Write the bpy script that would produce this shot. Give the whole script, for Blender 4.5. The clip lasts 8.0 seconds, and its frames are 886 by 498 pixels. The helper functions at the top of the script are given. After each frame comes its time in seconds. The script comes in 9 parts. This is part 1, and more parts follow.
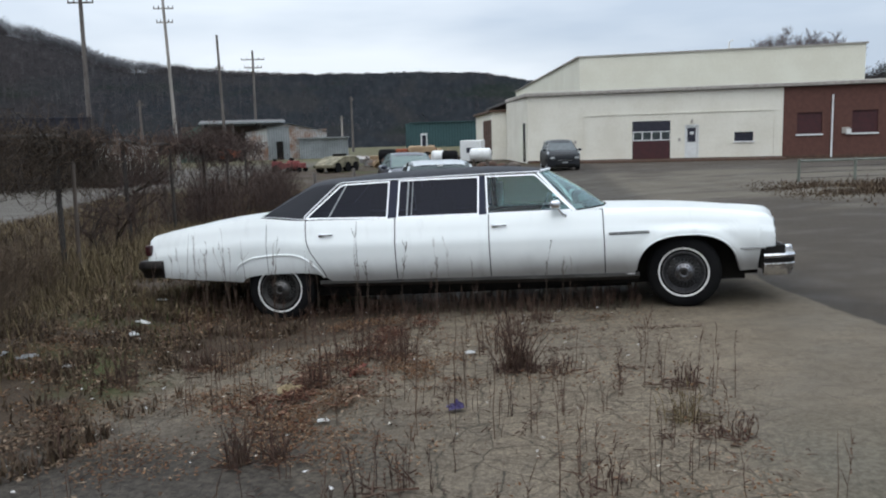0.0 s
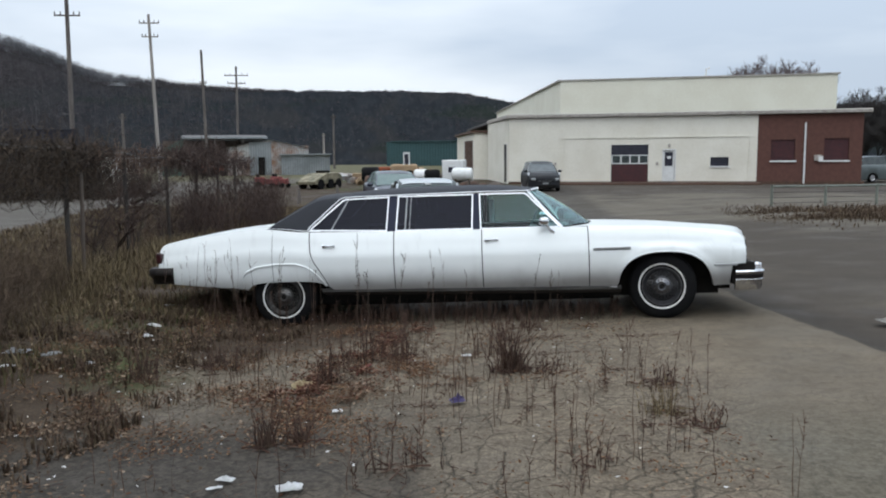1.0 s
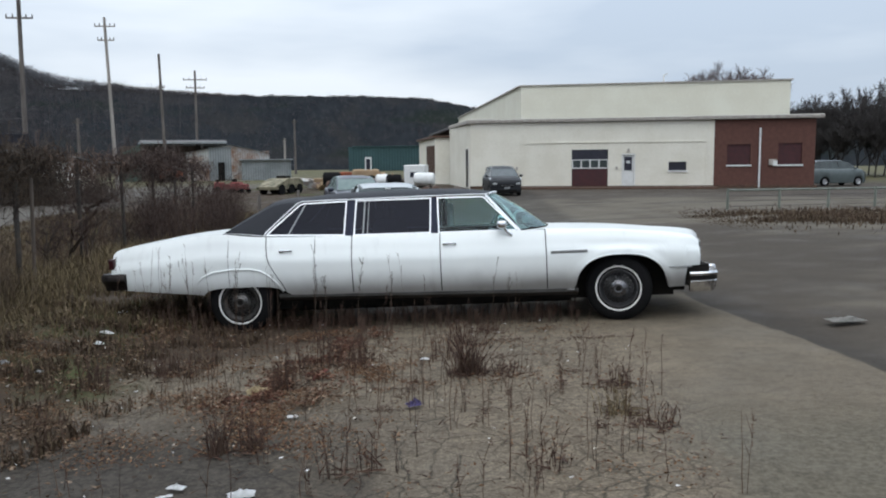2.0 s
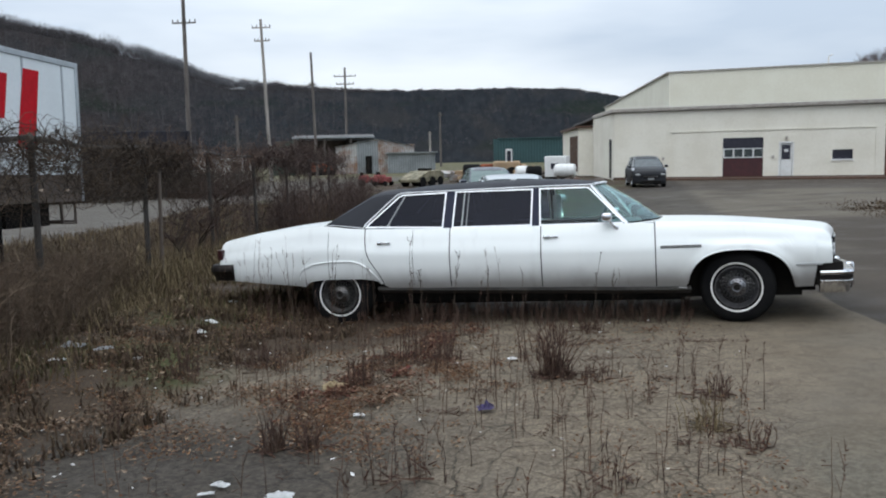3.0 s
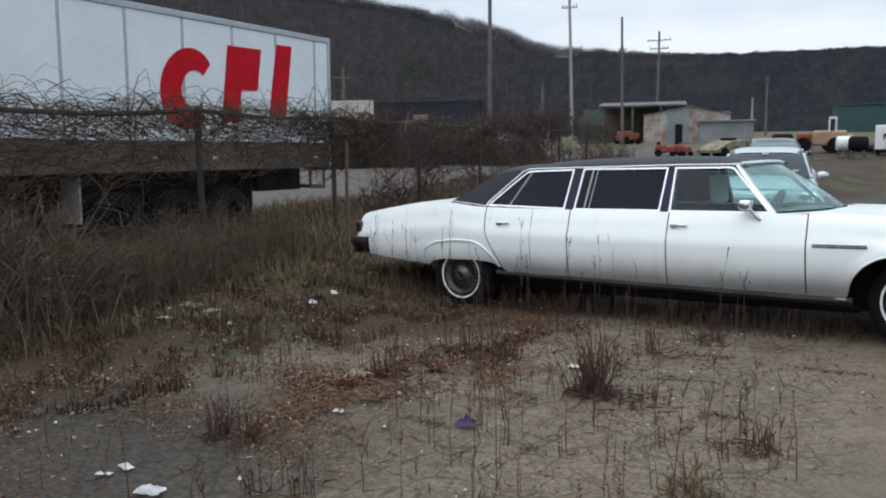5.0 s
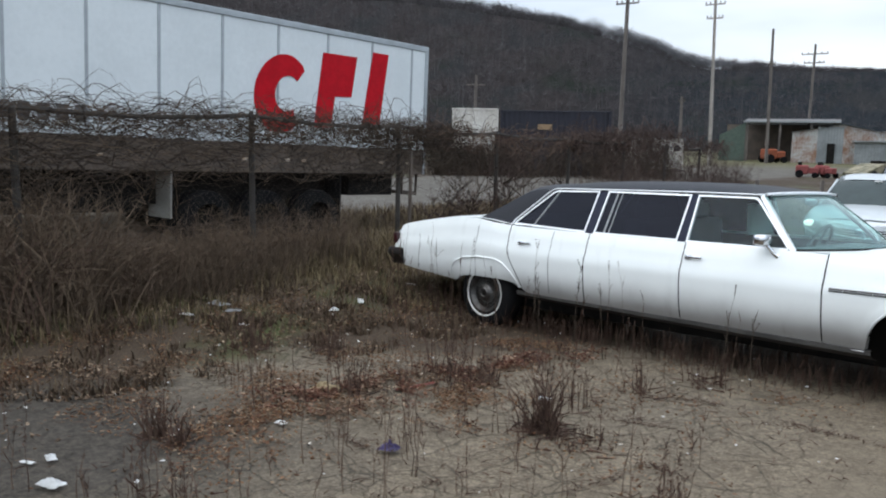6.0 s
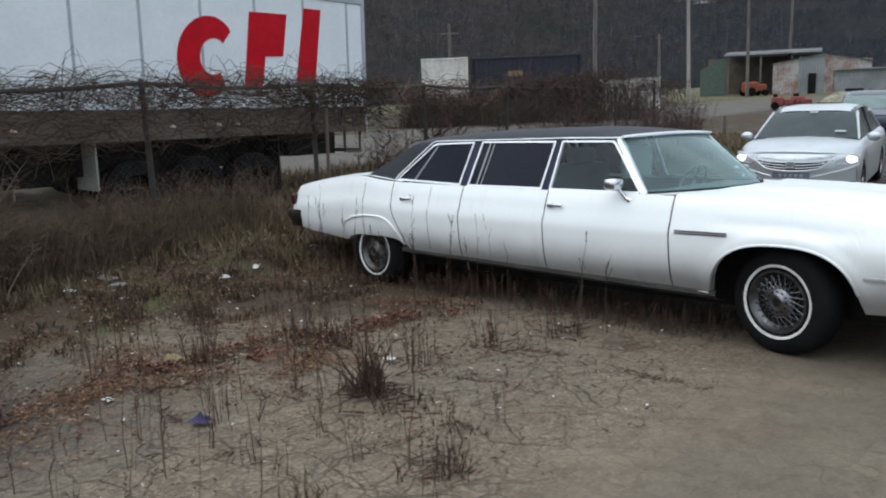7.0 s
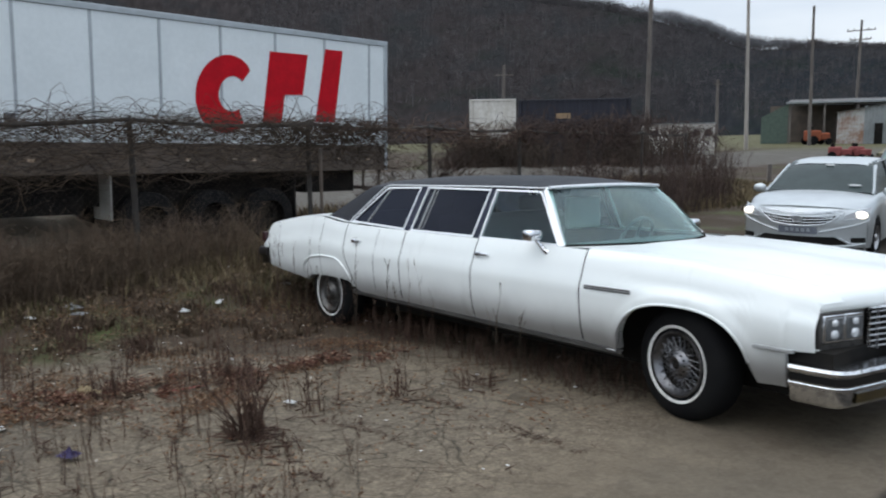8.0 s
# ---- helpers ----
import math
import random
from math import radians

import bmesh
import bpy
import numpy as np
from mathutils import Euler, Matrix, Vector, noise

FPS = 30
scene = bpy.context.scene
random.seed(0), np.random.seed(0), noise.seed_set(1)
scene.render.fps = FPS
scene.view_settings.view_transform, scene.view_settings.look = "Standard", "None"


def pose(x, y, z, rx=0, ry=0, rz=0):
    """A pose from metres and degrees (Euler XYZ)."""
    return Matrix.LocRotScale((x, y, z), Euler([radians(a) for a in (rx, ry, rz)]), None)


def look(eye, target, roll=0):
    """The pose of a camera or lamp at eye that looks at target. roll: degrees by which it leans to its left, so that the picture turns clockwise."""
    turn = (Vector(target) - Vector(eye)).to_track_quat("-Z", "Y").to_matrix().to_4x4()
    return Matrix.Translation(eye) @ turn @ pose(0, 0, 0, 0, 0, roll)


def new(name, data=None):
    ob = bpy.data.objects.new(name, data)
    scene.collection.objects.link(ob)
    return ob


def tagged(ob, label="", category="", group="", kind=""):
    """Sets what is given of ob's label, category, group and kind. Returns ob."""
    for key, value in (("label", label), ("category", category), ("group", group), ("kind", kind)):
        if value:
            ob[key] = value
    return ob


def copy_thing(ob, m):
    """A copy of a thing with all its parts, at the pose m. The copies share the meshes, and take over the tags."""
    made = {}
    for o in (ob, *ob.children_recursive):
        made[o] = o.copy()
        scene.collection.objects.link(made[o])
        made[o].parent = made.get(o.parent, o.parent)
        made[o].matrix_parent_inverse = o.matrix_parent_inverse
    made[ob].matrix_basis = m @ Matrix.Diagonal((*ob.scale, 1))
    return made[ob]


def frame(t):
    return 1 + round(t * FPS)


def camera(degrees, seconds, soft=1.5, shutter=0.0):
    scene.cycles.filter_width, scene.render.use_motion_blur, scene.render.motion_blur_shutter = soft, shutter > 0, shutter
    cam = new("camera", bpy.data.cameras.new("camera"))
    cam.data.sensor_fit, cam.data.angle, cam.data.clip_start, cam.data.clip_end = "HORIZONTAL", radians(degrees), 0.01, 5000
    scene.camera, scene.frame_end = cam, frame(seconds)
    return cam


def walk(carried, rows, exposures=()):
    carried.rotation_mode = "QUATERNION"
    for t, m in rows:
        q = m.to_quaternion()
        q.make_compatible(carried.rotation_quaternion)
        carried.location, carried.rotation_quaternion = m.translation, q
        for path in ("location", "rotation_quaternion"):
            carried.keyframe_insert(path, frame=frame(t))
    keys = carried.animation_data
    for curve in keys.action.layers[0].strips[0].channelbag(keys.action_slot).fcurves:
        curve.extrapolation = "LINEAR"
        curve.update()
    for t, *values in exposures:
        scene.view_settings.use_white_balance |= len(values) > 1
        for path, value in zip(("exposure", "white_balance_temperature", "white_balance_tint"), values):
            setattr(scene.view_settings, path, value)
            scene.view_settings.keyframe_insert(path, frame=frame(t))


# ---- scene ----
cam = camera(57.9, 8.0, soft=2.0, shutter=0.2)
PATH = [
    (0, (0.621, 0.056, 1.667), (0.362, 2.019, 1.383), -1.7),
    (0.5, (0.59, -0.256, 1.692), (0.372, 1.719, 1.472), -1.9),
    (1, (0.507, -0.5, 1.676), (0.303, 1.475, 1.438), -0.5),
    (1.2, (0.504, -0.522, 1.685), (0.322, 1.458, 1.473), 0.0),
    (2.3, (0.609, -0.428, 1.64), (0.505, 1.553, 1.39), -0.8),
    (2.5, (0.665, -0.362, 1.628), (0.436, 1.598, 1.305), -0.0),
    (3, (0.984, -0.106, 1.629), (0.511, 1.822, 1.389), -1.3),
    (3.5, (1.336, 0.18, 1.582), (0.786, 2.075, 1.255), -0.2),
    (4, (1.583, 0.504, 1.547), (1.06, 2.418, 1.297), 3.5),
    (4.5, (2.101, 0.858, 1.606), (1.143, 2.587, 1.303), 5.8),
    (4.7, (2.259, 1.036, 1.627), (1.195, 2.701, 1.317), 2.6),
    (5.8, (3.037, 1.881, 1.627), (1.676, 3.321, 1.356), -1.9),
    (6, (3.2, 2.071, 1.689), (1.769, 3.439, 1.406), 0.9),
    (6.5, (3.554, 2.479, 1.672), (2.079, 3.797, 1.377), 0.3),
    (7, (3.843, 2.887, 1.707), (2.432, 4.246, 1.307), -2.4),
    (7.5, (4.184, 3.243, 1.757), (2.598, 4.422, 1.452), -1.7),
    (8, (4.483, 3.65, 1.734), (2.962, 4.912, 1.431), -0.9),
]
walk(cam, [(t, look(eye, target, roll)) for t, eye, target, roll in PATH],
     [(0, 0.03), (1.2, 0.05), (2.3, 0.0), (3.0, 0.06), (3.6, 0.0), (4.7, 0.0), (5.8, 0.2), (6.5, 0.24), (7.0, 0.08), (8, 0.0)])

# ---- world, sun ----
world = bpy.data.worlds.new("overcast_sky")
scene.world = world
world.use_nodes = True
wt = world.node_tree
wt.nodes.clear()
w_out = wt.nodes.new("ShaderNodeOutputWorld")
w_bg = wt.nodes.new("ShaderNodeBackground")
w_sky = wt.nodes.new("ShaderNodeTexSky")
w_sky.sky_type = "NISHITA"
w_sky.sun_disc = False
w_sky.sun_elevation = radians(58)
w_sky.sun_rotation = radians(200)
w_sky.air_density, w_sky.dust_density = 1.0, 3.0
w_geo = wt.nodes.new("ShaderNodeTexCoord")
w_map = wt.nodes.new("ShaderNodeMapping")
w_map.inputs["Scale"].default_value = (1.0, 1.0, 4.5)
w_map.inputs["Location"].default_value = (0.75, 0.2, 0.4)
w_noise = wt.nodes.new("ShaderNodeTexNoise")
w_noise.inputs["Scale"].default_value = 1.35
w_noise.inputs["Detail"].default_value = 5.0
w_noise.inputs["Roughness"].default_value = 0.5
w_ramp = wt.nodes.new("ShaderNodeValToRGB")
w_ramp.color_ramp.elements[0].position = 0.38
w_ramp.color_ramp.elements[0].color = (0.50, 0.59, 0.71, 1)
w_ramp.color_ramp.elements[1].position = 0.64
w_ramp.color_ramp.elements[1].color = (0.82, 0.89, 0.965, 1)
w_mul = wt.nodes.new("ShaderNodeMixRGB")
w_mul.inputs[0].default_value = 0.93
w_scale = wt.nodes.new("ShaderNodeMixRGB")
w_scale.blend_type = "MULTIPLY"
w_scale.inputs[0].default_value = 1.0
w_scale.inputs[2].default_value = (0.1, 0.1, 0.1, 1)
wt.links.new(w_sky.outputs[0], w_scale.inputs[1])
wt.links.new(w_geo.outputs["Generated"], w_map.inputs[0])
wt.links.new(w_map.outputs[0], w_noise.inputs["Vector"])
wt.links.new(w_noise.outputs["Fac"], w_ramp.inputs[0])
wt.links.new(w_scale.outputs[0], w_mul.inputs[1])
wt.links.new(w_ramp.outputs[0], w_mul.inputs[2])
wt.links.new(w_mul.outputs[0], w_bg.inputs["Color"])
# an overcast sky is brighter overhead than at the horizon
w_sep = wt.nodes.new("ShaderNodeSeparateXYZ")
w_up = wt.nodes.new("ShaderNodeMapRange")
w_up.inputs["From Min"].default_value, w_up.inputs["From Max"].default_value = 0.08, 1.0
w_up.inputs["To Min"].default_value, w_up.inputs["To Max"].default_value = 1.1, 2.2
wt.links.new(w_geo.outputs["Generated"], w_sep.inputs[0])
wt.links.new(w_sep.outputs["Z"], w_up.inputs["Value"])
wt.links.new(w_up.outputs[0], w_bg.inputs["Strength"])
wt.links.new(w_bg.outputs[0], w_out.inputs["Surface"])

sun_data = bpy.data.lights.new("sun", "SUN")
sun_data.energy, sun_data.angle, sun_data.color = 1.0, radians(85), (1.0, 0.97, 0.93)
sun = new("sun", sun_data)
sun.matrix_world = look((0, 0, 30), (2, 5, 14))


# ---- materials ----
def mat_base(name):
    m = bpy.data.materials.new(name)
    m.use_nodes = True
    t = m.node_tree
    b = t.nodes["Principled BSDF"]
    return m, t, b


def node(t, kind, **inputs):
    n = t.nodes.new(kind)
    for k, v in inputs.items():
        n.inputs[k.replace("_", " ")].default_value = v
    return n


def mixcol(t, fac, a, b, mode="MIX"):
    n = t.nodes.new("ShaderNodeMixRGB")
    n.blend_type = mode
    for i, v in enumerate((fac, a, b)):
        if hasattr(v, "links"):
            t.links.new(v, n.inputs[i])
        else:
            n.inputs[i].default_value = v
    return n.outputs[0]


def math_node(t, op, a, b=0.0, clamp=False):
    n = t.nodes.new("ShaderNodeMath")
    n.operation, n.use_clamp = op, clamp
    for i, v in enumerate((a, b)):
        if hasattr(v, "links"):
            t.links.new(v, n.inputs[i])
        else:
            n.inputs[i].default_value = v
    return n.outputs[0]


def smooth(t, value, lo, hi):
    n = t.nodes.new("ShaderNodeMapRange")
    n.interpolation_type = "SMOOTHSTEP"
    t.links.new(value, n.inputs["Value"])
    n.inputs["From Min"].default_value, n.inputs["From Max"].default_value = lo, hi
    return n.outputs["Result"]


def noise_tex(t, vec, scale, detail=4.0, rough=0.55):
    n = node(t, "ShaderNodeTexNoise", Scale=scale, Detail=detail, Roughness=rough)
    if vec is not None:
        t.links.new(vec, n.inputs["Vector"])
    return n.outputs["Fac"]


def coords(t, kind="Object", scale=None):
    c = t.nodes.new("ShaderNodeTexCoord").outputs[kind]
    if scale:
        m = t.nodes.new("ShaderNodeMapping")
        m.inputs["Scale"].default_value = scale
        t.links.new(c, m.inputs["Vector"])
        return m.outputs[0]
    return c


def world_pos(t):
    return t.nodes.new("ShaderNodeNewGeometry").outputs["Position"]


def bump(t, b, height, strength=0.3, distance=0.02):
    n = node(t, "ShaderNodeBump", Strength=strength, Distance=distance)
    t.links.new(height, n.inputs["Height"])
    t.links.new(n.outputs[0], b.inputs["Normal"])


def surface(name, col, col2=None, rough=0.6, metal=0.0, fine=60.0, coarse=4.0, relief=0.2, depth=0.004, coat=0.0, vary=0.0, stretch=None, spec=0.5):
    """A worn surface: two colours mixed by a coarse and a fine noise, with fine relief."""
    m, t, b = mat_base(name)
    vec = coords(t, "Object", stretch)
    a, f = noise_tex(t, vec, coarse), noise_tex(t, vec, fine, 3.0)
    fac = math_node(t, "ADD", math_node(t, "MULTIPLY", a, 0.7), math_node(t, "MULTIPLY", f, 0.3))
    fac = smooth(t, fac, 0.35, 0.65)
    c = mixcol(t, fac, col, col2 or tuple(x * 0.75 for x in col[:3]) + (1,))
    if vary:
        oi = t.nodes.new("ShaderNodeObjectInfo").outputs["Random"]
        hs = t.nodes.new("ShaderNodeHueSaturation")
        t.links.new(math_node(t, "ADD", math_node(t, "MULTIPLY", oi, vary), 1 - vary / 2), hs.inputs["Value"])
        t.links.new(c, hs.inputs["Color"])
        c = hs.outputs[0]
    t.links.new(c, b.inputs["Base Color"])
    t.links.new(math_node(t, "ADD", math_node(t, "MULTIPLY", f, 0.25), rough - 0.12, True), b.inputs["Roughness"])
    b.inputs["Metallic"].default_value = metal
    b.inputs["Coat Weight"].default_value = coat
    b.inputs["Specular IOR Level"].default_value = spec
    if relief:
        bump(t, b, f, relief, depth)
    return m


def island_surface(name, cols, rough=0.85, translucent=0.0):
    """Each loose piece takes its own colour from a ramp."""
    m, t, b = mat_base(name)
    r = t.nodes.new("ShaderNodeNewGeometry").outputs["Random Per Island"]
    ramp = t.nodes.new("ShaderNodeValToRGB")
    els = ramp.color_ramp.elements
    while len(els) < len(cols):
        els.new(0.5)
    for i, c in enumerate(cols):
        els[i].position, els[i].color = i / (len(cols) - 1), c
    t.links.new(r, ramp.inputs[0])
    n = noise_tex(t, world_pos(t), 14.0)
    c = mixcol(t, 0.5, ramp.outputs[0], mixcol(t, n, (0.25, 0.25, 0.25, 1), (0.8, 0.8, 0.8, 1)), "OVERLAY")
    t.links.new(c, b.inputs["Base Color"])
    b.inputs["Roughness"].default_value = rough
    b.inputs["Specular IOR Level"].default_value = 0.2
    return m


def car_paint():
    m, t, b = mat_base("white_car_paint")
    obj = coords(t, "Object")
    sep = t.nodes.new("ShaderNodeSeparateXYZ")
    t.links.new(obj, sep.inputs[0])
    n = noise_tex(t, obj, 3.0, 5.0)
    streak = noise_tex(t, coords(t, "Object", (9.0, 9.0, 0.7)), 1.0, 4.0)
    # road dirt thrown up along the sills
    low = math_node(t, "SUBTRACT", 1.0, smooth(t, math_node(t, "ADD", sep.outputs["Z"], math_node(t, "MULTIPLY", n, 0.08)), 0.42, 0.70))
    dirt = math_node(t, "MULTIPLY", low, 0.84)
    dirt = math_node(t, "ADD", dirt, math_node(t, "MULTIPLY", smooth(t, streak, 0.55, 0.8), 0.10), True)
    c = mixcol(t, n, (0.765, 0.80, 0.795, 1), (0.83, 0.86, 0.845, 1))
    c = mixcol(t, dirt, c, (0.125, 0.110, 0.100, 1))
    t.links.new(c, b.inputs["Base Color"])
    t.links.new(math_node(t, "ADD", math_node(t, "MULTIPLY", dirt, 0.5), 0.28), b.inputs["Roughness"])
    b.inputs["Coat Weight"].default_value = 0.25
    b.inputs["Coat Roughness"].default_value = 0.12
    bump(t, b, noise_tex(t, obj, 1.8, 2.0), 0.06, 0.02)
    return m


def vinyl(name, col):
    m, t, b = mat_base(name)
    obj = coords(t, "Object")
    n = noise_tex(t, obj, 5.0, 5.0)
    f = noise_tex(t, obj, 220.0, 2.0)
    t.links.new(mixcol(t, n, col, tuple(min(1, x * 1.9 + 0.006) for x in col[:3]) + (1,)), b.inputs["Base Color"])
    t.links.new(math_node(t, "ADD", math_node(t, "MULTIPLY", n, 0.25), 0.50), b.inputs["Roughness"])
    b.inputs["Specular IOR Level"].default_value = 0.22
    bump(t, b, f, 0.35, 0.002)
    return m


def chrome(name="chrome", rough=0.14, col=(0.72, 0.73, 0.75, 1)):
    m, t, b = mat_base(name)
    n = noise_tex(t, coords(t, "Object"), 30.0)
    t.links.new(mixcol(t, smooth(t, n, 0.45, 0.7), col, tuple(x * 0.6 for x in col[:3]) + (1,)), b.inputs["Base Color"])
    t.links.new(math_node(t, "ADD", math_node(t, "MULTIPLY", n, 0.2), rough - 0.06), b.inputs["Roughness"])
    b.inputs["Metallic"].default_value = 1.0
    return m


def glass(name, tint, see, rough=0.03, ior=1.45, gloss=(0.86, 0.93, 1.0, 1)):
    """Tinted pane: a mix of a see-through tint and a mirror by Fresnel, with a pale film that paints in reflected sky.
    """
    m, t, b = mat_base(name)
    t.nodes.remove(b)
    out = t.nodes["Material Output"]
    tr = node(t, "ShaderNodeBsdfTransparent", Color=tint)
    gl = node(t, "ShaderNodeBsdfGlossy", Color=gloss, Roughness=rough)
    df = node(t, "ShaderNodeBsdfDiffuse", Color=(0.29, 0.37, 0.39, 1))
    fr = node(t, "ShaderNodeFresnel", IOR=ior)
    film = t.nodes.new("ShaderNodeMixShader")
    n = noise_tex(t, coords(t, "Object"), 2.5, 2.0)
    t.links.new(math_node(t, "MULTIPLY", math_node(t, "ADD", math_node(t, "MULTIPLY", smooth(t, n, 0.3, 0.75), 0.35), 0.65), 1 - see), film.inputs[0])
    t.links.new(tr.outputs[0], film.inputs[1])
    t.links.new(df.outputs[0], film.inputs[2])
    mix = t.nodes.new("ShaderNodeMixShader")
    t.links.new(fr.outputs[0], mix.inputs[0])
    t.links.new(film.outputs[0], mix.inputs[1])
    t.links.new(gl.outputs[0], mix.inputs[2])
    t.links.new(mix.outputs[0], out.inputs["Surface"])
    return m


PAINT = car_paint()
VINYL = vinyl("black_vinyl", (0.012, 0.013, 0.017, 1))
NAVY = vinyl("navy_pillar", (0.008, 0.010, 0.022, 1))
CHROME = chrome()
CHROME_DULL = chrome("dull_chrome", 0.3, (0.45, 0.45, 0.46, 1))
DARK_STEEL = chrome("dark_wheel_steel", 0.45, (0.14, 0.135, 0.13, 1))
SPOKE_STEEL = chrome("spoke_steel", 0.3, (0.20, 0.20, 0.21, 1))
BRIGHT_TRIM = surface("bright_window_trim", (0.80, 0.82, 0.84, 1), (0.76, 0.78, 0.80, 1), 0.35, 0.3, fine=3.0, relief=0)
RUBBER = surface("tyre_rubber", (0.005, 0.005, 0.006, 1), (0.010, 0.010, 0.010, 1), 0.9, fine=90, relief=0.3, spec=0.12)
WHITEWALL = surface("whitewall_rubber", (0.74, 0.74, 0.72, 1), (0.55, 0.53, 0.50, 1), 0.6, fine=40)
# near-black; also stands in for shade in gaps, wheel wells and undersides
DARK = surface("near_black_matt", (0.008, 0.008, 0.008, 1), (0.018, 0.016, 0.014, 1), 0.9, spec=0.1)
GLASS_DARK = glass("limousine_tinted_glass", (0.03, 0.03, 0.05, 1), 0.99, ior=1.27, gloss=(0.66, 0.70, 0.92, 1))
GLASS_CLEAR = glass("greenish_car_glass", (0.64, 0.85, 0.83, 1), 0.95, ior=1.28)
GLASS_SCREEN = glass("hazy_windscreen_glass", (0.60, 0.84, 0.79, 1), 0.76, ior=1.36, gloss=(0.78, 0.95, 0.92, 1))
GLASS_FAR = surface("dark_car_glass", (0.035, 0.043, 0.044, 1), (0.055, 0.068, 0.068, 1), 0.15, relief=0)
LAMP = surface("headlamp_lens", (0.75, 0.77, 0.78, 1), (0.5, 0.52, 0.55, 1), 0.12, 0.3, fine=120)
RED_LENS = surface("red_tail_lens", (0.035, 0.004, 0.006, 1), (0.02, 0.003, 0.004, 1), 0.3)
AMBER_LENS = surface("smoky_amber_lens", (0.06, 0.045, 0.015, 1), (0.03, 0.02, 0.01, 1), 0.2)
UPHOLSTERY = surface("grey_upholstery", (0.20, 0.23, 0.25, 1), (0.14, 0.16, 0.18, 1), 0.8, fine=160)
PAPER = surface("white_paper", (0.78, 0.79, 0.80, 1), (0.62, 0.62, 0.60, 1), 0.8, fine=30)


# ---- mesh helpers ----
def to_object(name, bm, material, flat=False):
    me = bpy.data.meshes.new(name)
    bm.normal_update()
    bm.to_mesh(me)
    bm.free()
    for mm in material if isinstance(material, (list, tuple)) else (material,):
        me.materials.append(mm)
    if not flat:
        me.shade_smooth()
    return new(name, me)


def part(name, bm, material, parent, label="", flat=False, bevel=0.0, sharp=35):
    ob = to_object(name, bm, material, flat)
    ob.parent = parent
    if label:
        ob["label"] = label
    if not flat:
        ob.data.set_sharp_from_angle(angle=radians(sharp))
    if bevel:
        mod = ob.modifiers.new("bevel", "BEVEL")
        mod.width, mod.segments, mod.limit_method = bevel, 2, "ANGLE"
    return ob


def root(name, m, label, category, group="", kind=""):
    ob = new(name)
    ob.empty_display_size = 0.2
    ob.matrix_world = m
    return tagged(ob, label, category, group, kind)


def box(bm, x0, x1, y0, y1, z0, z1, m=None):
    vs = [bm.verts.new((x, y, z)) for z in (z0, z1) for x, y in ((x0, y0), (x1, y0), (x1, y1), (x0, y1))]
    for f in ((3, 2, 1, 0), (4, 5, 6, 7), (0, 1, 5, 4), (1, 2, 6, 5), (2, 3, 7, 6), (3, 0, 4, 7)):
        bm.faces.new([vs[i] for i in f])
    if m is not None:
        for v in vs:
            v.co = m @ v.co
    return vs


def boxed(x0, x1, y0, y1, z0, z1):
    bm = bmesh.new()
    box(bm, x0, x1, y0, y1, z0, z1)
    return bm


def cone(bm, p, q, r0, r1, n=8, caps=True):
    p, q = Vector(p), Vector(q)
    z = (q - p).normalized()
    x = z.orthogonal().normalized()
    y = z.cross(x)
    a = [bm.verts.new(p + (x * math.cos(k * 2 * math.pi / n) + y * math.sin(k * 2 * math.pi / n)) * r0) for k in range(n)]
    b = [bm.verts.new(q + (x * math.cos(k * 2 * math.pi / n) + y * math.sin(k * 2 * math.pi / n)) * r1) for k in range(n)]
    for k in range(n):
        bm.faces.new((a[k], a[(k + 1) % n], b[(k + 1) % n], b[k]))
    if caps:
        bm.faces.new(a[::-1])
        bm.faces.new(b)


def tube(bm, pts, r, n=6, closed=False):
    """A round bar along points."""
    pts = [Vector(p) for p in pts]
    rings = []
    for i, p in enumerate(pts):
        before = pts[i - 1] if (i or closed) else p
        after = pts[(i + 1) % len(pts)] if (i + 1 < len(pts) or closed) else p
        z = (after - before).normalized()
        x = z.cross(Vector((0.13, 0.21, 0.97)) if abs(z.z) < 0.95 else Vector((0, 1, 0))).normalized()
        y = z.cross(x)
        rr = r[i] if isinstance(r, (list, tuple)) else r
        rings.append([bm.verts.new(p + (x * math.cos(k * 2 * math.pi / n) + y * math.sin(k * 2 * math.pi / n)) * rr) for k in range(n)])
    last = len(rings) if closed else len(rings) - 1
    for i in range(last):
        a, b = rings[i], rings[(i + 1) % len(rings)]
        for k in range(n):
            bm.faces.new((a[k], a[(k + 1) % n], b[(k + 1) % n], b[k]))
    if not closed:
        bm.faces.new(rings[0][::-1])
        bm.faces.new(rings[-1])


def sheet(bm, rows, flip=False):
    """A skin over rows of points, all rows of one length."""
    vs = [[bm.verts.new(p) for p in row] for row in rows]
    for a, b in zip(vs, vs[1:]):
        for k in range(len(a) - 1):
            q = (a[k], a[k + 1], b[k + 1], b[k])
            bm.faces.new(q[::-1] if flip else q)
    return vs


def lathe(bm, profile, n=40, axis="y"):
    """Turns (r, h) points round the y axis."""
    rows = []
    for k in range(n + 1):
        c, s = math.cos(k * 2 * math.pi / n), math.sin(k * 2 * math.pi / n)
        rows.append([(r * c, h, r * s) if axis == "y" else (r * c, r * s, h) for r, h in profile])
    sheet(bm, rows)
    bmesh.ops.remove_doubles(bm, verts=bm.verts, dist=1e-5)


def table(u, pts):
    return float(np.interp(u, [p[0] for p in pts], [p[1] for p in pts]))


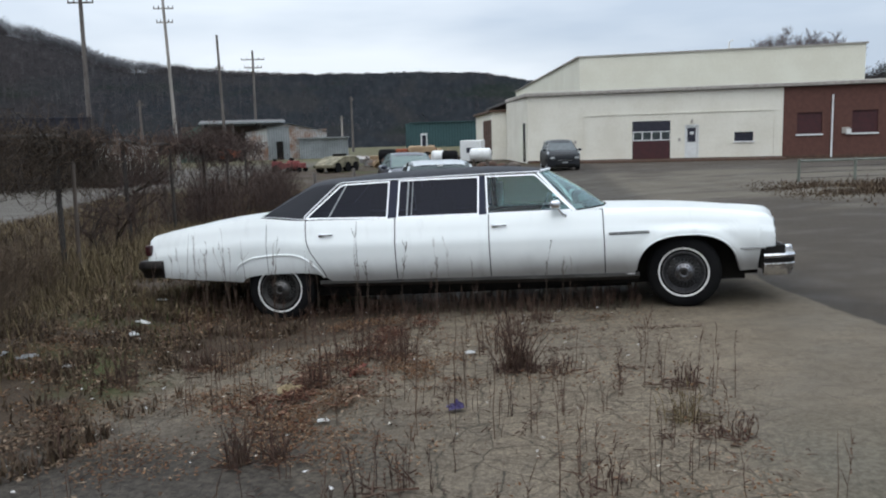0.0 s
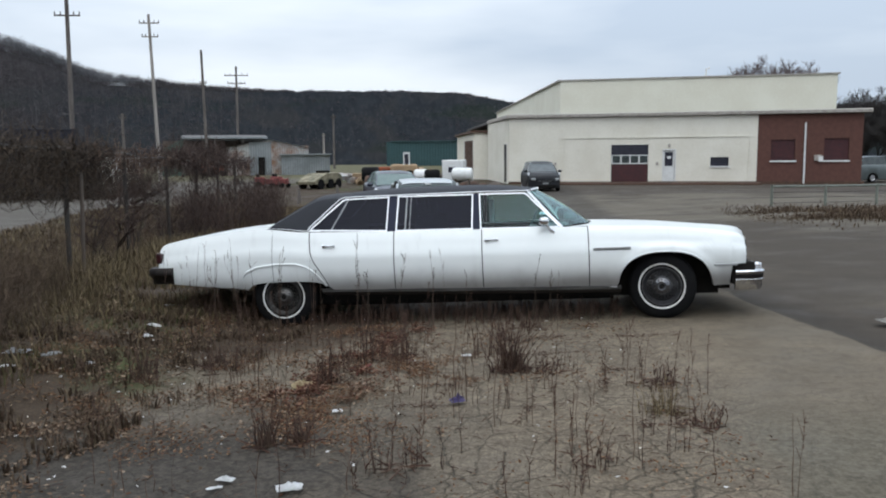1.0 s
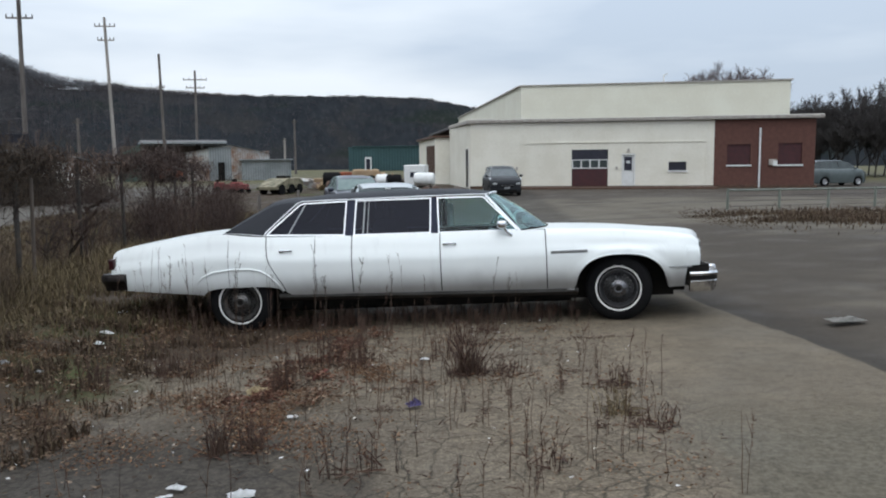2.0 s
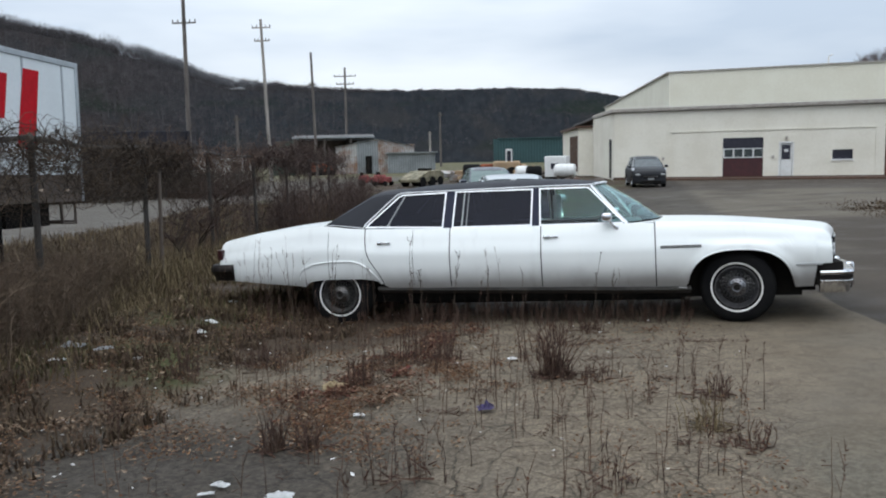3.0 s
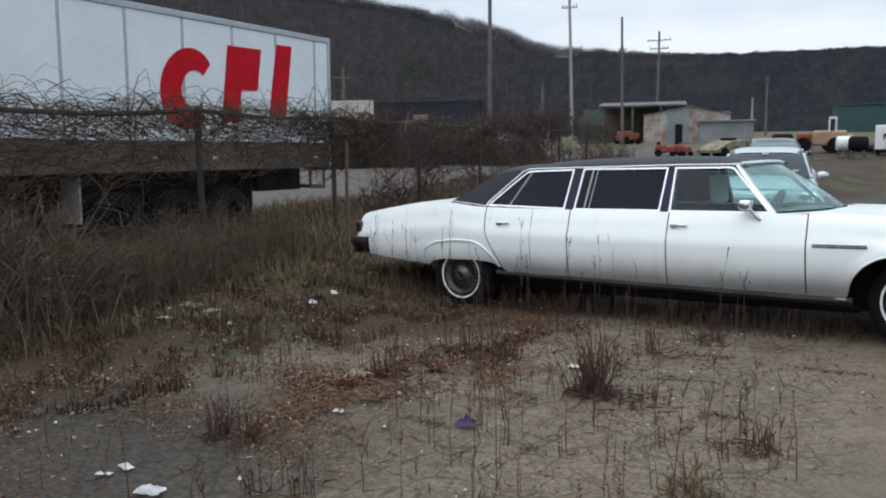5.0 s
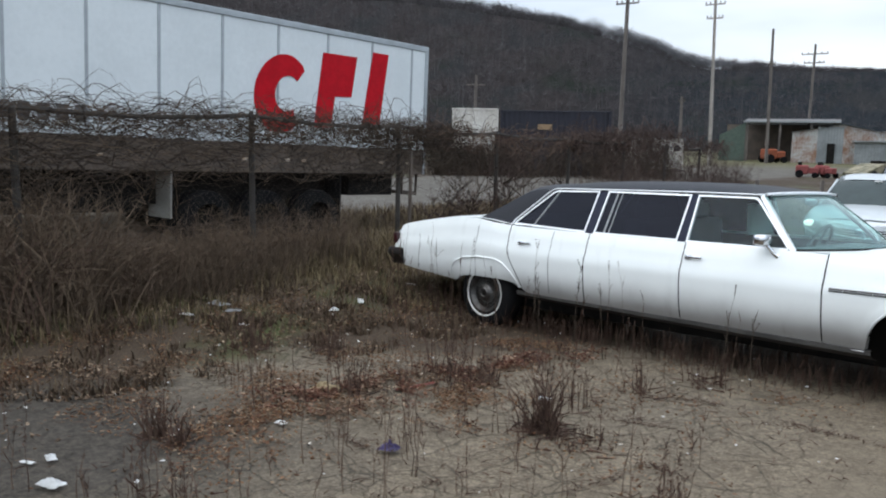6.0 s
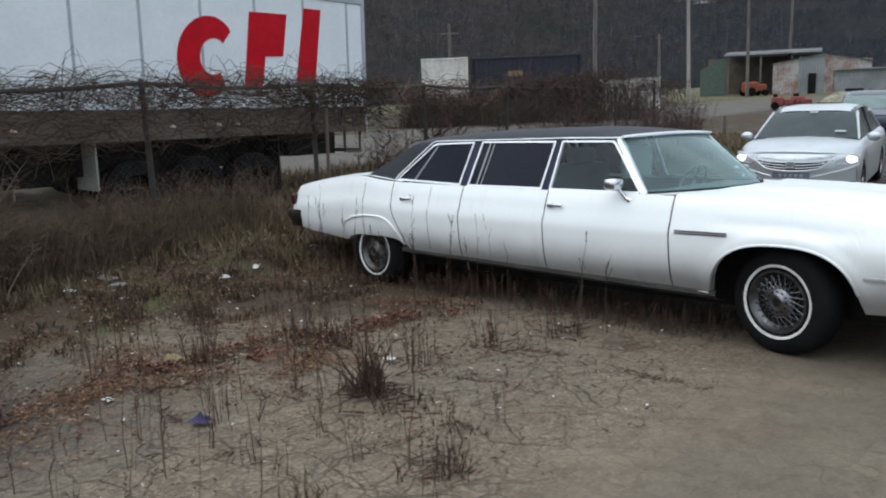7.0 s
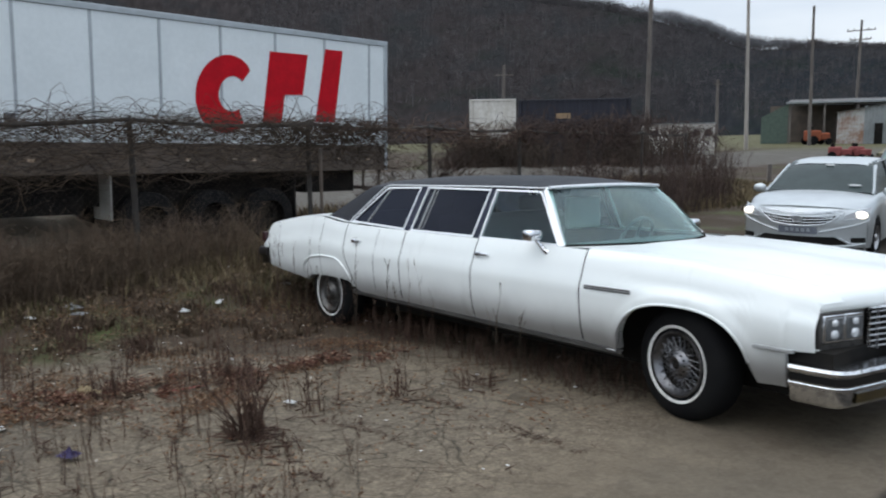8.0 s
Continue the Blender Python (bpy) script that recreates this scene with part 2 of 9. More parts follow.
def smooth_table(u, pts):
    """Smooth curve through points, with a Catmull-Rom slope."""
    xs = [p[0] for p in pts]
    if u <= xs[0]:
        return pts[0][1]
    if u >= xs[-1]:
        return pts[-1][1]
    i = max(k for k in range(len(xs) - 1) if xs[k] <= u)

    def slope(k):
        a, b = max(k - 1, 0), min(k + 1, len(xs) - 1)
        return (pts[b][1] - pts[a][1]) / (xs[b] - xs[a])

    h = xs[i + 1] - xs[i]
    s = (u - xs[i]) / h
    return ((2 * s**3 - 3 * s**2 + 1) * pts[i][1] + (s**3 - 2 * s**2 + s) * h * slope(i)
            + (3 * s**2 - 2 * s**3) * pts[i + 1][1] + (s**3 - s**2) * h * slope(i + 1))


def linspace(a, b, n):
    return [a + (b - a) * k / (n - 1) for k in range(n)]


# ---- ground ----
def soft(a, b, x):
    s = min(1.0, max(0.0, (x - a) / (b - a)))
    return s * s * (3 - 2 * s)


def ground_height(x, y):
    """The lot tilts gently; a low verge runs along the fence and falls to the haul road behind it."""
    lot = 0.093 + 0.0365 * max(-9.0, min(x, 8.0)) - 0.0204 * max(-8.0, min(y, 28.0))
    verge = table(x, [(-11.0, -0.48), (-8.6, -0.44), (-7.4, -0.30), (-6.2, -0.10), (-4.8, 0.0), (-2.6, 0.0)])
    verge -= 0.22 * soft(10, 18, y) * soft(-8.5, -6.5, x)
    z = lot + (verge - lot) * soft(-2.0, -3.6, x)
    z -= 0.035 * soft(7.7, 9.6, y) * soft(-5.0, -3.5, x)
    z -= 0.70 * math.exp(-((x + 11) / 7.5) ** 2 - ((y - 47) / 13.0) ** 2)
    far = math.hypot(x, y - 10)
    return z + (-0.54 - z) * soft(16, 46, far)


def lot_edge(y):
    """Where the cracked pad gives way to the darker asphalt."""
    return 2.94 + 0.135 * max(0.0, 8.6 - y) + 0.05 * math.sin(y * 2.1)


def axis_lines(parts):
    out = []
    for a, b, n in parts:
        out += [a + (b - a) * k / n for k in range(n)]
    return out + [parts[-1][1]]


def ground_material():
    m, t, b = mat_base("worn_ground")
    pos = world_pos(t)
    sep = t.nodes.new("ShaderNodeSeparateXYZ")
    t.links.new(pos, sep.inputs[0])
    X, Y = sep.outputs["X"], sep.outputs["Y"]
    big, mid, fine = noise_tex(t, pos, 0.45, 5.0), noise_tex(t, pos, 2.6, 6.0), noise_tex(t, pos, 55.0, 4.0, 0.7)
    grit = noise_tex(t, pos, 190.0, 2.0, 0.8)
    # cracked old pad
    pad = mixcol(t, smooth(t, mid, 0.30, 0.70), (0.112, 0.089, 0.063, 1), (0.168, 0.136, 0.098, 1))
    pad = mixcol(t, smooth(t, big, 0.42, 0.62), pad, mixcol(t, mid, (0.092, 0.077, 0.058, 1), (0.142, 0.118, 0.088, 1)))
    blot = noise_tex(t, pos, 9.0, 5.0, 0.65)
    clod = smooth(t, noise_tex(t, pos, 26.0, 6.0, 0.78), 0.36, 0.64)
    # broken, gritty surface where weeds have come through; smoother towards the kerb of the pad
    rough_part = math_node(t, "SUBTRACT", 1.0, smooth(t, math_node(t, "ADD", X, math_node(t, "MULTIPLY", mid, 0.8)), 1.9, 2.6))
    gritty = mixcol(t, clod, (0.072, 0.056, 0.041, 1), (0.235, 0.192, 0.140, 1))
    pad = mixcol(t, math_node(t, "ADD", math_node(t, "MULTIPLY", rough_part, 0.32), 0.08), pad, gritty)
    pad = mixcol(t, math_node(t, "MULTIPLY", smooth(t, blot, 0.47, 0.61), 0.30), pad, (0.062, 0.050, 0.038, 1))
    pad = mixcol(t, smooth(t, grit, 0.55, 0.75), pad, mixcol(t, fine, (0.047, 0.041, 0.033, 1), (0.254, 0.221, 0.176, 1)))
    warp = t.nodes.new("ShaderNodeVectorMath")
    warp.operation = "ADD"
    wn = node(t, "ShaderNodeTexNoise", Scale=7.0, Detail=6.0, Roughness=0.65)
    t.links.new(pos, wn.inputs["Vector"])
    sc = t.nodes.new("ShaderNodeVectorMath")
    sc.operation = "SCALE"
    sc.inputs["Scale"].default_value = 0.13
    t.links.new(wn.outputs["Color"], sc.inputs[0])
    t.links.new(pos, warp.inputs[0])
    t.links.new(sc.outputs[0], warp.inputs[1])
    flatv = t.nodes.new("ShaderNodeVectorMath")
    flatv.operation = "MULTIPLY"
    flatv.inputs[1].default_value = (1, 1, 0)
    t.links.new(warp.outputs[0], flatv.inputs[0])

    def cracks(scale, width):
        v = node(t, "ShaderNodeTexVoronoi", Scale=scale)
        v.feature = "DISTANCE_TO_EDGE"
        t.links.new(flatv.outputs[0], v.inputs["Vector"])
        return math_node(t, "SUBTRACT", 1.0, smooth(t, v.outputs["Distance"], width * 0.2, width))

    wide, thin = math_node(t, "MAXIMUM", cracks(1.5, 0.010), cracks(2.1, 0.012)), cracks(5.5, 0.022)
    thin = math_node(t, "MULTIPLY", thin, smooth(t, mid, 0.42, 0.6))
    block = math_node(t, "MULTIPLY", math_node(t, "MULTIPLY", cracks(3.0, 0.024), rough_part), smooth(t, noise_tex(t, pos, 1.1, 3.0), 0.36, 0.5))
    thin = math_node(t, "MAXIMUM", thin, block)
    crack = math_node(t, "MAXIMUM", math_node(t, "MULTIPLY", math_node(t, "MULTIPLY", wide, math_node(t, "ADD", math_node(t, "MULTIPLY", rough_part, 0.75), 0.25)), smooth(t, big, 0.3, 0.5)), math_node(t, "MULTIPLY", thin, 0.75))
    pad = mixcol(t, math_node(t, "MULTIPLY", crack, math_node(t, "ADD", math_node(t, "MULTIPLY", rough_part, 0.65), 0.15)), pad, (0.035, 0.030, 0.022, 1))
    pad = mixcol(t, math_node(t, "ADD", math_node(t, "MULTIPLY", rough_part, 0.30), 0.18), pad, mixcol(t, smooth(t, fine, 0.32, 0.68), (0.22, 0.22, 0.22, 1), (0.80, 0.80, 0.80, 1)), "OVERLAY")
    # a worn asphalt patch where the pad runs out near the drive
    worn = math_node(t, "MULTIPLY", smooth(t, math_node(t, "ADD", X, math_node(t, "MULTIPLY", mid, 0.9)), 1.95, 2.35),
                     math_node(t, "SUBTRACT", 1.0, smooth(t, math_node(t, "ADD", Y, math_node(t, "MULTIPLY", big, 2.2)), 4.6, 6.4)))
    pad = mixcol(t, math_node(t, "MULTIPLY", worn, 0.75), pad, mixcol(t, clod, (0.052, 0.047, 0.035, 1), (0.125, 0.112, 0.084, 1)))
    # an old dark tar patch towards the verge
    tar = math_node(t, "MULTIPLY", math_node(t, "SUBTRACT", 1.0, smooth(t, math_node(t, "ADD", X, math_node(t, "MULTIPLY", mid, 1.6)), 0.0, 1.3)),
                    math_node(t, "SUBTRACT", 1.0, smooth(t, math_node(t, "ADD", Y, math_node(t, "MULTIPLY", big, 2.0)), 4.6, 6.2)))
    pad = mixcol(t, math_node(t, "MULTIPLY", tar, 0.9), pad, mixcol(t, clod, (0.022, 0.020, 0.017, 1), (0.062, 0.054, 0.046, 1)))
    # dark asphalt
    asph = mixcol(t, mid, (0.043, 0.035, 0.027, 1), (0.068, 0.055, 0.042, 1))
    asph = mixcol(t, smooth(t, math_node(t, "ADD", noise_tex(t, coords(t, "Object", (0.8, 1.1, 1.0)), 0.35, 6.0, 0.6), math_node(t, "MULTIPLY", smooth(t, Y, 13.0, 24.0), 0.20)), 0.50, 0.74), asph, (0.112, 0.096, 0.074, 1))
    asph = mixcol(t, math_node(t, "MULTIPLY", smooth(t, math_node(t, "ADD", Y, math_node(t, "MULTIPLY", big, 4.0)), 40.5, 43.0), 0.65), asph, (0.042, 0.033, 0.028, 1))
    asph = mixcol(t, smooth(t, grit, 0.56, 0.74), asph, (0.095, 0.088, 0.08, 1))
    # soil, rotted leaves and winter grass
    soil = mixcol(t, smooth(t, fine, 0.3, 0.7), (0.030, 0.021, 0.0145, 1), (0.075, 0.054, 0.036, 1))
    soil = mixcol(t, smooth(t, big, 0.54, 0.66), soil, mixcol(t, fine, (0.035, 0.045, 0.016, 1), (0.085, 0.090, 0.035, 1)))
    field = mixcol(t, mid, (0.070, 0.066, 0.034, 1), (0.120, 0.110, 0.060, 1))
    road = mixcol(t, mid, (0.078, 0.070, 0.060, 1), (0.115, 0.104, 0.090, 1))
    wob = math_node(t, "SUBTRACT", math_node(t, "ADD", math_node(t, "MULTIPLY", mid, 1.1), math_node(t, "MULTIPLY", fine, 0.5)), 0.8)
    # masks
    edge = math_node(t, "SUBTRACT", math_node(t, "ADD", X, math_node(t, "MULTIPLY", wob, 0.16)),
                     math_node(t, "ADD", 2.94, math_node(t, "MULTIPLY", math_node(t, "MAXIMUM", math_node(t, "SUBTRACT", 8.6, Y), 0.0), 0.135)))
    right = smooth(t, edge, -0.02, 0.03)
    behind = smooth(t, math_node(t, "ADD", Y, math_node(t, "MULTIPLY", wob, 1.2)), 9.0, 9.8)
    lot = math_node(t, "MAXIMUM", right, behind)
    left = math_node(t, "ADD", math_node(t, "ADD", X, math_node(t, "MULTIPLY", wob, 1.5)), math_node(t, "MULTIPLY", math_node(t, "SUBTRACT", Y, 5.5), -0.12))
    # rotted leaves creep along the limousine; past it the asphalt begins sooner
    left = math_node(t, "SUBTRACT", left, math_node(t, "MULTIPLY", smooth(t, Y, 5.9, 6.9), 1.25))
    left = math_node(t, "ADD", left, math_node(t, "MULTIPLY", smooth(t, Y, 9.0, 12.0), 3.0))
    verge = math_node(t, "SUBTRACT", 1.0, smooth(t, left, -2.75, -1.85))
    bend = math_node(t, "ADD", math_node(t, "ADD", X, wob), math_node(t, "MULTIPLY", smooth(t, Y, 19.0, 33.0), 3.0))
    haul = math_node(t, "MULTIPLY", smooth(t, math_node(t, "ADD", X, wob), -29.0, -28.0), math_node(t, "SUBTRACT", 1.0, smooth(t, bend, -15.0, -14.0)))
    dist = t.nodes.new("ShaderNodeVectorMath")
    dist.operation = "LENGTH"
    t.links.new(pos, dist.inputs[0])
    faraway = smooth(t, math_node(t, "ADD", dist.outputs["Value"], math_node(t, "MULTIPLY", wob, 14.0)), 62.0, 84.0)
    # the asphalt is darker along the broken edge of the pad
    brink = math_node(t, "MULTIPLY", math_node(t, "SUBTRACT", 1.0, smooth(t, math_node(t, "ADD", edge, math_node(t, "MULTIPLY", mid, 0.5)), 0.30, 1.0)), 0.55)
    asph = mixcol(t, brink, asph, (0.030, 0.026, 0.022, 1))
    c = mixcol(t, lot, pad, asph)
    c = mixcol(t, verge, c, soil)
    c = mixcol(t, haul, c, road)
    c = mixcol(t, faraway, c, field)
    t.links.new(c, b.inputs["Base Color"])
    damp = smooth(t, noise_tex(t, pos, 0.8, 4.0), 0.45, 0.7)
    rough = math_node(t, "SUBTRACT", 0.88, math_node(t, "MULTIPLY", damp, 0.22))
    t.links.new(rough, b.inputs["Roughness"])
    b.inputs["Specular IOR Level"].default_value = 0.15
    h = math_node(t, "SUBTRACT", math_node(t, "ADD", math_node(t, "MULTIPLY", fine, 0.35), math_node(t, "MULTIPLY", grit, 0.25)), math_node(t, "MULTIPLY", crack, 0.9))
    bump(t, b, h, 0.6, 0.012)
    return m


def build_ground():
    xs = axis_lines([(-2500, -400, 8), (-400, -80, 10), (-80, -20, 15), (-20, -6.5, 24), (-6.5, 6.5, 120), (6.5, 20, 22), (20, 80, 15), (80, 400, 10), (400, 2500, 8)])
    ys = axis_lines([(-2500, -400, 8), (-400, -60, 8), (-60, -6, 14), (-6, 1, 20), (1, 12, 110), (12, 30, 30), (30, 90, 20), (90, 400, 10), (400, 2500, 8)])
    bm = bmesh.new()
    rows = []
    for y in ys:
        row = []
        for x in xs:
            z = ground_height(x, y)
            if -8 < x < 8 and -2 < y < 14:
                z += 0.012 * noise.noise(Vector((x * 1.3, y * 1.3, 0.0))) + 0.005 * noise.noise(Vector((x * 6, y * 6, 3.0)))
                z += 0.03 * soft(-2.2, -3.4, x) * noise.noise(Vector((x * 2.2, y * 2.2, 7.0)))
                z -= 0.022 * soft(0.0, 0.12, x - lot_edge(y)) * soft(9.4, 8.8, y)
            row.append((x, y, z))
        rows.append(row)
    sheet(bm, rows)
    ob = to_object("ground", bm, ground_material())
    tagged(ob, "cracked tan lot meeting dark asphalt, brown verge and fields", "ground", kind="structure")


build_ground()


# ---- the hills ----
RIDGE = [(-180, 2.0), (-110, 2.2), (-60, 2.6), (-30, 2.8), (-12, 2.9), (-5, 3.0), (0.3, 3.5), (2.3, 3.9), (5, 4.3), (9, 4.42), (16, 4.44), (20, 4.6),
         (24, 4.92), (26.5, 4.98), (28.4, 5.05), (29.6, 5.35), (31, 5.95), (34, 6.95), (37.5, 7.95), (42.8, 8.8), (50, 9.6), (62, 9.8), (80, 8.6), (110, 6.0), (180, 2.0)]


def ridge_radius(az):
    return 430 - 150 * soft(18, 45, az) + 60 * soft(90, 130, az)


def hill_height(az, r):
    rough = 0.07 * noise.noise(Vector((az * 1.1, 5.0, 0.0))) + 0.05 * noise.noise(Vector((az * 3.1, 8.0, 0.0)))
    top = 1.65 + ridge_radius(az) * math.tan(radians(smooth_table(az, RIDGE) + rough)) - 0.9 - 1.7 * soft(16, 24, az)
    start = 0.38 * ridge_radius(az)
    s = (r - start) / (ridge_radius(az) - start)
    if s <= 0:
        return -0.6 + 1.0 * s
    shape = s ** 0.85 if s < 1 else 1 - 0.25 * (s - 1)
    wob = 2.6 * noise.noise(Vector((az * 0.12, r * 0.012, 2.0))) * min(1, s * 1.5) * (0.25 if 0.9 < s < 1.1 else 1)
    return -0.6 + (top + 0.6) * shape + wob


def hill_material():
    m, t, b = mat_base("winter_woods")
    pos = world_pos(t)
    st = node(t, "ShaderNodeTexNoise", Scale=1.0, Detail=5.0)
    # stands of trunks: fine across the slope, drawn out up it
    nm = t.nodes.new("ShaderNodeVectorMath")
    nm.operation = "NORMALIZE"
    t.links.new(pos, nm.inputs[0])
    mp = t.nodes.new("ShaderNodeMapping")
    mp.inputs["Scale"].default_value = (170, 170, 150)
    t.links.new(nm.outputs[0], mp.inputs["Vector"])
    mp2 = t.nodes.new("ShaderNodeMapping")
    mp2.inputs["Scale"].default_value = (34, 34, 60)
    t.links.new(nm.outputs[0], mp2.inputs["Vector"])
    f = noise_tex(t, mp.outputs[0], 0.7, 4.0, 0.6)
    n = noise_tex(t, mp2.outputs[0], 0.6, 4.0, 0.55)
    t.links.new(mp.outputs[0], st.inputs["Vector"])
    sx = t.nodes.new("ShaderNodeSeparateXYZ")
    t.links.new(nm.outputs[0], sx.inputs[0])
    c = mixcol(t, smooth(t, f, 0.3, 0.7), (0.0226, 0.0200, 0.0200, 1), (0.0350, 0.0304, 0.0302, 1))
    # the farther ridge: a darker wood, with distance haze put into its bluer colour
    c = mixcol(t, smooth(t, sx.outputs["X"], -0.62, -0.42), c, mixcol(t, smooth(t, f, 0.3, 0.7), (0.0150, 0.0174, 0.0202, 1), (0.0228, 0.0256, 0.0288, 1)))
    c = mixcol(t, smooth(t, n, 0.48, 0.66), c, mixcol(t, f, (0.0195, 0.0206, 0.0218, 1), (0.0293, 0.0296, 0.0302, 1)))
    c = mixcol(t, math_node(t, "MULTIPLY", smooth(t, st.outputs["Fac"], 0.50, 0.78), 0.16), c, (0.0915, 0.0812, 0.0795, 1))
    # stands of evergreens
    mp3 = t.nodes.new("ShaderNodeMapping")
    mp3.inputs["Scale"].default_value = (9, 9, 42)
    t.links.new(nm.outputs[0], mp3.inputs["Vector"])
    green = smooth(t, noise_tex(t, mp3.outputs[0], 0.8, 5.0, 0.65), 0.52, 0.68)
    c = mixcol(t, math_node(t, "MULTIPLY", green, 0.6), c, mixcol(t, f, (0.0110, 0.0165, 0.0125, 1), (0.0190, 0.0270, 0.0200, 1)))
    t.links.new(c, b.inputs["Base Color"])
    b.inputs["Roughness"].default_value = 1.0
    b.inputs["Specular IOR Level"].default_value = 0.0
    bump(t, b, f, 0.2, 0.6)
    return m


def build_hills():
    bm = bmesh.new()
    rows = []
    for az in axis_lines([(-180, -40, 70), (-40, 66, 420), (66, 180, 57)]):
        d = Vector((-math.sin(radians(az)), math.cos(radians(az)), 0))
        R = ridge_radius(az)
        row = []
        for s in (0.36, 0.38, 0.42, 0.48, 0.55, 0.62, 0.7, 0.78, 0.86, 0.93, 1.0, 1.1, 1.4):
            p = d * (R * s)
            row.append((p.x, p.y, hill_height(az, R * s)))
        rows.append(row)
    sheet(bm, rows)
    tagged(to_object("backdrop", bm, hill_material()), "long wooded hill in dark winter browns", "hill", kind="structure")


build_hills()
BARK_FAR = island_surface("far_tree_bark", [(0.050, 0.045, 0.047, 1), (0.072, 0.064, 0.066, 1), (0.060, 0.054, 0.056, 1), (0.095, 0.088, 0.090, 1), (0.045, 0.048, 0.050, 1)], 1.0)


# skyline twigs, with the sky between them put into their paleness
BARK_PALE = island_surface("pale_far_twigs", [(0.16, 0.16, 0.17, 1), (0.22, 0.22, 0.235, 1), (0.12, 0.118, 0.125, 1), (0.28, 0.28, 0.29, 1)], 1.0)


def build_hill_woods():
    """Thousands of bare crowns on the slopes, dense along the ridge."""
    rng = random.Random(11)
    verts, faces = [], []

    def blade(p, q, w):
        side = (q - p).cross(Vector((rng.uniform(-1, 1), rng.uniform(-1, 1), 0.1))).normalized() * w
        k = len(verts)
        verts.extend([p - side, p + side, q])
        faces.append((k, k + 1, k + 2))

    for k in range(11000):
        az = rng.uniform(-30, 62)
        ridge = k % 2 == 0
        if ridge and 26.5 < az < 35 and k % 3:
            continue
        s = rng.uniform(0.975, 1.003) if ridge else rng.uniform(0.42, 0.97)
        r = ridge_radius(az) * s
        d = Vector((-math.sin(radians(az)), math.cos(radians(az)), 0))
        foot = d * r
        foot.z = hill_height(az, r) - 0.9
        stand = noise.noise(Vector((az * 0.9, 3.0, 0.0)))
        h = rng.uniform(1.8, 4.2) * (0.45 + 0.75 * soft(14, 26, az)) * (1 + 0.5 * stand) * (1.0 if ridge else 1.5)
        blade(foot, foot + Vector((rng.gauss(0, 0.15), rng.gauss(0, 0.15), h * 1.05)), rng.uniform(0.05, 0.11))
        for j in range(26 if ridge else 9):
            a = foot + Vector((rng.gauss(0, 0.3) * h, rng.gauss(0, 0.3) * h, h * rng.uniform(0.1, 0.75)))
            out = Vector((rng.uniform(-1, 1), rng.uniform(-1, 1), rng.uniform(-0.2, 0.9))).normalized() * h * rng.uniform(0.15, 0.40)
            blade(a, a + out, rng.uniform(0.05, 0.14) if ridge else rng.uniform(0.03, 0.08))
    me = bpy.data.meshes.new("hill_woods")
    me.from_pydata([tuple(v) for v in verts], [], faces)
    me.materials.append(BARK_FAR)
    tagged(new("hill_woods", me), "bare grey-brown winter trees covering the hillside", "trees", kind="stuff")
    # taller pale crowns that break the skyline where the ridge bends
    verts, faces = [], []
    for k in range(900):
        az = rng.gauss(30.5, 2.4) if k % 2 == 0 else rng.uniform(18, 50)
        r = ridge_radius(az) * rng.uniform(0.985, 1.0)
        foot = Vector((-math.sin(radians(az)), math.cos(radians(az)), 0)) * r
        foot.z = hill_height(az, r) - 0.6
        h = rng.uniform(3.6, 7.2) * (0.75 if az > 36 else 1.0) * (0.45 + 0.55 * soft(22, 29, az)) * soft(16, 22, az)
        w = h * rng.uniform(0.28, 0.45)
        blade(foot, foot + Vector((rng.gauss(0, 0.2), rng.gauss(0, 0.2), h * 0.8)), 0.07)
        for j in range(95):
            q = Vector((rng.gauss(0, 1), rng.gauss(0, 1), rng.gauss(0, 1))).normalized() * rng.random() ** 0.45
            a = foot + Vector((q.x * w, q.y * w, h * 0.62 + q.z * h * 0.36))
            out = Vector((q.x + rng.uniform(-0.6, 0.6), q.y + rng.uniform(-0.6, 0.6), 0.5 + rng.uniform(-0.3, 0.6))).normalized() * h * rng.uniform(0.06, 0.16)
            blade(a, a + out, rng.uniform(0.03, 0.08))
    me = bpy.data.meshes.new("ridge_trees")
    me.from_pydata([tuple(v) for v in verts], [], faces)
    me.materials.append(BARK_PALE)
    tagged(new("ridge_trees", me), "pale bare treetops along the skyline of the hill", "trees", kind="stuff")


build_hill_woods()


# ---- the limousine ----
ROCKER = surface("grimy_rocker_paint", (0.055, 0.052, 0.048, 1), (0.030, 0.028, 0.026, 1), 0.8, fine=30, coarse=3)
SOOT_CHROME = chrome("sooted_bumper_chrome", 0.5, (0.045, 0.04, 0.038, 1))
MARKER_GREY = surface("pale_grey_trim", (0.36, 0.37, 0.37, 1), (0.28, 0.28, 0.28, 1), 0.5, 0.2, fine=30)
HALF = 0.89
BELT = [(-1.37, 0.885), (-1.34, 0.918), (-1.25, 0.944), (-0.84, 1.002), (-0.42, 1.050), (-0.1, 1.058), (0.3, 1.015), (1.2, 0.985), (2.1, 0.972), (2.95, 0.965),
        (3.3, 0.955), (3.9, 0.927), (4.4, 0.878), (4.58, 0.846), (4.66, 0.825), (4.71, 0.775)]
TRUNK_MID = [(-1.37, 0.89), (-1.33, 0.93), (-1.24, 0.96), (-0.8, 1.035), (-0.4, 1.072), (-0.05, 1.085)]
HOOD_MID = [(3.2, 0.966), (3.5, 0.956), (3.9, 0.933), (4.43, 0.882), (4.60, 0.852), (4.66, 0.832), (4.71, 0.785)]
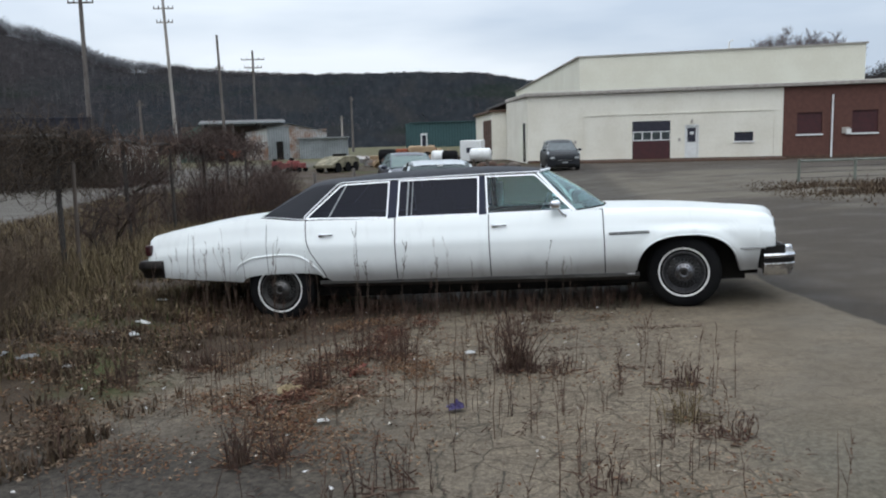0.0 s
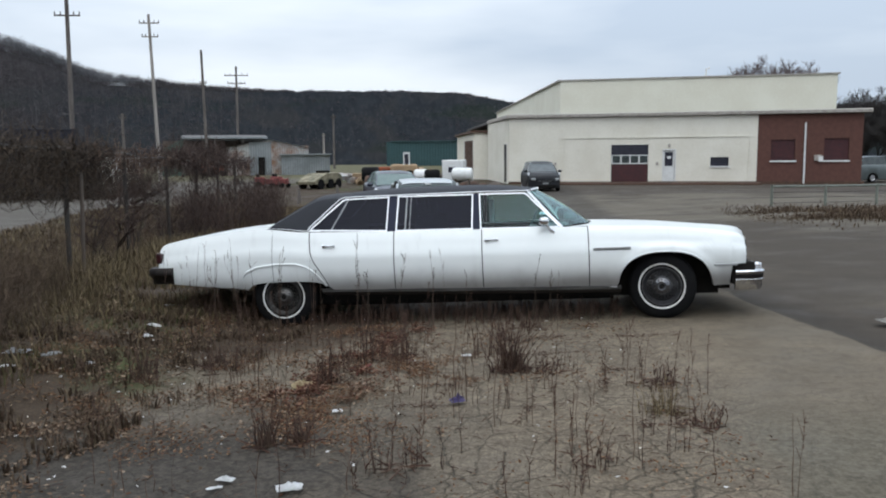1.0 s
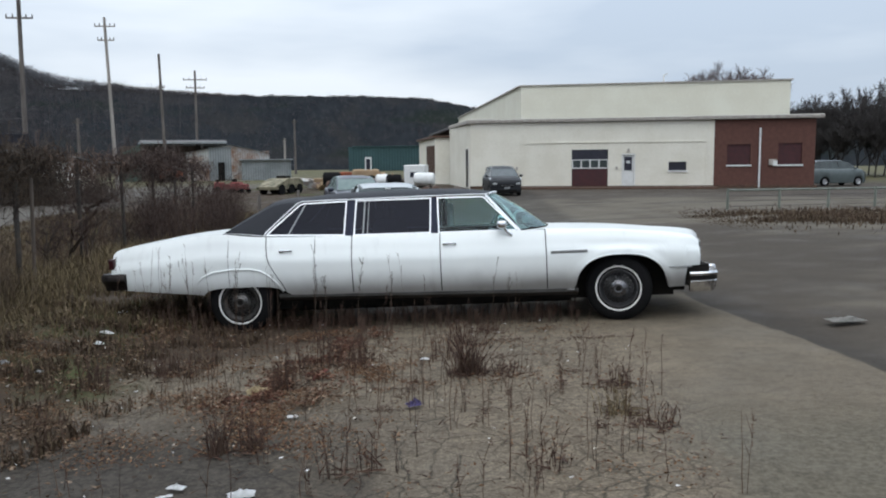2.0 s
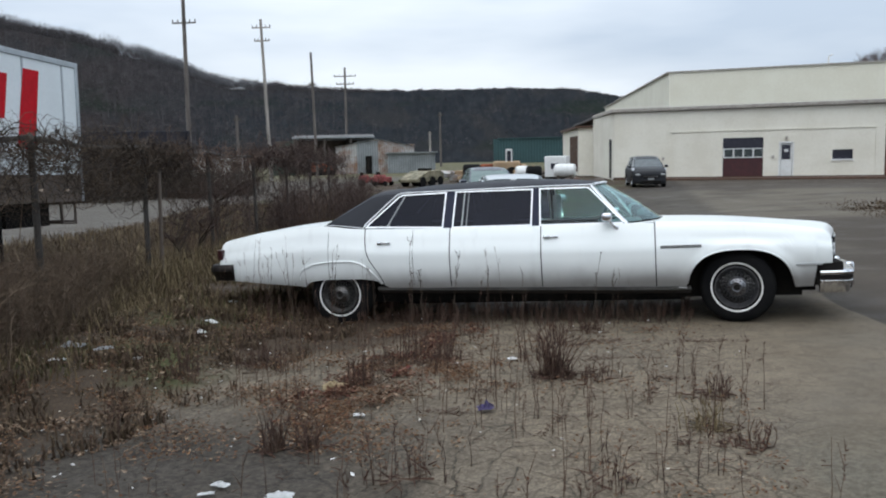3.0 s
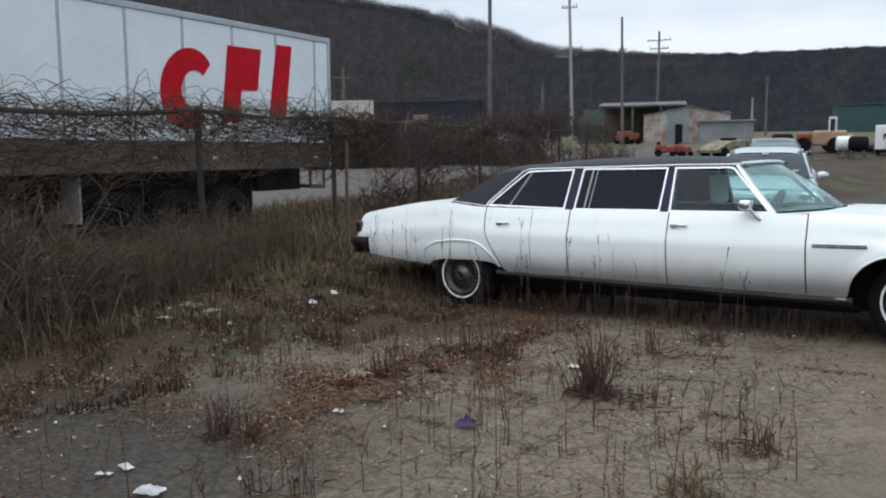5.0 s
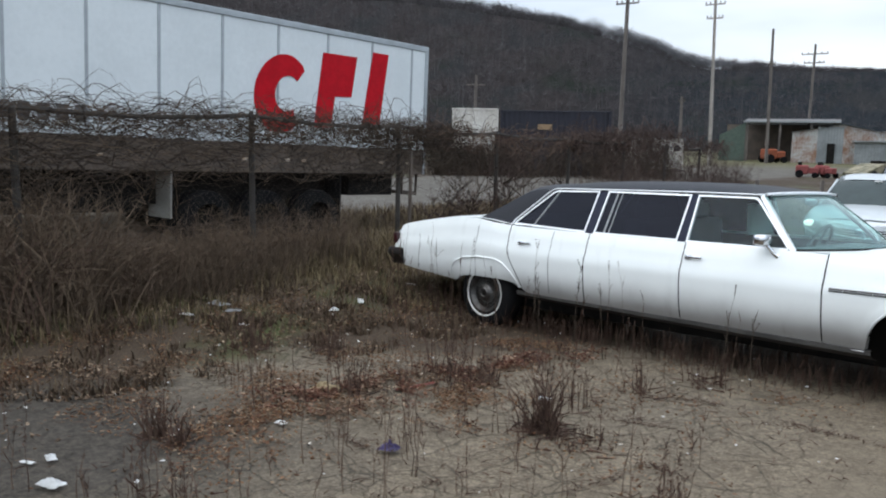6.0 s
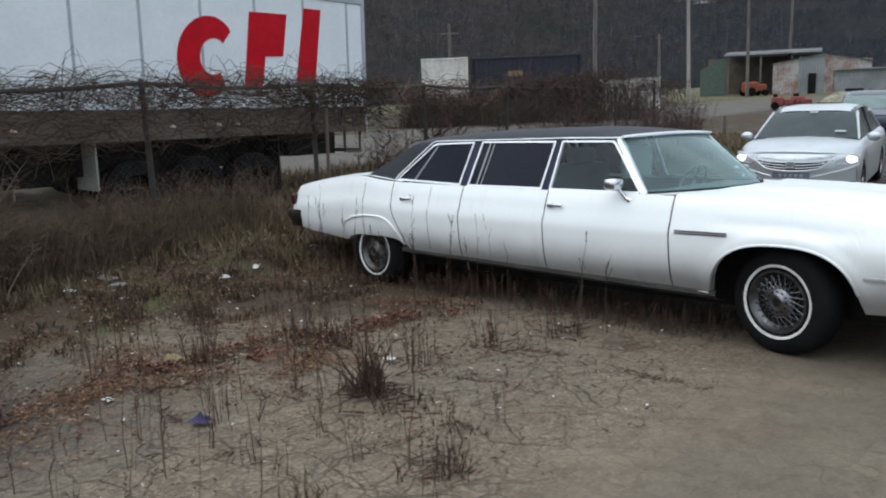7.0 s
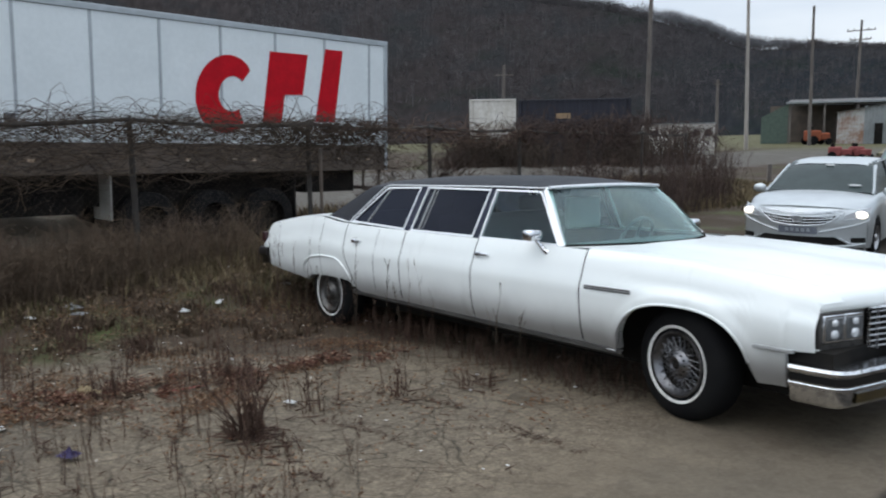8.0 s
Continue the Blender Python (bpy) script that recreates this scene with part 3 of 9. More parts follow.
ROOF_MID = [(0.30, 1.33), (0.42, 1.372), (0.62, 1.412), (1.0, 1.440), (1.8, 1.444), (2.3, 1.425), (2.68, 1.372)]


def sill(u):
    return table(u, [(-1.37, 0.525), (-0.5, 0.44), (-0.3, 0.41), (0.5, 0.40), (1.2, 0.385), (3.0, 0.352), (3.6, 0.345), (4.38, 0.33), (4.62, 0.335)])


def prow(v):
    """How far the nose runs ahead of its corners, towards the middle."""
    return 0.225 * max(0.0, min(v, 2 * HALF - v) - 0.05)


def body_bottom(u):
    """Lower edge of the flanks, lifted over the wheel openings."""
    z = sill(u)
    a = (u - 3.925) / 0.460
    if abs(a) < 1:
        z = max(z, 0.335 + 0.356 * (1 - abs(a) ** 2.6) ** (1 / 2.2))
    if u > 4.575:
        z = 0.542
    b = (u - 0.0) / 0.43
    if abs(b) < 1:
        z = max(z, 0.40 + 0.098 * (1 - abs(b) ** 4) ** 0.5)
    return z


def flank(u, z):
    """Depth of the painted side at a height; small is outward."""
    top = smooth_table(u, BELT)
    k = z + (0.965 - top) * max(0.0, (z - 0.5)) / 0.47
    v = smooth_table(k, [(0.30, 0.03), (0.37, -0.005), (0.45, -0.035), (0.58, -0.055), (0.70, -0.062), (0.765, -0.055), (0.80, -0.034), (0.88, -0.012), (0.965, 0.028)])
    v += 0.05 * soft(4.50, 4.73, u) ** 2 + 0.055 * soft(-0.85, -1.39, u) ** 1.5
    # flared lips round the wheels
    a = math.hypot((u - 3.93) / 0.50, (z - 0.33) / 0.42)
    v -= 0.016 * soft(1.12, 0.96, a)
    return v


def side_panel(lefts, rights, nu, name, parent, cap=None, label="", mirror=False):
    """A skin of the flank between two edges given as u by height; cap rolls it over into the top."""
    bm = bmesh.new()
    nz = 12
    rows = []
    for i in range(nu):
        s = i / (nu - 1)
        um = lefts(0.6) + (rights(0.6) - lefts(0.6)) * s
        top = smooth_table(um, BELT)
        col = []
        for j in range(-1, nz):
            f = max(0, j) / (nz - 1)
            bot = body_bottom(um)
            z = bot + (top - bot) * f
            u = lefts(z) + (rights(z) - lefts(z)) * s
            v = flank(u, z)
            if j < 0:
                v += 0.07
                z += 0.012
            col.append((u, v, z))
        if cap:
            mid = cap(um)
            for vv, ff in ((0.045, 0.12), (0.075, 0.26), (0.12, 0.40), (0.20, 0.52)):
                off = col[nz][1] - 0.028
                col.append((um + prow(vv + off) * soft(4.2, 4.6, um), vv + off, top + (mid - top) * ff + 0.006))
        rows.append(col)
    if mirror:
        rows = [[(u, 2 * HALF - v, z) for u, v, z in col] for col in rows]
    sheet(bm, rows, flip=not mirror)
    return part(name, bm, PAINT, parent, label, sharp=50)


def lid(us, mid, name, parent, label=""):
    bm = bmesh.new()
    rows = []
    for u in us:
        top = smooth_table(u, BELT)
        m = smooth_table(u, mid)
        off = flank(u, top) - 0.028
        row = []
        for k in range(15):
            s = -1 + 2 * k / 14
            v = HALF + s * (HALF - 0.204 - off)
            a = abs(s)
            z = top + (m - top) * (0.53 + 0.47 * (1 - a**2.2)) + 0.006
            z += 0.006 * soft(0.42, 0.30, a) * soft(0, 1, 1 - a)
            row.append((u + prow(v) * soft(4.2, 4.6, u), v, z))
        rows.append(row)
    # rim folded down all round
    rows = [[(u, v, z - 0.03) for u, v, z in rows[0]]] + rows + [[(u, v, z - 0.03) for u, v, z in rows[-1]]]
    rows = [[(r[0][0], r[0][1], r[0][2] - 0.03)] + r + [(r[-1][0], r[-1][1], r[-1][2] - 0.03)] for r in rows]
    sheet(bm, rows, flip=True)
    return part(name, bm, PAINT, parent, label, sharp=50)


def pane_v(z):
    return 0.055 + (z - 0.965) / 0.38 * 0.205


def roof_edge(u):
    """Height of the roof's side edge, falling to the deck behind the rear windows."""
    return smooth_table(u, [(-0.20, 1.046), (-0.05, 1.122), (0.15, 1.230), (0.32, 1.318), (0.42, 1.343), (0.60, 1.354), (2.7, 1.352)])


def ring_frame(poly, width, lift):
    """A raised frame round a polygon of (u, z) on the leaning window plane."""
    c = Vector((sum(p[0] for p in poly) / len(poly), sum(p[1] for p in poly) / len(poly)))
    n = len(poly)
    inner = []
    for i in range(n):
        p0, p1, p2 = (Vector(poly[(i + k) % n]) for k in (-1, 0, 1))
        n1, n2 = Vector((-(p1 - p0).y, (p1 - p0).x)).normalized(), Vector((-(p2 - p1).y, (p2 - p1).x)).normalized()
        b = (n1 + n2).normalized()
        if b.dot(c - p1) < 0:
            b = -b
        inner.append(p1 + b * width / max(0.4, abs(b.dot(n1))))
    bm = bmesh.new()
    rows = []
    for i in range(n + 1):
        o, q = Vector(poly[i % n]), inner[i % n]
        rows.append([(o.x, pane_v(o.y) + 0.012, o.y), (o.x, pane_v(o.y) - lift, o.y), (q.x, pane_v(q.y) - lift, q.y), (q.x, pane_v(q.y) + 0.012, q.y)])
    sheet(bm, rows)
    bmesh.ops.recalc_face_normals(bm, faces=bm.faces)
    return bm, [tuple(p) for p in inner]


def flip_v(bm):
    for v in bm.verts:
        v.co.y = 2 * HALF - v.co.y
    bmesh.ops.reverse_faces(bm, faces=bm.faces)
    return bm


def facing(bm, way):
    """Turns all faces so that they look along way."""
    bm.normal_update()
    if sum((f.normal for f in bm.faces), Vector()).dot(Vector(way)) < 0:
        bmesh.ops.reverse_faces(bm, faces=bm.faces)


WHEEL_MESHES = {}


def wheel(parent, u, v, outward, dark_rim=False, steer=0.0):
    """Whitewall tyre on a wire wheel; outward is -1 for the side towards small v."""
    if not WHEEL_MESHES:
        bm = bmesh.new()
        lathe(bm, [(0.188, 0.02), (0.198, -0.005), (0.245, -0.014), (0.295, -0.005), (0.324, 0.02), (0.335, 0.05), (0.335, 0.16), (0.324, 0.19), (0.295, 0.205), (0.19, 0.2)], 48)
        WHEEL_MESHES["tyre"] = bm
    bm = WHEEL_MESHES["tyre"].copy()
    turn = pose(u, v, 0.338, 0, 0, (0 if outward < 0 else 180) + steer)
    tyre = part("wheel", bm, RUBBER, parent, "whitewall tyre on a wire wheel")
    tyre.matrix_local = turn
    bm = bmesh.new()
    lathe(bm, [(0.213, -0.009), (0.215, -0.0125), (0.228, -0.0165), (0.230, -0.012)], 48)
    part("whitewall", bm, WHITEWALL, tyre)
    bm = bmesh.new()
    lathe(bm, [(0.196, -0.004), (0.192, -0.014), (0.183, -0.014), (0.176, 0.0), (0.165, 0.018), (0.153, 0.030)], 48)
    part("rim", bm, DARK_STEEL if dark_rim else SPOKE_STEEL, tyre)
    bm = bmesh.new()
    lathe(bm, [(0.0, 0.05), (0.176, 0.05)], 24)
    part("wheel_disc", bm, DARK, tyre)
    bm = bmesh.new()
    lathe(bm, [(0.0, -0.014), (0.030, -0.014), (0.034, -0.022), (0.042, -0.023), (0.050, -0.012), (0.066, -0.006), (0.082, 0.002), (0.088, 0.012), (0.090, 0.046)], 32)
    hub = part("hub_cap", bm, DARK_STEEL if dark_rim else SPOKE_STEEL, tyre)
    bm = bmesh.new()
    lathe(bm, [(0.0, -0.0165), (0.024, -0.0165), (0.027, -0.0145)], 20)
    part("emblem", bm, DARK, hub, "dark hub emblem")
    hole = None
    for k in range(12):
        a = k * math.pi / 6
        if hole is None:
            bm = bmesh.new()
            lathe(bm, [(0.0, -0.0125), (0.0055, -0.0125), (0.0065, -0.006)], 8)
            ob = part("hub_hole", bm, DARK, hub)
            hole = ob.data
        else:
            ob = new("hub_hole", hole)
            ob.parent = hub
        ob.matrix_local = Matrix.Translation((0.064 * math.cos(a), 0.001, 0.064 * math.sin(a)))
    bm = bmesh.new()
    tube(bm, [(0.080, 0.004, 0.0), (0.120, 0.014, 0.033), (0.163, 0.016, 0.061)], 0.0024, 4)
    me = None
    for k in range(44):
        lean = 1 if k % 2 else -1
        if me is None:
            sp = part("spoke", bm, DARK_STEEL if dark_rim else SPOKE_STEEL, tyre)
            me = sp.data
        else:
            sp = new("spoke", me)
            sp.parent = tyre
        sp.matrix_local = Matrix.Rotation(k * 2 * math.pi / 44, 4, "Y") @ Matrix.Diagonal((1, 1, lean, 1))
    return tyre


LAMP_GREY = surface("grey_lamp_glass", (0.10, 0.105, 0.11, 1), (0.06, 0.065, 0.07, 1), 0.15, coat=0.4, relief=0)


def build_limousine():
    e, lat, up = Vector((0.99908, -0.01469, 0.04019)), Vector((0.0147, 0.99989, -0.045)).normalized(), Vector((-0.04019, 0.0445, 0.9982)).normalized()
    foot = Vector((-2.027, 7.640, 0.174)) - up * 0.333
    m = Matrix.Translation(foot) @ Matrix([[e[i], lat[i], up[i], 0] for i in range(3)] + [[0, 0, 0, 1]])
    car = root("limousine", m, "long white vintage limousine with black vinyl roof on cracked lot", "car")

    def rear_seam(z):
        return smooth_table(z, [(0.40, 0.515), (0.50, 0.475), (0.60, 0.415), (0.72, 0.345), (0.85, 0.312), (1.05, 0.305)])

    def at(u):
        return lambda z: u

    G = 0.005
    end_l, end_r = at(-1.37), at(4.71)
    fender_cap = lambda u: smooth_table(u, HOOD_MID)
    for far in (False, True):
        side_panel(end_l, lambda z: rear_seam(z) - G, 46, "quarter_panel", car, None, "white rear flank with a skirted wheel opening", far)
        side_panel(lambda z: rear_seam(z) + G, at(1.205 - G), 22, "rear_door", car, None, "", far)
        side_panel(at(1.205 + G), at(2.117 - G), 16, "centre_panel", car, None, "", far)
        side_panel(at(2.117 + G), at(3.188 - G), 18, "front_door", car, None, "", far)
        side_panel(at(3.188 + G), end_r, 70, "front_fender", car, fender_cap, "", far)
        # shoulders beside the boot lid
        bm = bmesh.new()
        rows = []
        for u in linspace(-1.37, 0.42, 24):
            top, mid = smooth_table(u, BELT), smooth_table(min(u, -0.05), TRUNK_MID)
            off = flank(u, top) - 0.028
            keep = 1.0 - 0.78 * soft(-0.24, -0.12, u)
            rows.append([(u, 0.028 + (vv - 0.028) * keep + off, top + (mid - top) * ff * keep * (1.0 if u < -0.2 else 0.5) + 0.003) for vv, ff in ((0.028, 0.0), (0.05, 0.14), (0.08, 0.28), (0.13, 0.42), (0.20, 0.52))])
        sheet(bm, rows, flip=True)
        part("shoulder", flip_v(bm) if far else bm, PAINT, car, sharp=60)
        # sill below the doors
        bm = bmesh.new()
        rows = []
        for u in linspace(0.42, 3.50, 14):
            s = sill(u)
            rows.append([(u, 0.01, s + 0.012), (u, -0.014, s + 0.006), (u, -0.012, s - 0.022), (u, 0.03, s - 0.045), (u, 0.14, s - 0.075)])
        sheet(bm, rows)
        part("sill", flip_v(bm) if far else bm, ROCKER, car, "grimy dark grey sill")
        bm = bmesh.new()
        tube(bm, [(u, flank(u, sill(u) + 0.01) - 0.004, sill(u) - 0.002) for u in linspace(3.0, 3.46, 5)], 0.006, 6)
        part("sill_moulding", flip_v(bm) if far else bm, CHROME_DULL, car)
        # moulding that arches over the rear wheel
        bm = bmesh.new()
        arc = [(-0.425, 0.50), (-0.42, 0.56), (-0.38, 0.615), (-0.26, 0.665), (-0.05, 0.688), (0.16, 0.683), (0.26, 0.655), (0.34, 0.60), (0.42, 0.52), (0.475, 0.44)]
        tube(bm, [(u, flank(u, z) - 0.001, z) for u, z in arc], 0.011, 6)
        part("skirt_moulding", flip_v(bm) if far else bm, PAINT, car, "raised lip over the rear wheel")
        bm = bmesh.new()
        tube(bm, [(u, flank(u, body_bottom(u)) - 0.002, body_bottom(u)) for u in linspace(3.467, 4.373, 45)], 0.008, 6)
        part("arch_lip", flip_v(bm) if far else bm, PAINT, car)
        # seams where the stretched body was joined
        for u0, z0, z1 in ((0.82, 0.43, 0.975), (-0.09, 0.50, 1.04)):
            bm = bmesh.new()
            tube(bm, [(u0, flank(u0, z) + 0.001, z) for z in linspace(z0, z1, 9)], 0.0032, 5)
            part("body_seam", flip_v(bm) if far else bm, DARK, car)
        # fender ornament strip in four pieces
        bm = bmesh.new()
        for k in range(4):
            u0 = 3.232 + k * 0.0925
            box(bm, u0, u0 + 0.088, flank(3.4, 0.73) - 0.006, flank(3.4, 0.73) + 0.02, 0.719, 0.747)
        part("fender_strip", flip_v(bm) if far else bm, MARKER_GREY, car, "grey fender trim strip", bevel=0.003)
        bm = bmesh.new()
        for z in (0.7255, 0.7405):
            box(bm, 3.236, 3.594, flank(3.4, 0.73) - 0.0075, flank(3.4, 0.73), z - 0.0022, z + 0.0022)
        part("strip_groove", flip_v(bm) if far else bm, DARK, car)
        bm = bmesh.new()
        box(bm, 4.40, 4.62, flank(4.5, 0.54) - 0.012, flank(4.5, 0.54) + 0.02, 0.530, 0.550)
        part("marker_strip", flip_v(bm) if far else bm, MARKER_GREY, car, "pale grey marker strip", bevel=0.004)
        # windows
        panes = [[(0.285, 1.018), (0.315, 1.055), (0.62, 1.325), (0.665, 1.342), (1.135, 1.347), (1.125, 0.985)],
                 [(1.215, 0.982), (1.226, 1.349), (2.027, 1.338), (2.023, 0.973)],
                 [(2.100, 0.970), (2.085, 1.338), (2.560, 1.330), (2.592, 1.310), (2.905, 0.985), (2.895, 0.962)]]
        for i, poly in enumerate(panes):
            bm, inner = ring_frame(poly, 0.014, 0.014)
            win = part("side_window", flip_v(bm) if far else bm, BRIGHT_TRIM, car, "bright chrome window surround", flat=True)
            bm = bmesh.new()
            bm.faces.new([bm.verts.new((u, pane_v(z), z)) for u, z in inner])
            facing(bm, (0, -1, 0))
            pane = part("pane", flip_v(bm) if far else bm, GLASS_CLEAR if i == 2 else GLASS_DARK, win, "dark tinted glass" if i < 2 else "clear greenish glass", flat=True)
            pane.visible_shadow = False
            if i < 2:
                bm = bmesh.new()
                bar = [(0.515, 1.0), (0.69, 1.333)] if i == 0 else [(1.315, 0.99), (1.325, 1.335)]
                tube(bm, [(u, pane_v(z) - 0.003, z) for u, z in bar], 0.0075, 6)
                part("vent_bar", flip_v(bm) if far else bm, MARKER_GREY, win)
                if i == 1:
                    bm = bmesh.new()
                    tube(bm, [(u + 0.045, pane_v(z) - 0.002, z) for u, z in bar], 0.004, 6)
                    part("vent_bar", flip_v(bm) if far else bm, MARKER_GREY, win)
        # pillars and roof rail in vinyl
        for name, poly in (("pillar", [(1.125, 0.985), (1.135, 1.35), (1.226, 1.351), (1.215, 0.982)]), ("pillar", [(2.023, 0.973), (2.027, 1.34), (2.085, 1.34), (2.100, 0.970)])):
            bm = bmesh.new()
            sheet(bm, [[(u, pane_v(z) - dv, z) for dv in (0.0, 0.010)] for u, z in (poly[0], poly[1])] , False)
            bm.faces.new([bm.verts.new((u, pane_v(z) - 0.008, z)) for u, z in poly])
            part(name, flip_v(bm) if far else bm, NAVY, car, "dark navy door pillar", flat=True)
        bm = bmesh.new()
        rows = []
        for q in linspace(0, 1, 14):
            lo = Vector((0.278, 1.016)).lerp(Vector((0.63, 1.338)), q)
            hu = table(q, [(0, -0.17), (0.75, 0.33), (1, 0.56)])
            hi = Vector((hu, roof_edge(hu)))
            row = []
            for k in linspace(0, 1, 5):
                p = lo.lerp(hi, k)
                row.append((p.x, pane_v(p.y) - 0.004 - 0.010 * math.sin(math.pi * k), p.y))
            rows.append(row)
        sheet(bm, rows)
        part("sail_panel", flip_v(bm) if far else bm, VINYL, car, "black vinyl rear pillar", sharp=60)
        bm = bmesh.new()
        tube(bm, [(-0.175, 0.10, 1.056), (0.06, 0.078, 1.046), (0.285, 0.062, 1.02)], 0.008, 6)
        part("vinyl_moulding", flip_v(bm) if far else bm, VINYL, car)
        # windscreen pillar
        bm = bmesh.new()
        rows = []
        for s in linspace(0, 1, 8):
            z = 0.965 + s * 0.39
            u = 2.925 - 0.345 * s ** 0.97
            rows.append([(u - 0.012, pane_v(z) + 0.004, z), (u - 0.009, pane_v(z) - 0.016, z), (u + 0.016, pane_v(z) - 0.008, z), (u + 0.026, pane_v(z) + 0.03, z)])
        sheet(bm, rows)
        part("windscreen_pillar", flip_v(bm) if far else bm, BRIGHT_TRIM, car, "bright trimmed windscreen pillar", sharp=60)
        # handles
        for u, z in ((0.45, 0.856), (2.15, 0.862)):
            bm = bmesh.new()
            v = flank(u, z)
            box(bm, u, u + 0.135, v - 0.026, v - 0.014, z - 0.009, z + 0.010)
            box(bm, u - 0.004, u + 0.046, v - 0.020, v + 0.02, z - 0.016, z + 0.017)
            box(bm, u + 0.118, u + 0.135, v - 0.020, v + 0.01, z - 0.008, z + 0.009)
            part("door_handle", flip_v(bm) if far else bm, CHROME, car, "chrome pull handle", bevel=0.004)
        # tail lamp
        bm = bmesh.new()
        box(bm, -1.392, -1.33, -0.018, 0.40, 0.735, 0.845)
        part("tail_lamp", flip_v(bm) if far else bm, RED_LENS, car, "dark red tail lamp", bevel=0.012)
        # head lamps: a swept bezel with two square lamps
        def plate(v0, v1, z0, z1, lift, thick):
            bm = bmesh.new()
            vs = []
            for du in (lift - thick, lift):
                vs.append([bm.verts.new((4.70 + prow(v) + du, v, z)) for v, z in ((v0, z0), (v1, z0), (v1, z1), (v0, z1))])
            bm.faces.new(vs[0])
            bm.faces.new(vs[1])
            for i in range(4):
                j = (i + 1) % 4
                bm.faces.new((vs[0][i], vs[0][j], vs[1][j], vs[1][i]))
            bmesh.ops.recalc_face_normals(bm, faces=bm.faces)
            return flip_v(bm) if far else bm

        bez = part("headlamp_bezel", plate(0.045, 0.375, 0.535, 0.742, 0.006, 0.09), DARK_STEEL, car, "dark grey headlamp surround", bevel=0.008)
        for v0 in (0.062, 0.214):
            part("lamp_rim", plate(v0, v0 + 0.142, 0.578, 0.724, 0.016, 0.02), CHROME, bez, bevel=0.006)
            part("headlamp", plate(v0 + 0.012, v0 + 0.130, 0.590, 0.712, 0.024, 0.02), LAMP_GREY, bez, "square glass headlamp", bevel=0.01)
            # pale bulges on the lens that paint in its bright reflections
            for zc, rv, rz in ((0.622, 0.038, 0.026), (0.683, 0.026, 0.020)):
                bm = bmesh.new()
                bmesh.ops.create_uvsphere(bm, u_segments=16, v_segments=8, radius=1)
                vc = v0 + 0.071
                for w in bm.verts:
                    w.co = Vector((4.70 + prow(vc) + 0.022 + w.co.x * 0.012, vc + w.co.y * rv, zc + w.co.z * rz))
                part("reflector", flip_v(bm) if far else bm, LAMP, bez, "pale bulge painting a bright reflection on the lens")
    # boot lid, bonnet
    lid(linspace(-1.36, -0.16, 22), TRUNK_MID, "boot_lid", car, "white boot lid")
    lid(linspace(3.24, 4.705, 30), HOOD_MID, "bonnet", car, "white bonnet")
    # cowl between bonnet and windscreen
    bm = bmesh.new()
    sheet(bm, [[(2.93 + 0.33 * (1 - s * s), HALF + s * (HALF - 0.05), 0.960 + 0.008 * (1 - s * s)) for s in linspace(-1, 1, 13)],
               [(3.245, HALF + s * (HALF - 0.17), 0.958 + 0.012 * (1 - s * s)) for s in linspace(-1, 1, 13)]], True)
    part("cowl", bm, PAINT, car, sharp=60)
    # inner shell seen through the gaps, near-black to put their shade into the colour
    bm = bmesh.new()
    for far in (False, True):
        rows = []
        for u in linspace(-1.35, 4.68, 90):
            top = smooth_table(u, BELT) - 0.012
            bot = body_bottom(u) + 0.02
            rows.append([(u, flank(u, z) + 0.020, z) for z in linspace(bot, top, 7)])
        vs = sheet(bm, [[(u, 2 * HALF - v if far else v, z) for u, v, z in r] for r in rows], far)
    part("inner_shell", bm, DARK, car, "near-black shell behind the panel gaps")
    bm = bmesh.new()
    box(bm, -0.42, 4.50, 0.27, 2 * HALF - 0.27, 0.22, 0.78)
    part("underbody", bm, DARK, car, "near-black floor pan")
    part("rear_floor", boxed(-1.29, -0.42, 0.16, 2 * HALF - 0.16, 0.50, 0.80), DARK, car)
    # low dark block, added to keep the space under the doors dark
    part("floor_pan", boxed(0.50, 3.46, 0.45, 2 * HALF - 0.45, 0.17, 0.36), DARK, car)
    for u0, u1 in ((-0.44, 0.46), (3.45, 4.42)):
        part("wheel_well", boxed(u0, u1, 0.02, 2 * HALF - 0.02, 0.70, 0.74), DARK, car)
    # roof: one vinyl skin from the deck, up the rear slope and forward to the windscreen
    def roof_at(u, k):
        edge = roof_edge(u) - 0.010 * soft(2.3, 2.66, u)
        mid = smooth_table(u, ROOF_MID) if u > 0.62 else edge + table(u, [(-0.18, 0.016), (0.08, 0.062), (0.30, 0.078), (0.42, 0.066), (0.62, 0.058)])
        bow = 0.045 * (1 - k * k) * soft(2.2, 2.66, u) - 0.10 * (1 - k * k) * soft(0.25, -0.18, u)
        return (u + bow, HALF + k * (HALF - pane_v(edge) + 0.008), edge - 0.004 + (mid - edge) * (1 - abs(k) ** 3.0) ** 0.75)

    bm = bmesh.new()
    across = [math.copysign(abs(k) ** 0.6, k) for k in linspace(-1, 1, 21)]
    sheet(bm, [[roof_at(u, k) for k in across] for u in linspace(-0.18, 0.30, 9) + [0.35, 0.40, 0.46, 0.53] + linspace(0.62, 2.655, 18)], True)
    part("roof", bm, VINYL, car, "black padded vinyl roof", sharp=60)
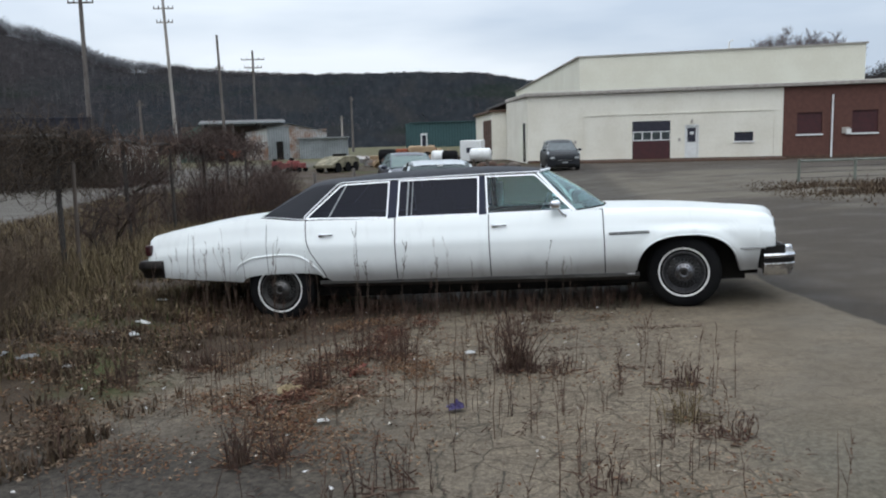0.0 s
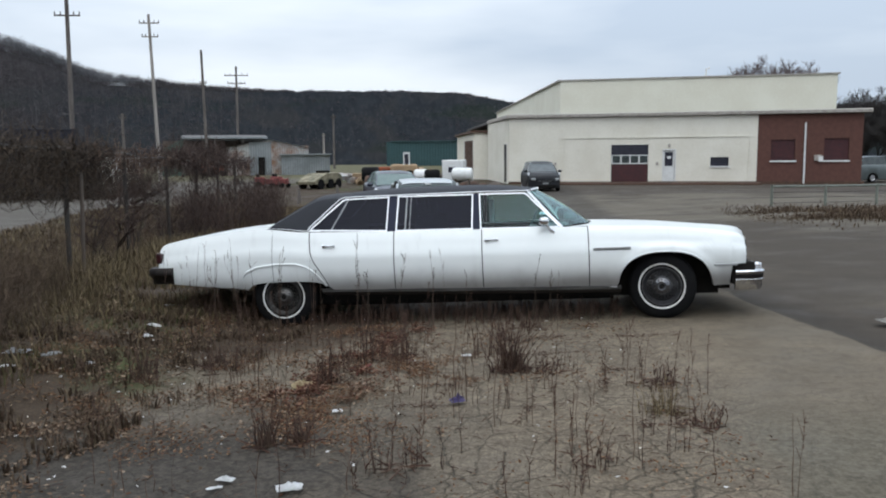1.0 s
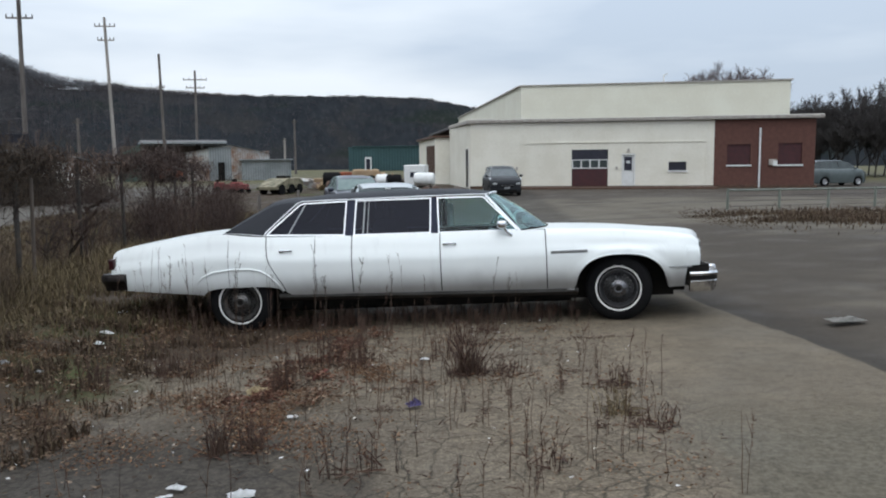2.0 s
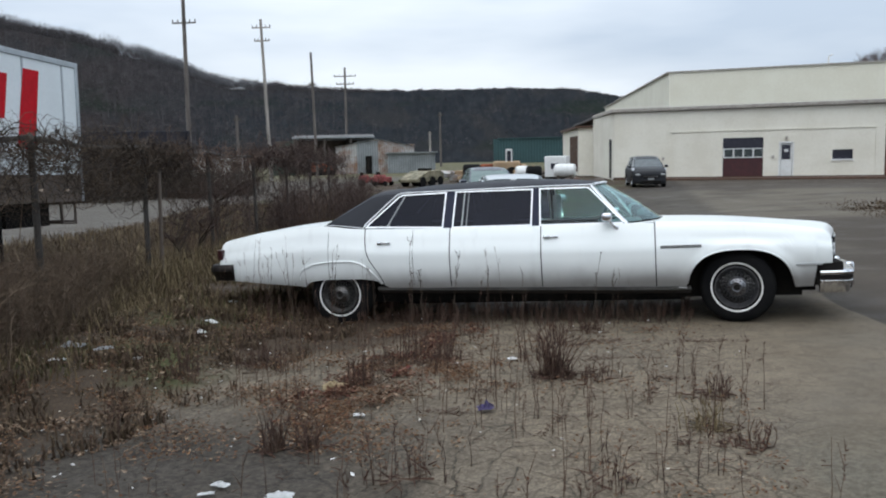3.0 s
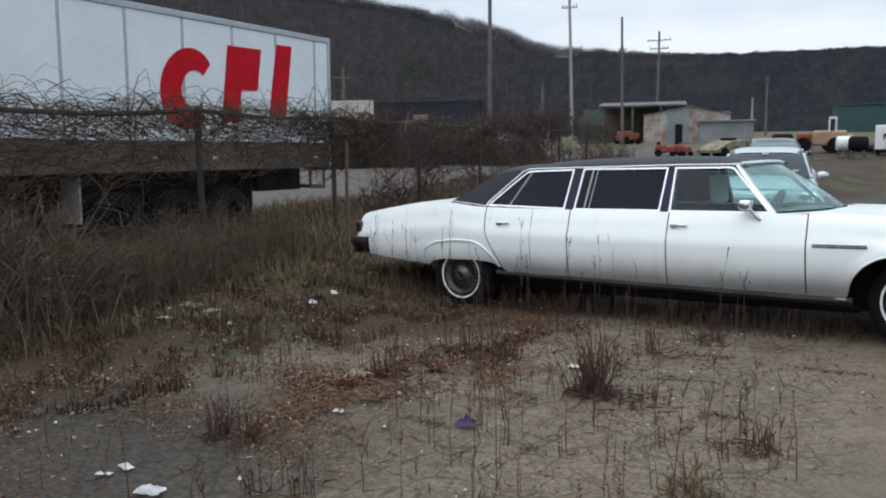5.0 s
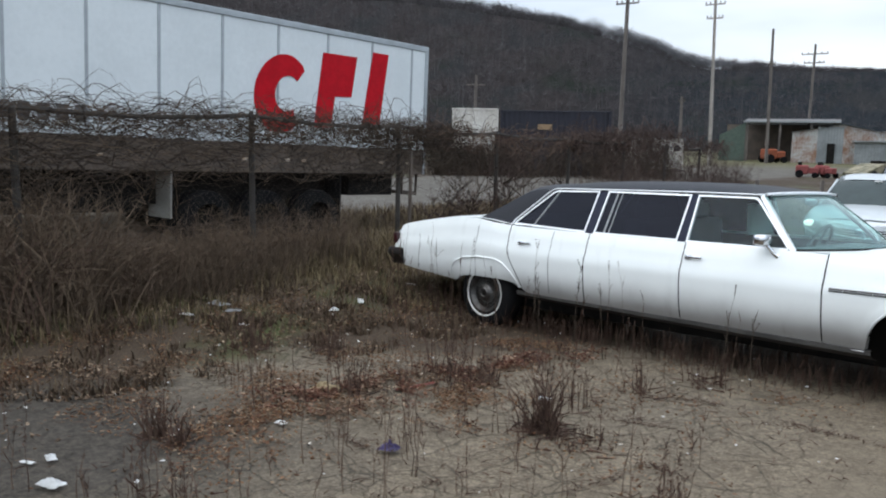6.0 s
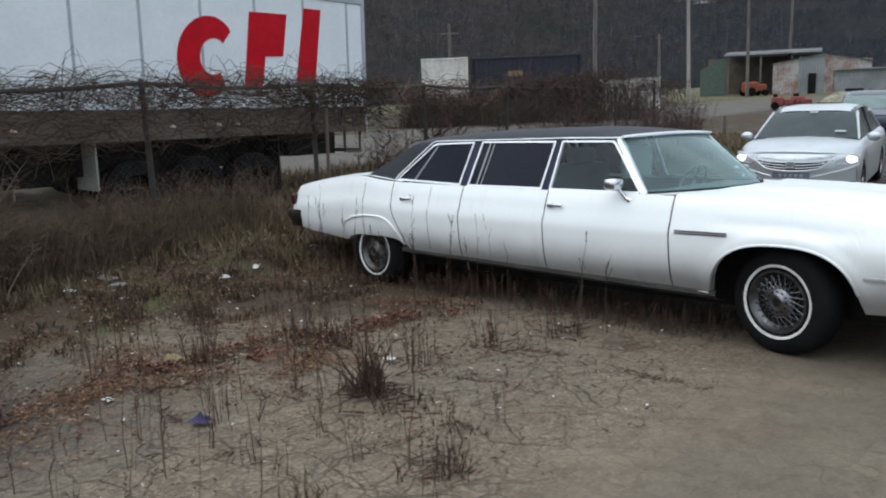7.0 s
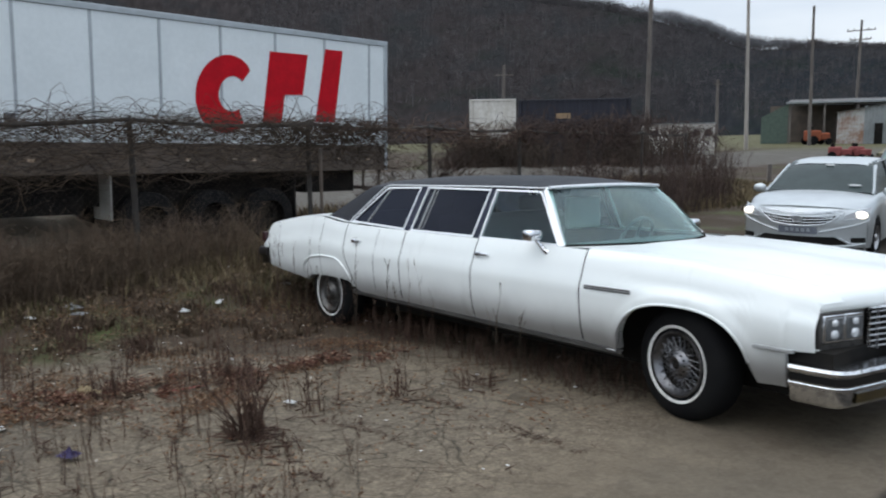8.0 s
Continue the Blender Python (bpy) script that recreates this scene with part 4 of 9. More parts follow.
    for far in (False, True):
        bm = bmesh.new()
        rail = [(0.262, 1.012), (0.292, 1.058), (0.45, 1.206), (0.595, 1.338), (0.65, 1.357)] + [(u, table(u, [(0.7, 1.359), (2.2, 1.355), (2.6, 1.347)])) for u in linspace(0.75, 2.60, 9)]
        tube(bm, [(u, pane_v(z) - 0.018, z) for u, z in rail], 0.0065, 6)
        part("drip_rail", flip_v(bm) if far else bm, BRIGHT_TRIM, car)
    # back window, let into the rear slope
    bm = bmesh.new()
    rows = [[roof_at(u, k) for k in linspace(-0.62, 0.62, 9)] for u in linspace(-0.13, 0.27, 7)]
    sheet(bm, [[(u, v, z + 0.007) for u, v, z in r] for r in rows])
    facing(bm, (-1, 0, 1))
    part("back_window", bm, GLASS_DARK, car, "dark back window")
    # windscreen
    bm = bmesh.new()
    rows = []
    for q in linspace(0, 1, 7):
        row = []
        for s in linspace(-1, 1, 17):
            bow = (1 - s * s)
            lo = Vector((2.945 + 0.32 * bow, HALF + s * (HALF - 0.075), 0.966 + 0.006 * bow))
            hi = Vector((2.605 + 0.075 * bow, HALF + s * (HALF - 0.255), 1.347 + 0.016 * bow))
            row.append(lo.lerp(hi, q) + Vector((0.03, 0, 0.02)) * math.sin(math.pi * q) * 0.5)
        rows.append(row)
    screen_edge = [rows[0], rows[-1]]
    sheet(bm, rows)
    facing(bm, (1, 0, 1))
    ws = part("windscreen", bm, GLASS_SCREEN, car, "wide greenish windscreen")
    ws.visible_shadow = False
    for row, name in zip(screen_edge, ("lower_trim", "upper_trim")):
        bm = bmesh.new()
        if name == "upper_trim":
            row = [p + Vector((0.022, 0, 0.004)) for p in row]
        tube(bm, row, 0.010 if name == "lower_trim" else 0.014, 6)
        part(name, bm, BRIGHT_TRIM if name == "upper_trim" else DARK, ws)
    # mirror
    for far in (False, True):
        bm = bmesh.new()
        tube(bm, [(2.845, 0.016, 0.915), (2.815, 0.0, 0.940), (2.79, -0.012, 0.975), (2.765, -0.03, 1.01)], [0.024, 0.015, 0.013, 0.016], 8)
        mir = part("door_mirror", flip_v(bm) if far else bm, CHROME, car, "chrome door mirror on a stalk")
        bm = bmesh.new()
        bmesh.ops.create_uvsphere(bm, u_segments=16, v_segments=10, radius=1)
        for v in bm.verts:
            x, y, z = (math.copysign(abs(c) ** 0.55, c) for c in v.co)
            v.co = Vector((x * 0.045 * (1.15 - 0.15 * x) + 2.758, y * 0.070 - 0.045, z * 0.039 * (1 - 0.12 * y) + 1.034))
        part("mirror_shell", flip_v(bm) if far else bm, CHROME, mir)
    # bumpers
    def sweep(name, plan, profile, material, parent, label="", close=True):
        """Runs a section of (outward, height) along a plan of (u, v), mirrored about the middle."""
        plan = plan + [(u, 2 * HALF - v) for u, v in reversed(plan[:-1])]
        rows = []
        for i, (u, v) in enumerate(plan):
            a, b = plan[max(i - 1, 0)], plan[min(i + 1, len(plan) - 1)]
            t = Vector((b[0] - a[0], b[1] - a[1])).normalized()
            n = Vector((t.y, -t.x))
            rows.append([(u + n.x * o, v + n.y * o, z) for o, z in profile])
        bm = bmesh.new()
        sheet(bm, rows)
        if close:
            for r in (rows[0], rows[-1]):
                bm.faces.new([bm.verts.new(p) for p in r])
        bmesh.ops.recalc_face_normals(bm, faces=bm.faces)
        return part(name, bm, material, parent, label, sharp=40)

    FRONT = [(4.60, -0.045), (4.72, -0.045), (4.80, -0.040), (4.845, -0.02), (4.870, 0.02), (4.885, 0.10), (4.905, 0.24), (4.930, 0.42), (4.955, 0.60), (4.972, 0.78), (4.978, HALF)]
    fb = sweep("front_bumper", FRONT, [(-0.06, 0.282), (-0.03, 0.278), (-0.016, 0.292), (-0.004, 0.365), (0.010, 0.374), (0.012, 0.386), (0.004, 0.394), (0.004, 0.440), (0.016, 0.446), (0.022, 0.462), (0.014, 0.478), (-0.08, 0.486)], CHROME, car, "heavy chrome front bumper")
    sweep("rub_strip", FRONT, [(0.005, 0.397), (0.011, 0.400), (0.012, 0.434), (0.005, 0.438)], DARK, fb, "black rubber bumper strip")
    REAR = [(-1.20, -0.03), (-1.36, -0.025), (-1.445, 0.01), (-1.485, 0.09), (-1.50, 0.35), (-1.51, 0.70), (-1.51, HALF)]
    sweep("rear_bumper", REAR, [(0.05, 0.520), (0.0, 0.515), (-0.004, 0.56), (-0.03, 0.60), (-0.045, 0.615), (-0.045, 0.655), (-0.02, 0.685), (0.06, 0.69)], SOOT_CHROME, car, "dark grimy rear bumper")
    for sg in (-1, 1):
        bm = bmesh.new()
        rows = []
        for q in linspace(0.08, 0.36, 8):
            v = HALF + sg * (HALF - q)
            u = table(q, [(0.02, 4.870), (0.10, 4.885), (0.24, 4.905), (0.42, 4.930), (0.60, 4.955)])
            rows.append([(u - 0.02, v, 0.300), (u - 0.002, v, 0.304), (u + 0.004, v, 0.354), (u - 0.01, v, 0.358)])
        sheet(bm, rows)
        bmesh.ops.recalc_face_normals(bm, faces=bm.faces)
        part("turn_signal", bm, AMBER_LENS, fb, "smoky amber turn lamp")
        v = HALF + sg * 0.30
        part("overrider", boxed(4.93, 5.012, v - 0.035, v + 0.035, 0.27, 0.490), CHROME, fb, bevel=0.018)
    # bumper filler and front panel
    bm = bmesh.new()
    box(bm, 4.58, 4.80, 0.0, 2 * HALF, 0.34, 0.548)
    # dark fill, added to stop light leaking under the nose
    part("front_valance", boxed(4.30, 4.62, 0.30, 2 * HALF - 0.30, 0.26, 0.42), DARK, car)
    part("bumper_filler", bm, DARK, car, "black filler behind the bumper")
    bm = bmesh.new()
    box(bm, -1.375, -1.27, 0.10, 2 * HALF - 0.10, 0.53, 0.87)
    part("tail_panel", bm, PAINT, car, bevel=0.02)
    # painted header above the grille
    bm = bmesh.new()
    sheet(bm, [[(4.690 + prow(v), v, 0.732), (4.708 + prow(v), v, 0.745), (4.712 + prow(v), v, 0.768), (4.700 + prow(v), v, 0.792)] for v in linspace(0.035, 2 * HALF - 0.035, 15)])
    facing(bm, (1, 0, 0))
    part("header_panel", bm, PAINT, car, sharp=60)
    # grille
    span = linspace(0.385, 2 * HALF - 0.385, 11)
    bm = bmesh.new()
    sheet(bm, [[(4.700 + prow(v), v, 0.515), (4.712 + prow(v), v, 0.64), (4.700 + prow(v), v, 0.775)] for v in span])
    facing(bm, (1, 0, 0))
    gr = part("grille", bm, DARK, car, "dark grille with chrome bars")
    for k in range(7):
        z = 0.532 + k * 0.031
        bm = bmesh.new()
        tube(bm, [(4.722 + prow(v) - 0.0008 * (k - 3.5) ** 2, v, z) for v in span], 0.0055, 5)
        part("grille_bar", bm, CHROME_DULL, gr)
    for v in linspace(0.46, 2 * HALF - 0.46, 7):
        bm = bmesh.new()
        box(bm, 4.712 + prow(v), 4.724 + prow(v), v - 0.004, v + 0.004, 0.52, 0.735)
        part("grille_bar", bm, CHROME_DULL, gr)
    bm = bmesh.new()
    tube(bm, [(4.725 + prow(0.385), 0.385, 0.52)] + [(4.725 + prow(v), v, 0.742) for v in span] + [(4.725 + prow(0.385), 2 * HALF - 0.385, 0.52)], 0.011, 6)
    part("grille_frame", bm, CHROME, gr)
    # wheels
    for u, dark_rim in ((0.0, True), (3.9, False)):
        wheel(car, u, 0.0, -1, dark_rim, 0 if dark_rim else -10)
        wheel(car, u, 2 * HALF, 1, dark_rim, 0 if dark_rim else -10)
    # cabin
    for u0, z0 in ((0.55, 0.55), (1.55, 0.52)):
        bm = bmesh.new()
        box(bm, u0, u0 + 0.55, 0.20, 2 * HALF - 0.20, 0.45, z0 + 0.20)
        box(bm, u0 - 0.16, u0 + 0.06, 0.20, 2 * HALF - 0.20, 0.50, 1.12)
        part("bench_seat", bm, UPHOLSTERY, car, "grey bench seat", bevel=0.05)
    bm = bmesh.new()
    for v0 in (0.36, 1.14):
        box(bm, 1.40, 1.50, v0, v0 + 0.36, 1.12, 1.26)
    part("headrest", bm, UPHOLSTERY, car, bevel=0.03)
    bm = bmesh.new()
    box(bm, 2.72, 3.05, 0.12, 2 * HALF - 0.12, 0.70, 0.955)
    part("dashboard", bm, UPHOLSTERY, car, "grey dashboard", bevel=0.04)
    bm = bmesh.new()
    wheel_ring = [pose(2.60, 1.28, 0.93, 0, -65, 0) @ Vector((0.19 * math.cos(a), 0.19 * math.sin(a), 0)) for a in linspace(0, 2 * math.pi, 25)[:-1]]
    tube(bm, wheel_ring, 0.014, 6, True)
    tube(bm, [wheel_ring[0], pose(2.60, 1.28, 0.93, 0, -65, 0) @ Vector((0, 0, 0)), wheel_ring[12]], 0.012, 6)
    cone(bm, (2.60, 1.28, 0.93), (2.85, 1.28, 0.84), 0.03, 0.03, 8)
    part("steering_wheel", bm, UPHOLSTERY, car, "grey steering wheel")
    bm = bmesh.new()
    box(bm, 2.13, 2.18, 0.95, 1.36, 1.0, 1.26)
    part("head_cushion", bm, PAPER, car, "white cloth over the far seat back", bevel=0.02)
    return car


build_limousine()


# ---- materials of the surroundings ----
TRAILER_WHITE = surface("trailer_skin", (0.72, 0.77, 0.79, 1), (0.64, 0.69, 0.71, 1), 0.35, fine=12, coarse=0.8, relief=0.05)
TRAILER_RED = surface("trailer_red_paint", (0.50, 0.004, 0.014, 1), (0.40, 0.004, 0.012, 1), 0.6, fine=20, spec=0.15)
GREY_SEAM = surface("trailer_seam", (0.40, 0.44, 0.47, 1), (0.33, 0.36, 0.38, 1), 0.4, 0.4)
RUSTY_RAIL = surface("grimy_rail", (0.066, 0.052, 0.043, 1), (0.108, 0.083, 0.065, 1), 0.7, fine=30, coarse=1.5)
LETTER_GREY = surface("dark_grey_lettering", (0.05, 0.05, 0.055, 1), (0.10, 0.10, 0.10, 1), 0.6)
MARKER = surface("side_marker_lens", (0.55, 0.50, 0.42, 1), (0.45, 0.25, 0.12, 1), 0.3)
GALV = surface("weathered_galvanised_steel", (0.060, 0.055, 0.050, 1), (0.034, 0.029, 0.025, 1), 0.65, 0.4, fine=50, coarse=5)
POLE_WOOD = surface("weathered_pole_wood", (0.16, 0.14, 0.125, 1), (0.075, 0.064, 0.058, 1), 0.85, fine=8, coarse=0.8, stretch=(6, 6, 0.6))
PALE_POLE = surface("pale_pole_wood", (0.34, 0.31, 0.28, 1), (0.22, 0.20, 0.18, 1), 0.85, fine=8, coarse=0.8, stretch=(6, 6, 0.6))
TWIG = island_surface("bramble_canes", [(0.040, 0.025, 0.019, 1), (0.075, 0.046, 0.034, 1), (0.115, 0.072, 0.052, 1), (0.055, 0.038, 0.030, 1), (0.14, 0.095, 0.068, 1)], 0.8)
TWIG_DARK = island_surface("dark_bramble_canes", [(0.022, 0.017, 0.013, 1), (0.045, 0.033, 0.025, 1), (0.070, 0.052, 0.038, 1), (0.034, 0.026, 0.021, 1)], 0.85)
HEDGE = island_surface("brown_hedge_canes", [(0.030, 0.021, 0.018, 1), (0.055, 0.037, 0.031, 1), (0.085, 0.058, 0.047, 1), (0.040, 0.029, 0.026, 1), (0.065, 0.040, 0.032, 1)], 0.85)
WARM_TWIG = island_surface("warm_brown_canes", [(0.050, 0.036, 0.026, 1), (0.090, 0.062, 0.043, 1), (0.135, 0.097, 0.066, 1), (0.068, 0.050, 0.036, 1), (0.17, 0.125, 0.085, 1)], 0.85)
CONCRETE = surface("weathered_concrete", (0.30, 0.29, 0.265, 1), (0.22, 0.21, 0.19, 1), 0.85, fine=40, coarse=2)


# ---- trailer ----
def build_trailer():
    """Box trailer whose rear faces away down the fence; local x runs forward from the rear, y outward from the flank, z up."""
    f = Vector((0.092, -1.0, 0.036)).normalized()
    n = Vector((1.0, 0.092, 0)).normalized()
    up = n.cross(f) * -1
    m = Matrix([[f.x, n.x, up.x, -10.10 - up.x * 2.6], [f.y, n.y, up.y, 14.19 - up.y * 2.6], [f.z, n.z, up.z, 0.0], [0, 0, 0, 1]])
    G = -0.55
    tr = root("box_trailer", m, "white box trailer with big red marks behind the fence", "trailer")
    L, W, TOP, WB, B = 14.6, 2.55, 3.58, 1.33, 0.80
    bm = boxed(0.02, L, -W, -0.004, WB, TOP - 0.05)
    body = part("box_body", bm, TRAILER_WHITE, tr, "white trailer box")
    for k in range(13):
        x = 0.48 + k * 1.18
        bm = boxed(x - 0.025, x + 0.025, -0.004, 0.006, WB, TOP - 0.10)
        part("seam", bm, GREY_SEAM, body)
    for z0, z1, name in ((TOP - 0.11, TOP, "top_rail"),):
        part(name, boxed(0, L + 0.02, -W - 0.01, 0.018, z0, z1), GREY_SEAM, tr, bevel=0.01)
    part("bottom_rail", boxed(0, L + 0.02, -W - 0.01, 0.02, B, WB), RUSTY_RAIL, tr, "grimy dark lower rail", bevel=0.01)
    part("rear_post", boxed(-0.03, 0.06, -W - 0.01, 0.022, B, TOP), GREY_SEAM, tr, bevel=0.01)
    for x in (0.55, 1.35, 3.39, 3.79, 4.74, 7.4, 10.2):
        part("side_marker", boxed(x - 0.05, x + 0.05, 0.02, 0.04, 1.01, 1.06), MARKER, tr)
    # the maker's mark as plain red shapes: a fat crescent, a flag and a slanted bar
    MARK = 1.015
    bm = bmesh.new()
    rows = []
    for q in linspace(0, 1, 30):
        a = radians(40) + radians(280) * q
        px, pz = 3.86 - 0.62 * math.cos(a) - 0.07 * math.sin(a), 2.25 + 0.72 * math.sin(a)
        fat = 0.60 - 0.12 * abs(2 * q - 1) ** 2
        px = max(px, table(q, [(0, 3.36), (0.5, 3.0), (1, 3.56)]))
        qx, qz = px + (3.72 - px) * fat, pz + (2.27 - pz) * fat
        rows.append([(x * MARK, y, z) for x, y, z in ((px, 0.004, pz), (px, 0.010, pz), (qx, 0.010, qz), (qx, 0.004, qz))])
    sheet(bm, rows)
    bmesh.ops.recalc_face_normals(bm, faces=bm.faces)
    part("red_mark", bm, TRAILER_RED, body, "bold red crescent", flat=True)

    def slab(poly):
        poly = [(x * MARK, z) for x, z in poly]
        bm = bmesh.new()
        a = [bm.verts.new((x, 0.004, z)) for x, z in poly]
        b = [bm.verts.new((x, 0.010, z)) for x, z in poly]
        bm.faces.new(b)
        for i in range(len(poly)):
            j = (i + 1) % len(poly)
            bm.faces.new((a[i], a[j], b[j], b[i]))
        bmesh.ops.recalc_face_normals(bm, faces=bm.faces)
        return bm

    part("red_mark", slab([(2.92, 3.11), (2.05, 3.12), (2.18, 2.32), (2.60, 2.30), (2.70, 1.69), (3.12, 1.68)]), TRAILER_RED, body, "bold red flag shape", flat=True)
    part("red_mark", slab([(1.62, 3.27), (1.18, 3.27), (1.397, 1.80), (1.88, 1.80)]), TRAILER_RED, body, "bold red slanted bar", flat=True)
    # small writing that is a web address: plain bars
    for k in range(6):
        x = 7.58 + k * 0.27
        part("small_mark", boxed(x, x + 0.17, 0.004, 0.010, 1.52, 1.77), LETTER_GREY, body)
    # running gear
    for x in (2.95, 4.18, 5.42):
        bm = bmesh.new()
        tube(bm, [(x, -W + 0.3, G + 0.51), (x, -0.3, G + 0.51)], 0.07, 8)
        ax = part("axle", bm, RUSTY_RAIL, tr)
        for y0 in (-0.30, -0.60, -W + 0.30, -W + 0.02):
            bm = bmesh.new()
            lathe(bm, [(0.24, 0.0), (0.30, -0.015), (0.44, -0.01), (0.50, 0.03), (0.51, 0.08), (0.51, 0.19), (0.49, 0.25), (0.28, 0.27)], 32)
            ty = part("tyre", bm, RUBBER, ax)
            ty.location = (x, y0, G + 0.51)
            bm = bmesh.new()
            lathe(bm, [(0.0, 0.11), (0.10, 0.10), (0.12, 0.13), (0.22, 0.14), (0.25, 0.01)], 24)
            rm = part("rim", bm, DARK, ax)
            rm.location = (x, y0 - 0.01, G + 0.51)
    # frame coloured near-black so the room between the wheels reads dark
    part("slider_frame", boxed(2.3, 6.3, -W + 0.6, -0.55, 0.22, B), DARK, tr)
    part("mudflap", boxed(2.35, 2.38, -0.75, -0.08, G + 0.25, 0.75), RUBBER, tr)
    part("mudflap", boxed(6.10, 6.13, -0.80, -0.08, G + 0.55, 0.80), CONCRETE, tr, "pale worn mudflap")
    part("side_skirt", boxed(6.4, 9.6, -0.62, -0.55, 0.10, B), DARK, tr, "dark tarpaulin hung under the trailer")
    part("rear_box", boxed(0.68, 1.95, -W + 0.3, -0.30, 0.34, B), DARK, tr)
    bm = bmesh.new()
    tube(bm, [(0.55, -0.12, B), (0.55, -0.12, 0.38), (0.10, -0.12, 0.36), (0.10, -0.12, B)], 0.035, 6)
    tube(bm, [(0.10, -0.12, 0.38), (0.10, -W + 0.12, 0.38)], 0.045, 6)
    part("underrun_guard", bm, RUSTY_RAIL, tr, "steel underrun guard")
    for y in (-0.35, -W + 0.35):
        bm = boxed(11.2, 11.34, y - 0.07, y + 0.07, G, B)
        box(bm, 11.08, 11.46, y - 0.15, y + 0.15, G, G + 0.03)
        part("landing_leg", bm, RUSTY_RAIL, tr)


build_trailer()


# ---- chain-link fence ----
FENCE_A, FENCE_STEP = Vector((-5.00, 6.85, 0)), Vector((-0.52, 2.64, 0))


def fence_point(k):
    p = FENCE_A + FENCE_STEP * k
    return Vector((p.x, p.y, ground_height(p.x, p.y)))


def fence_top(k):
    return 1.87 - 0.075 * max(0.0, k)


def build_fence():
    fence = root("chain_link_fence", Matrix.Identity(4), "old grey chain-link fence overgrown with brambles", "fence")
    rng = random.Random(5)
    tops = {}
    for k in range(-4, 7):
        p = fence_point(k)
        top = Vector((p.x + rng.uniform(-0.02, 0.02), p.y, fence_top(k)))
        bm = bmesh.new()
        cone(bm, p - Vector((0, 0, 0.2)), top, 0.034, 0.034, 10)
        cone(bm, top - Vector((0, 0, 0.01)), top + Vector((0, 0, 0.045)), 0.045, 0.018, 10)
        part("post", bm, GALV, fence)
        tops[k] = top
    p = fence_point(1) + Vector((0.13, 0.10, 0))
    bm = bmesh.new()
    cone(bm, p - Vector((0, 0, 0.2)), Vector((p.x + 0.05, p.y, 1.45)), 0.026, 0.024, 8)
    part("post", bm, RUSTY_RAIL, fence, "slim leaning wooden stake")
    for k in range(-4, 6):
        bm = bmesh.new()
        a, b = tops[k], tops[k + 1]
        pts = [a.lerp(b, s) + Vector((0, 0, -0.05 * math.sin(math.pi * s))) for s in linspace(0, 1, 6)]
        tube(bm, pts, 0.026, 6)
        part("top_rail", bm, GALV, fence)
    # wire diamonds
    for k in range(-4, 6):
        a, b = fence_point(k), fence_point(k + 1)
        step = 0.085 if -2 <= k <= 4 else 0.14
        d = (b - a)
        d.z = 0
        ln = d.length
        d.normalize()
        bm = bmesh.new()
        hgt = 1.72
        count = int((ln + hgt) / step)
        for sgn in (1, -1):
            for j in range(count):
                s0 = j * step - (hgt if sgn > 0 else 0)
                z0, z1, x0, x1 = 0.0, hgt, s0, s0 + hgt * sgn
                if sgn < 0:
                    x0, x1 = j * step, j * step - hgt
                # clip to the bay
                def at(x):
                    return (x - x0) / (x1 - x0)
                lo, hi = 0.0, 1.0
                for lim in (0.0, ln):
                    s = at(lim)
                    if (x1 - x0 > 0) == (lim == 0.0):
                        lo = max(lo, s)
                    else:
                        hi = min(hi, s)
                if hi - lo < 0.02:
                    continue
                base = a + Vector((0.03, 0, 0.06))
                p0 = base + d * (x0 + (x1 - x0) * lo) + Vector((0, 0, hgt * lo))
                p1 = base + d * (x0 + (x1 - x0) * hi) + Vector((0, 0, hgt * hi))
                cone(bm, p0, p1, 0.0007, 0.0007, 3, False)
        part("wire_mesh", bm, RUSTY_RAIL, fence, "rusted diamond wire mesh", flat=True)


build_fence()


# ---- brambles and shrubs ----
def cane_mesh(name, canes, material):
    """Many thin tapering three-sided canes, each a list of points and a foot radius."""
    verts, faces = [], []
    for pts, r in canes:
        n = len(pts)
        base = len(verts)
        for i, p in enumerate(pts):
            q = pts[min(i + 1, n - 1)] - pts[max(i - 1, 0)]
            q = q.normalized() if q.length > 1e-6 else Vector((0, 0, 1))
            x = q.orthogonal().normalized()
            y = q.cross(x)
            rr = r * (1 - 0.75 * i / (n - 1))
            for k in range(3):
                a = k * 2.0944
                verts.append(p + (x * math.cos(a) + y * math.sin(a)) * rr)
        for i in range(n - 1):
            for k in range(3):
                a, b = base + i * 3 + k, base + i * 3 + (k + 1) % 3
                faces.append((a, b, b + 3, a + 3))
    me = bpy.data.meshes.new(name)
    me.from_pydata([tuple(v) for v in verts], [], faces)
    me.materials.append(material)
    return me


def arching_cane(rng, foot, height, reach, n=6):
    az = rng.uniform(0, 2 * math.pi)
    d = Vector((math.cos(az), math.sin(az), 0))
    pts = []
    for s in linspace(0, 1, n):
        z = height * (s * 1.35 - 0.55 * s * s) / 0.82
        p = foot + d * (reach * s ** 1.3) + Vector((0, 0, z))
        p += Vector((rng.uniform(-1, 1), rng.uniform(-1, 1), rng.uniform(-0.6, 0.6))) * 0.05 * height * s
        pts.append(p)
    return pts


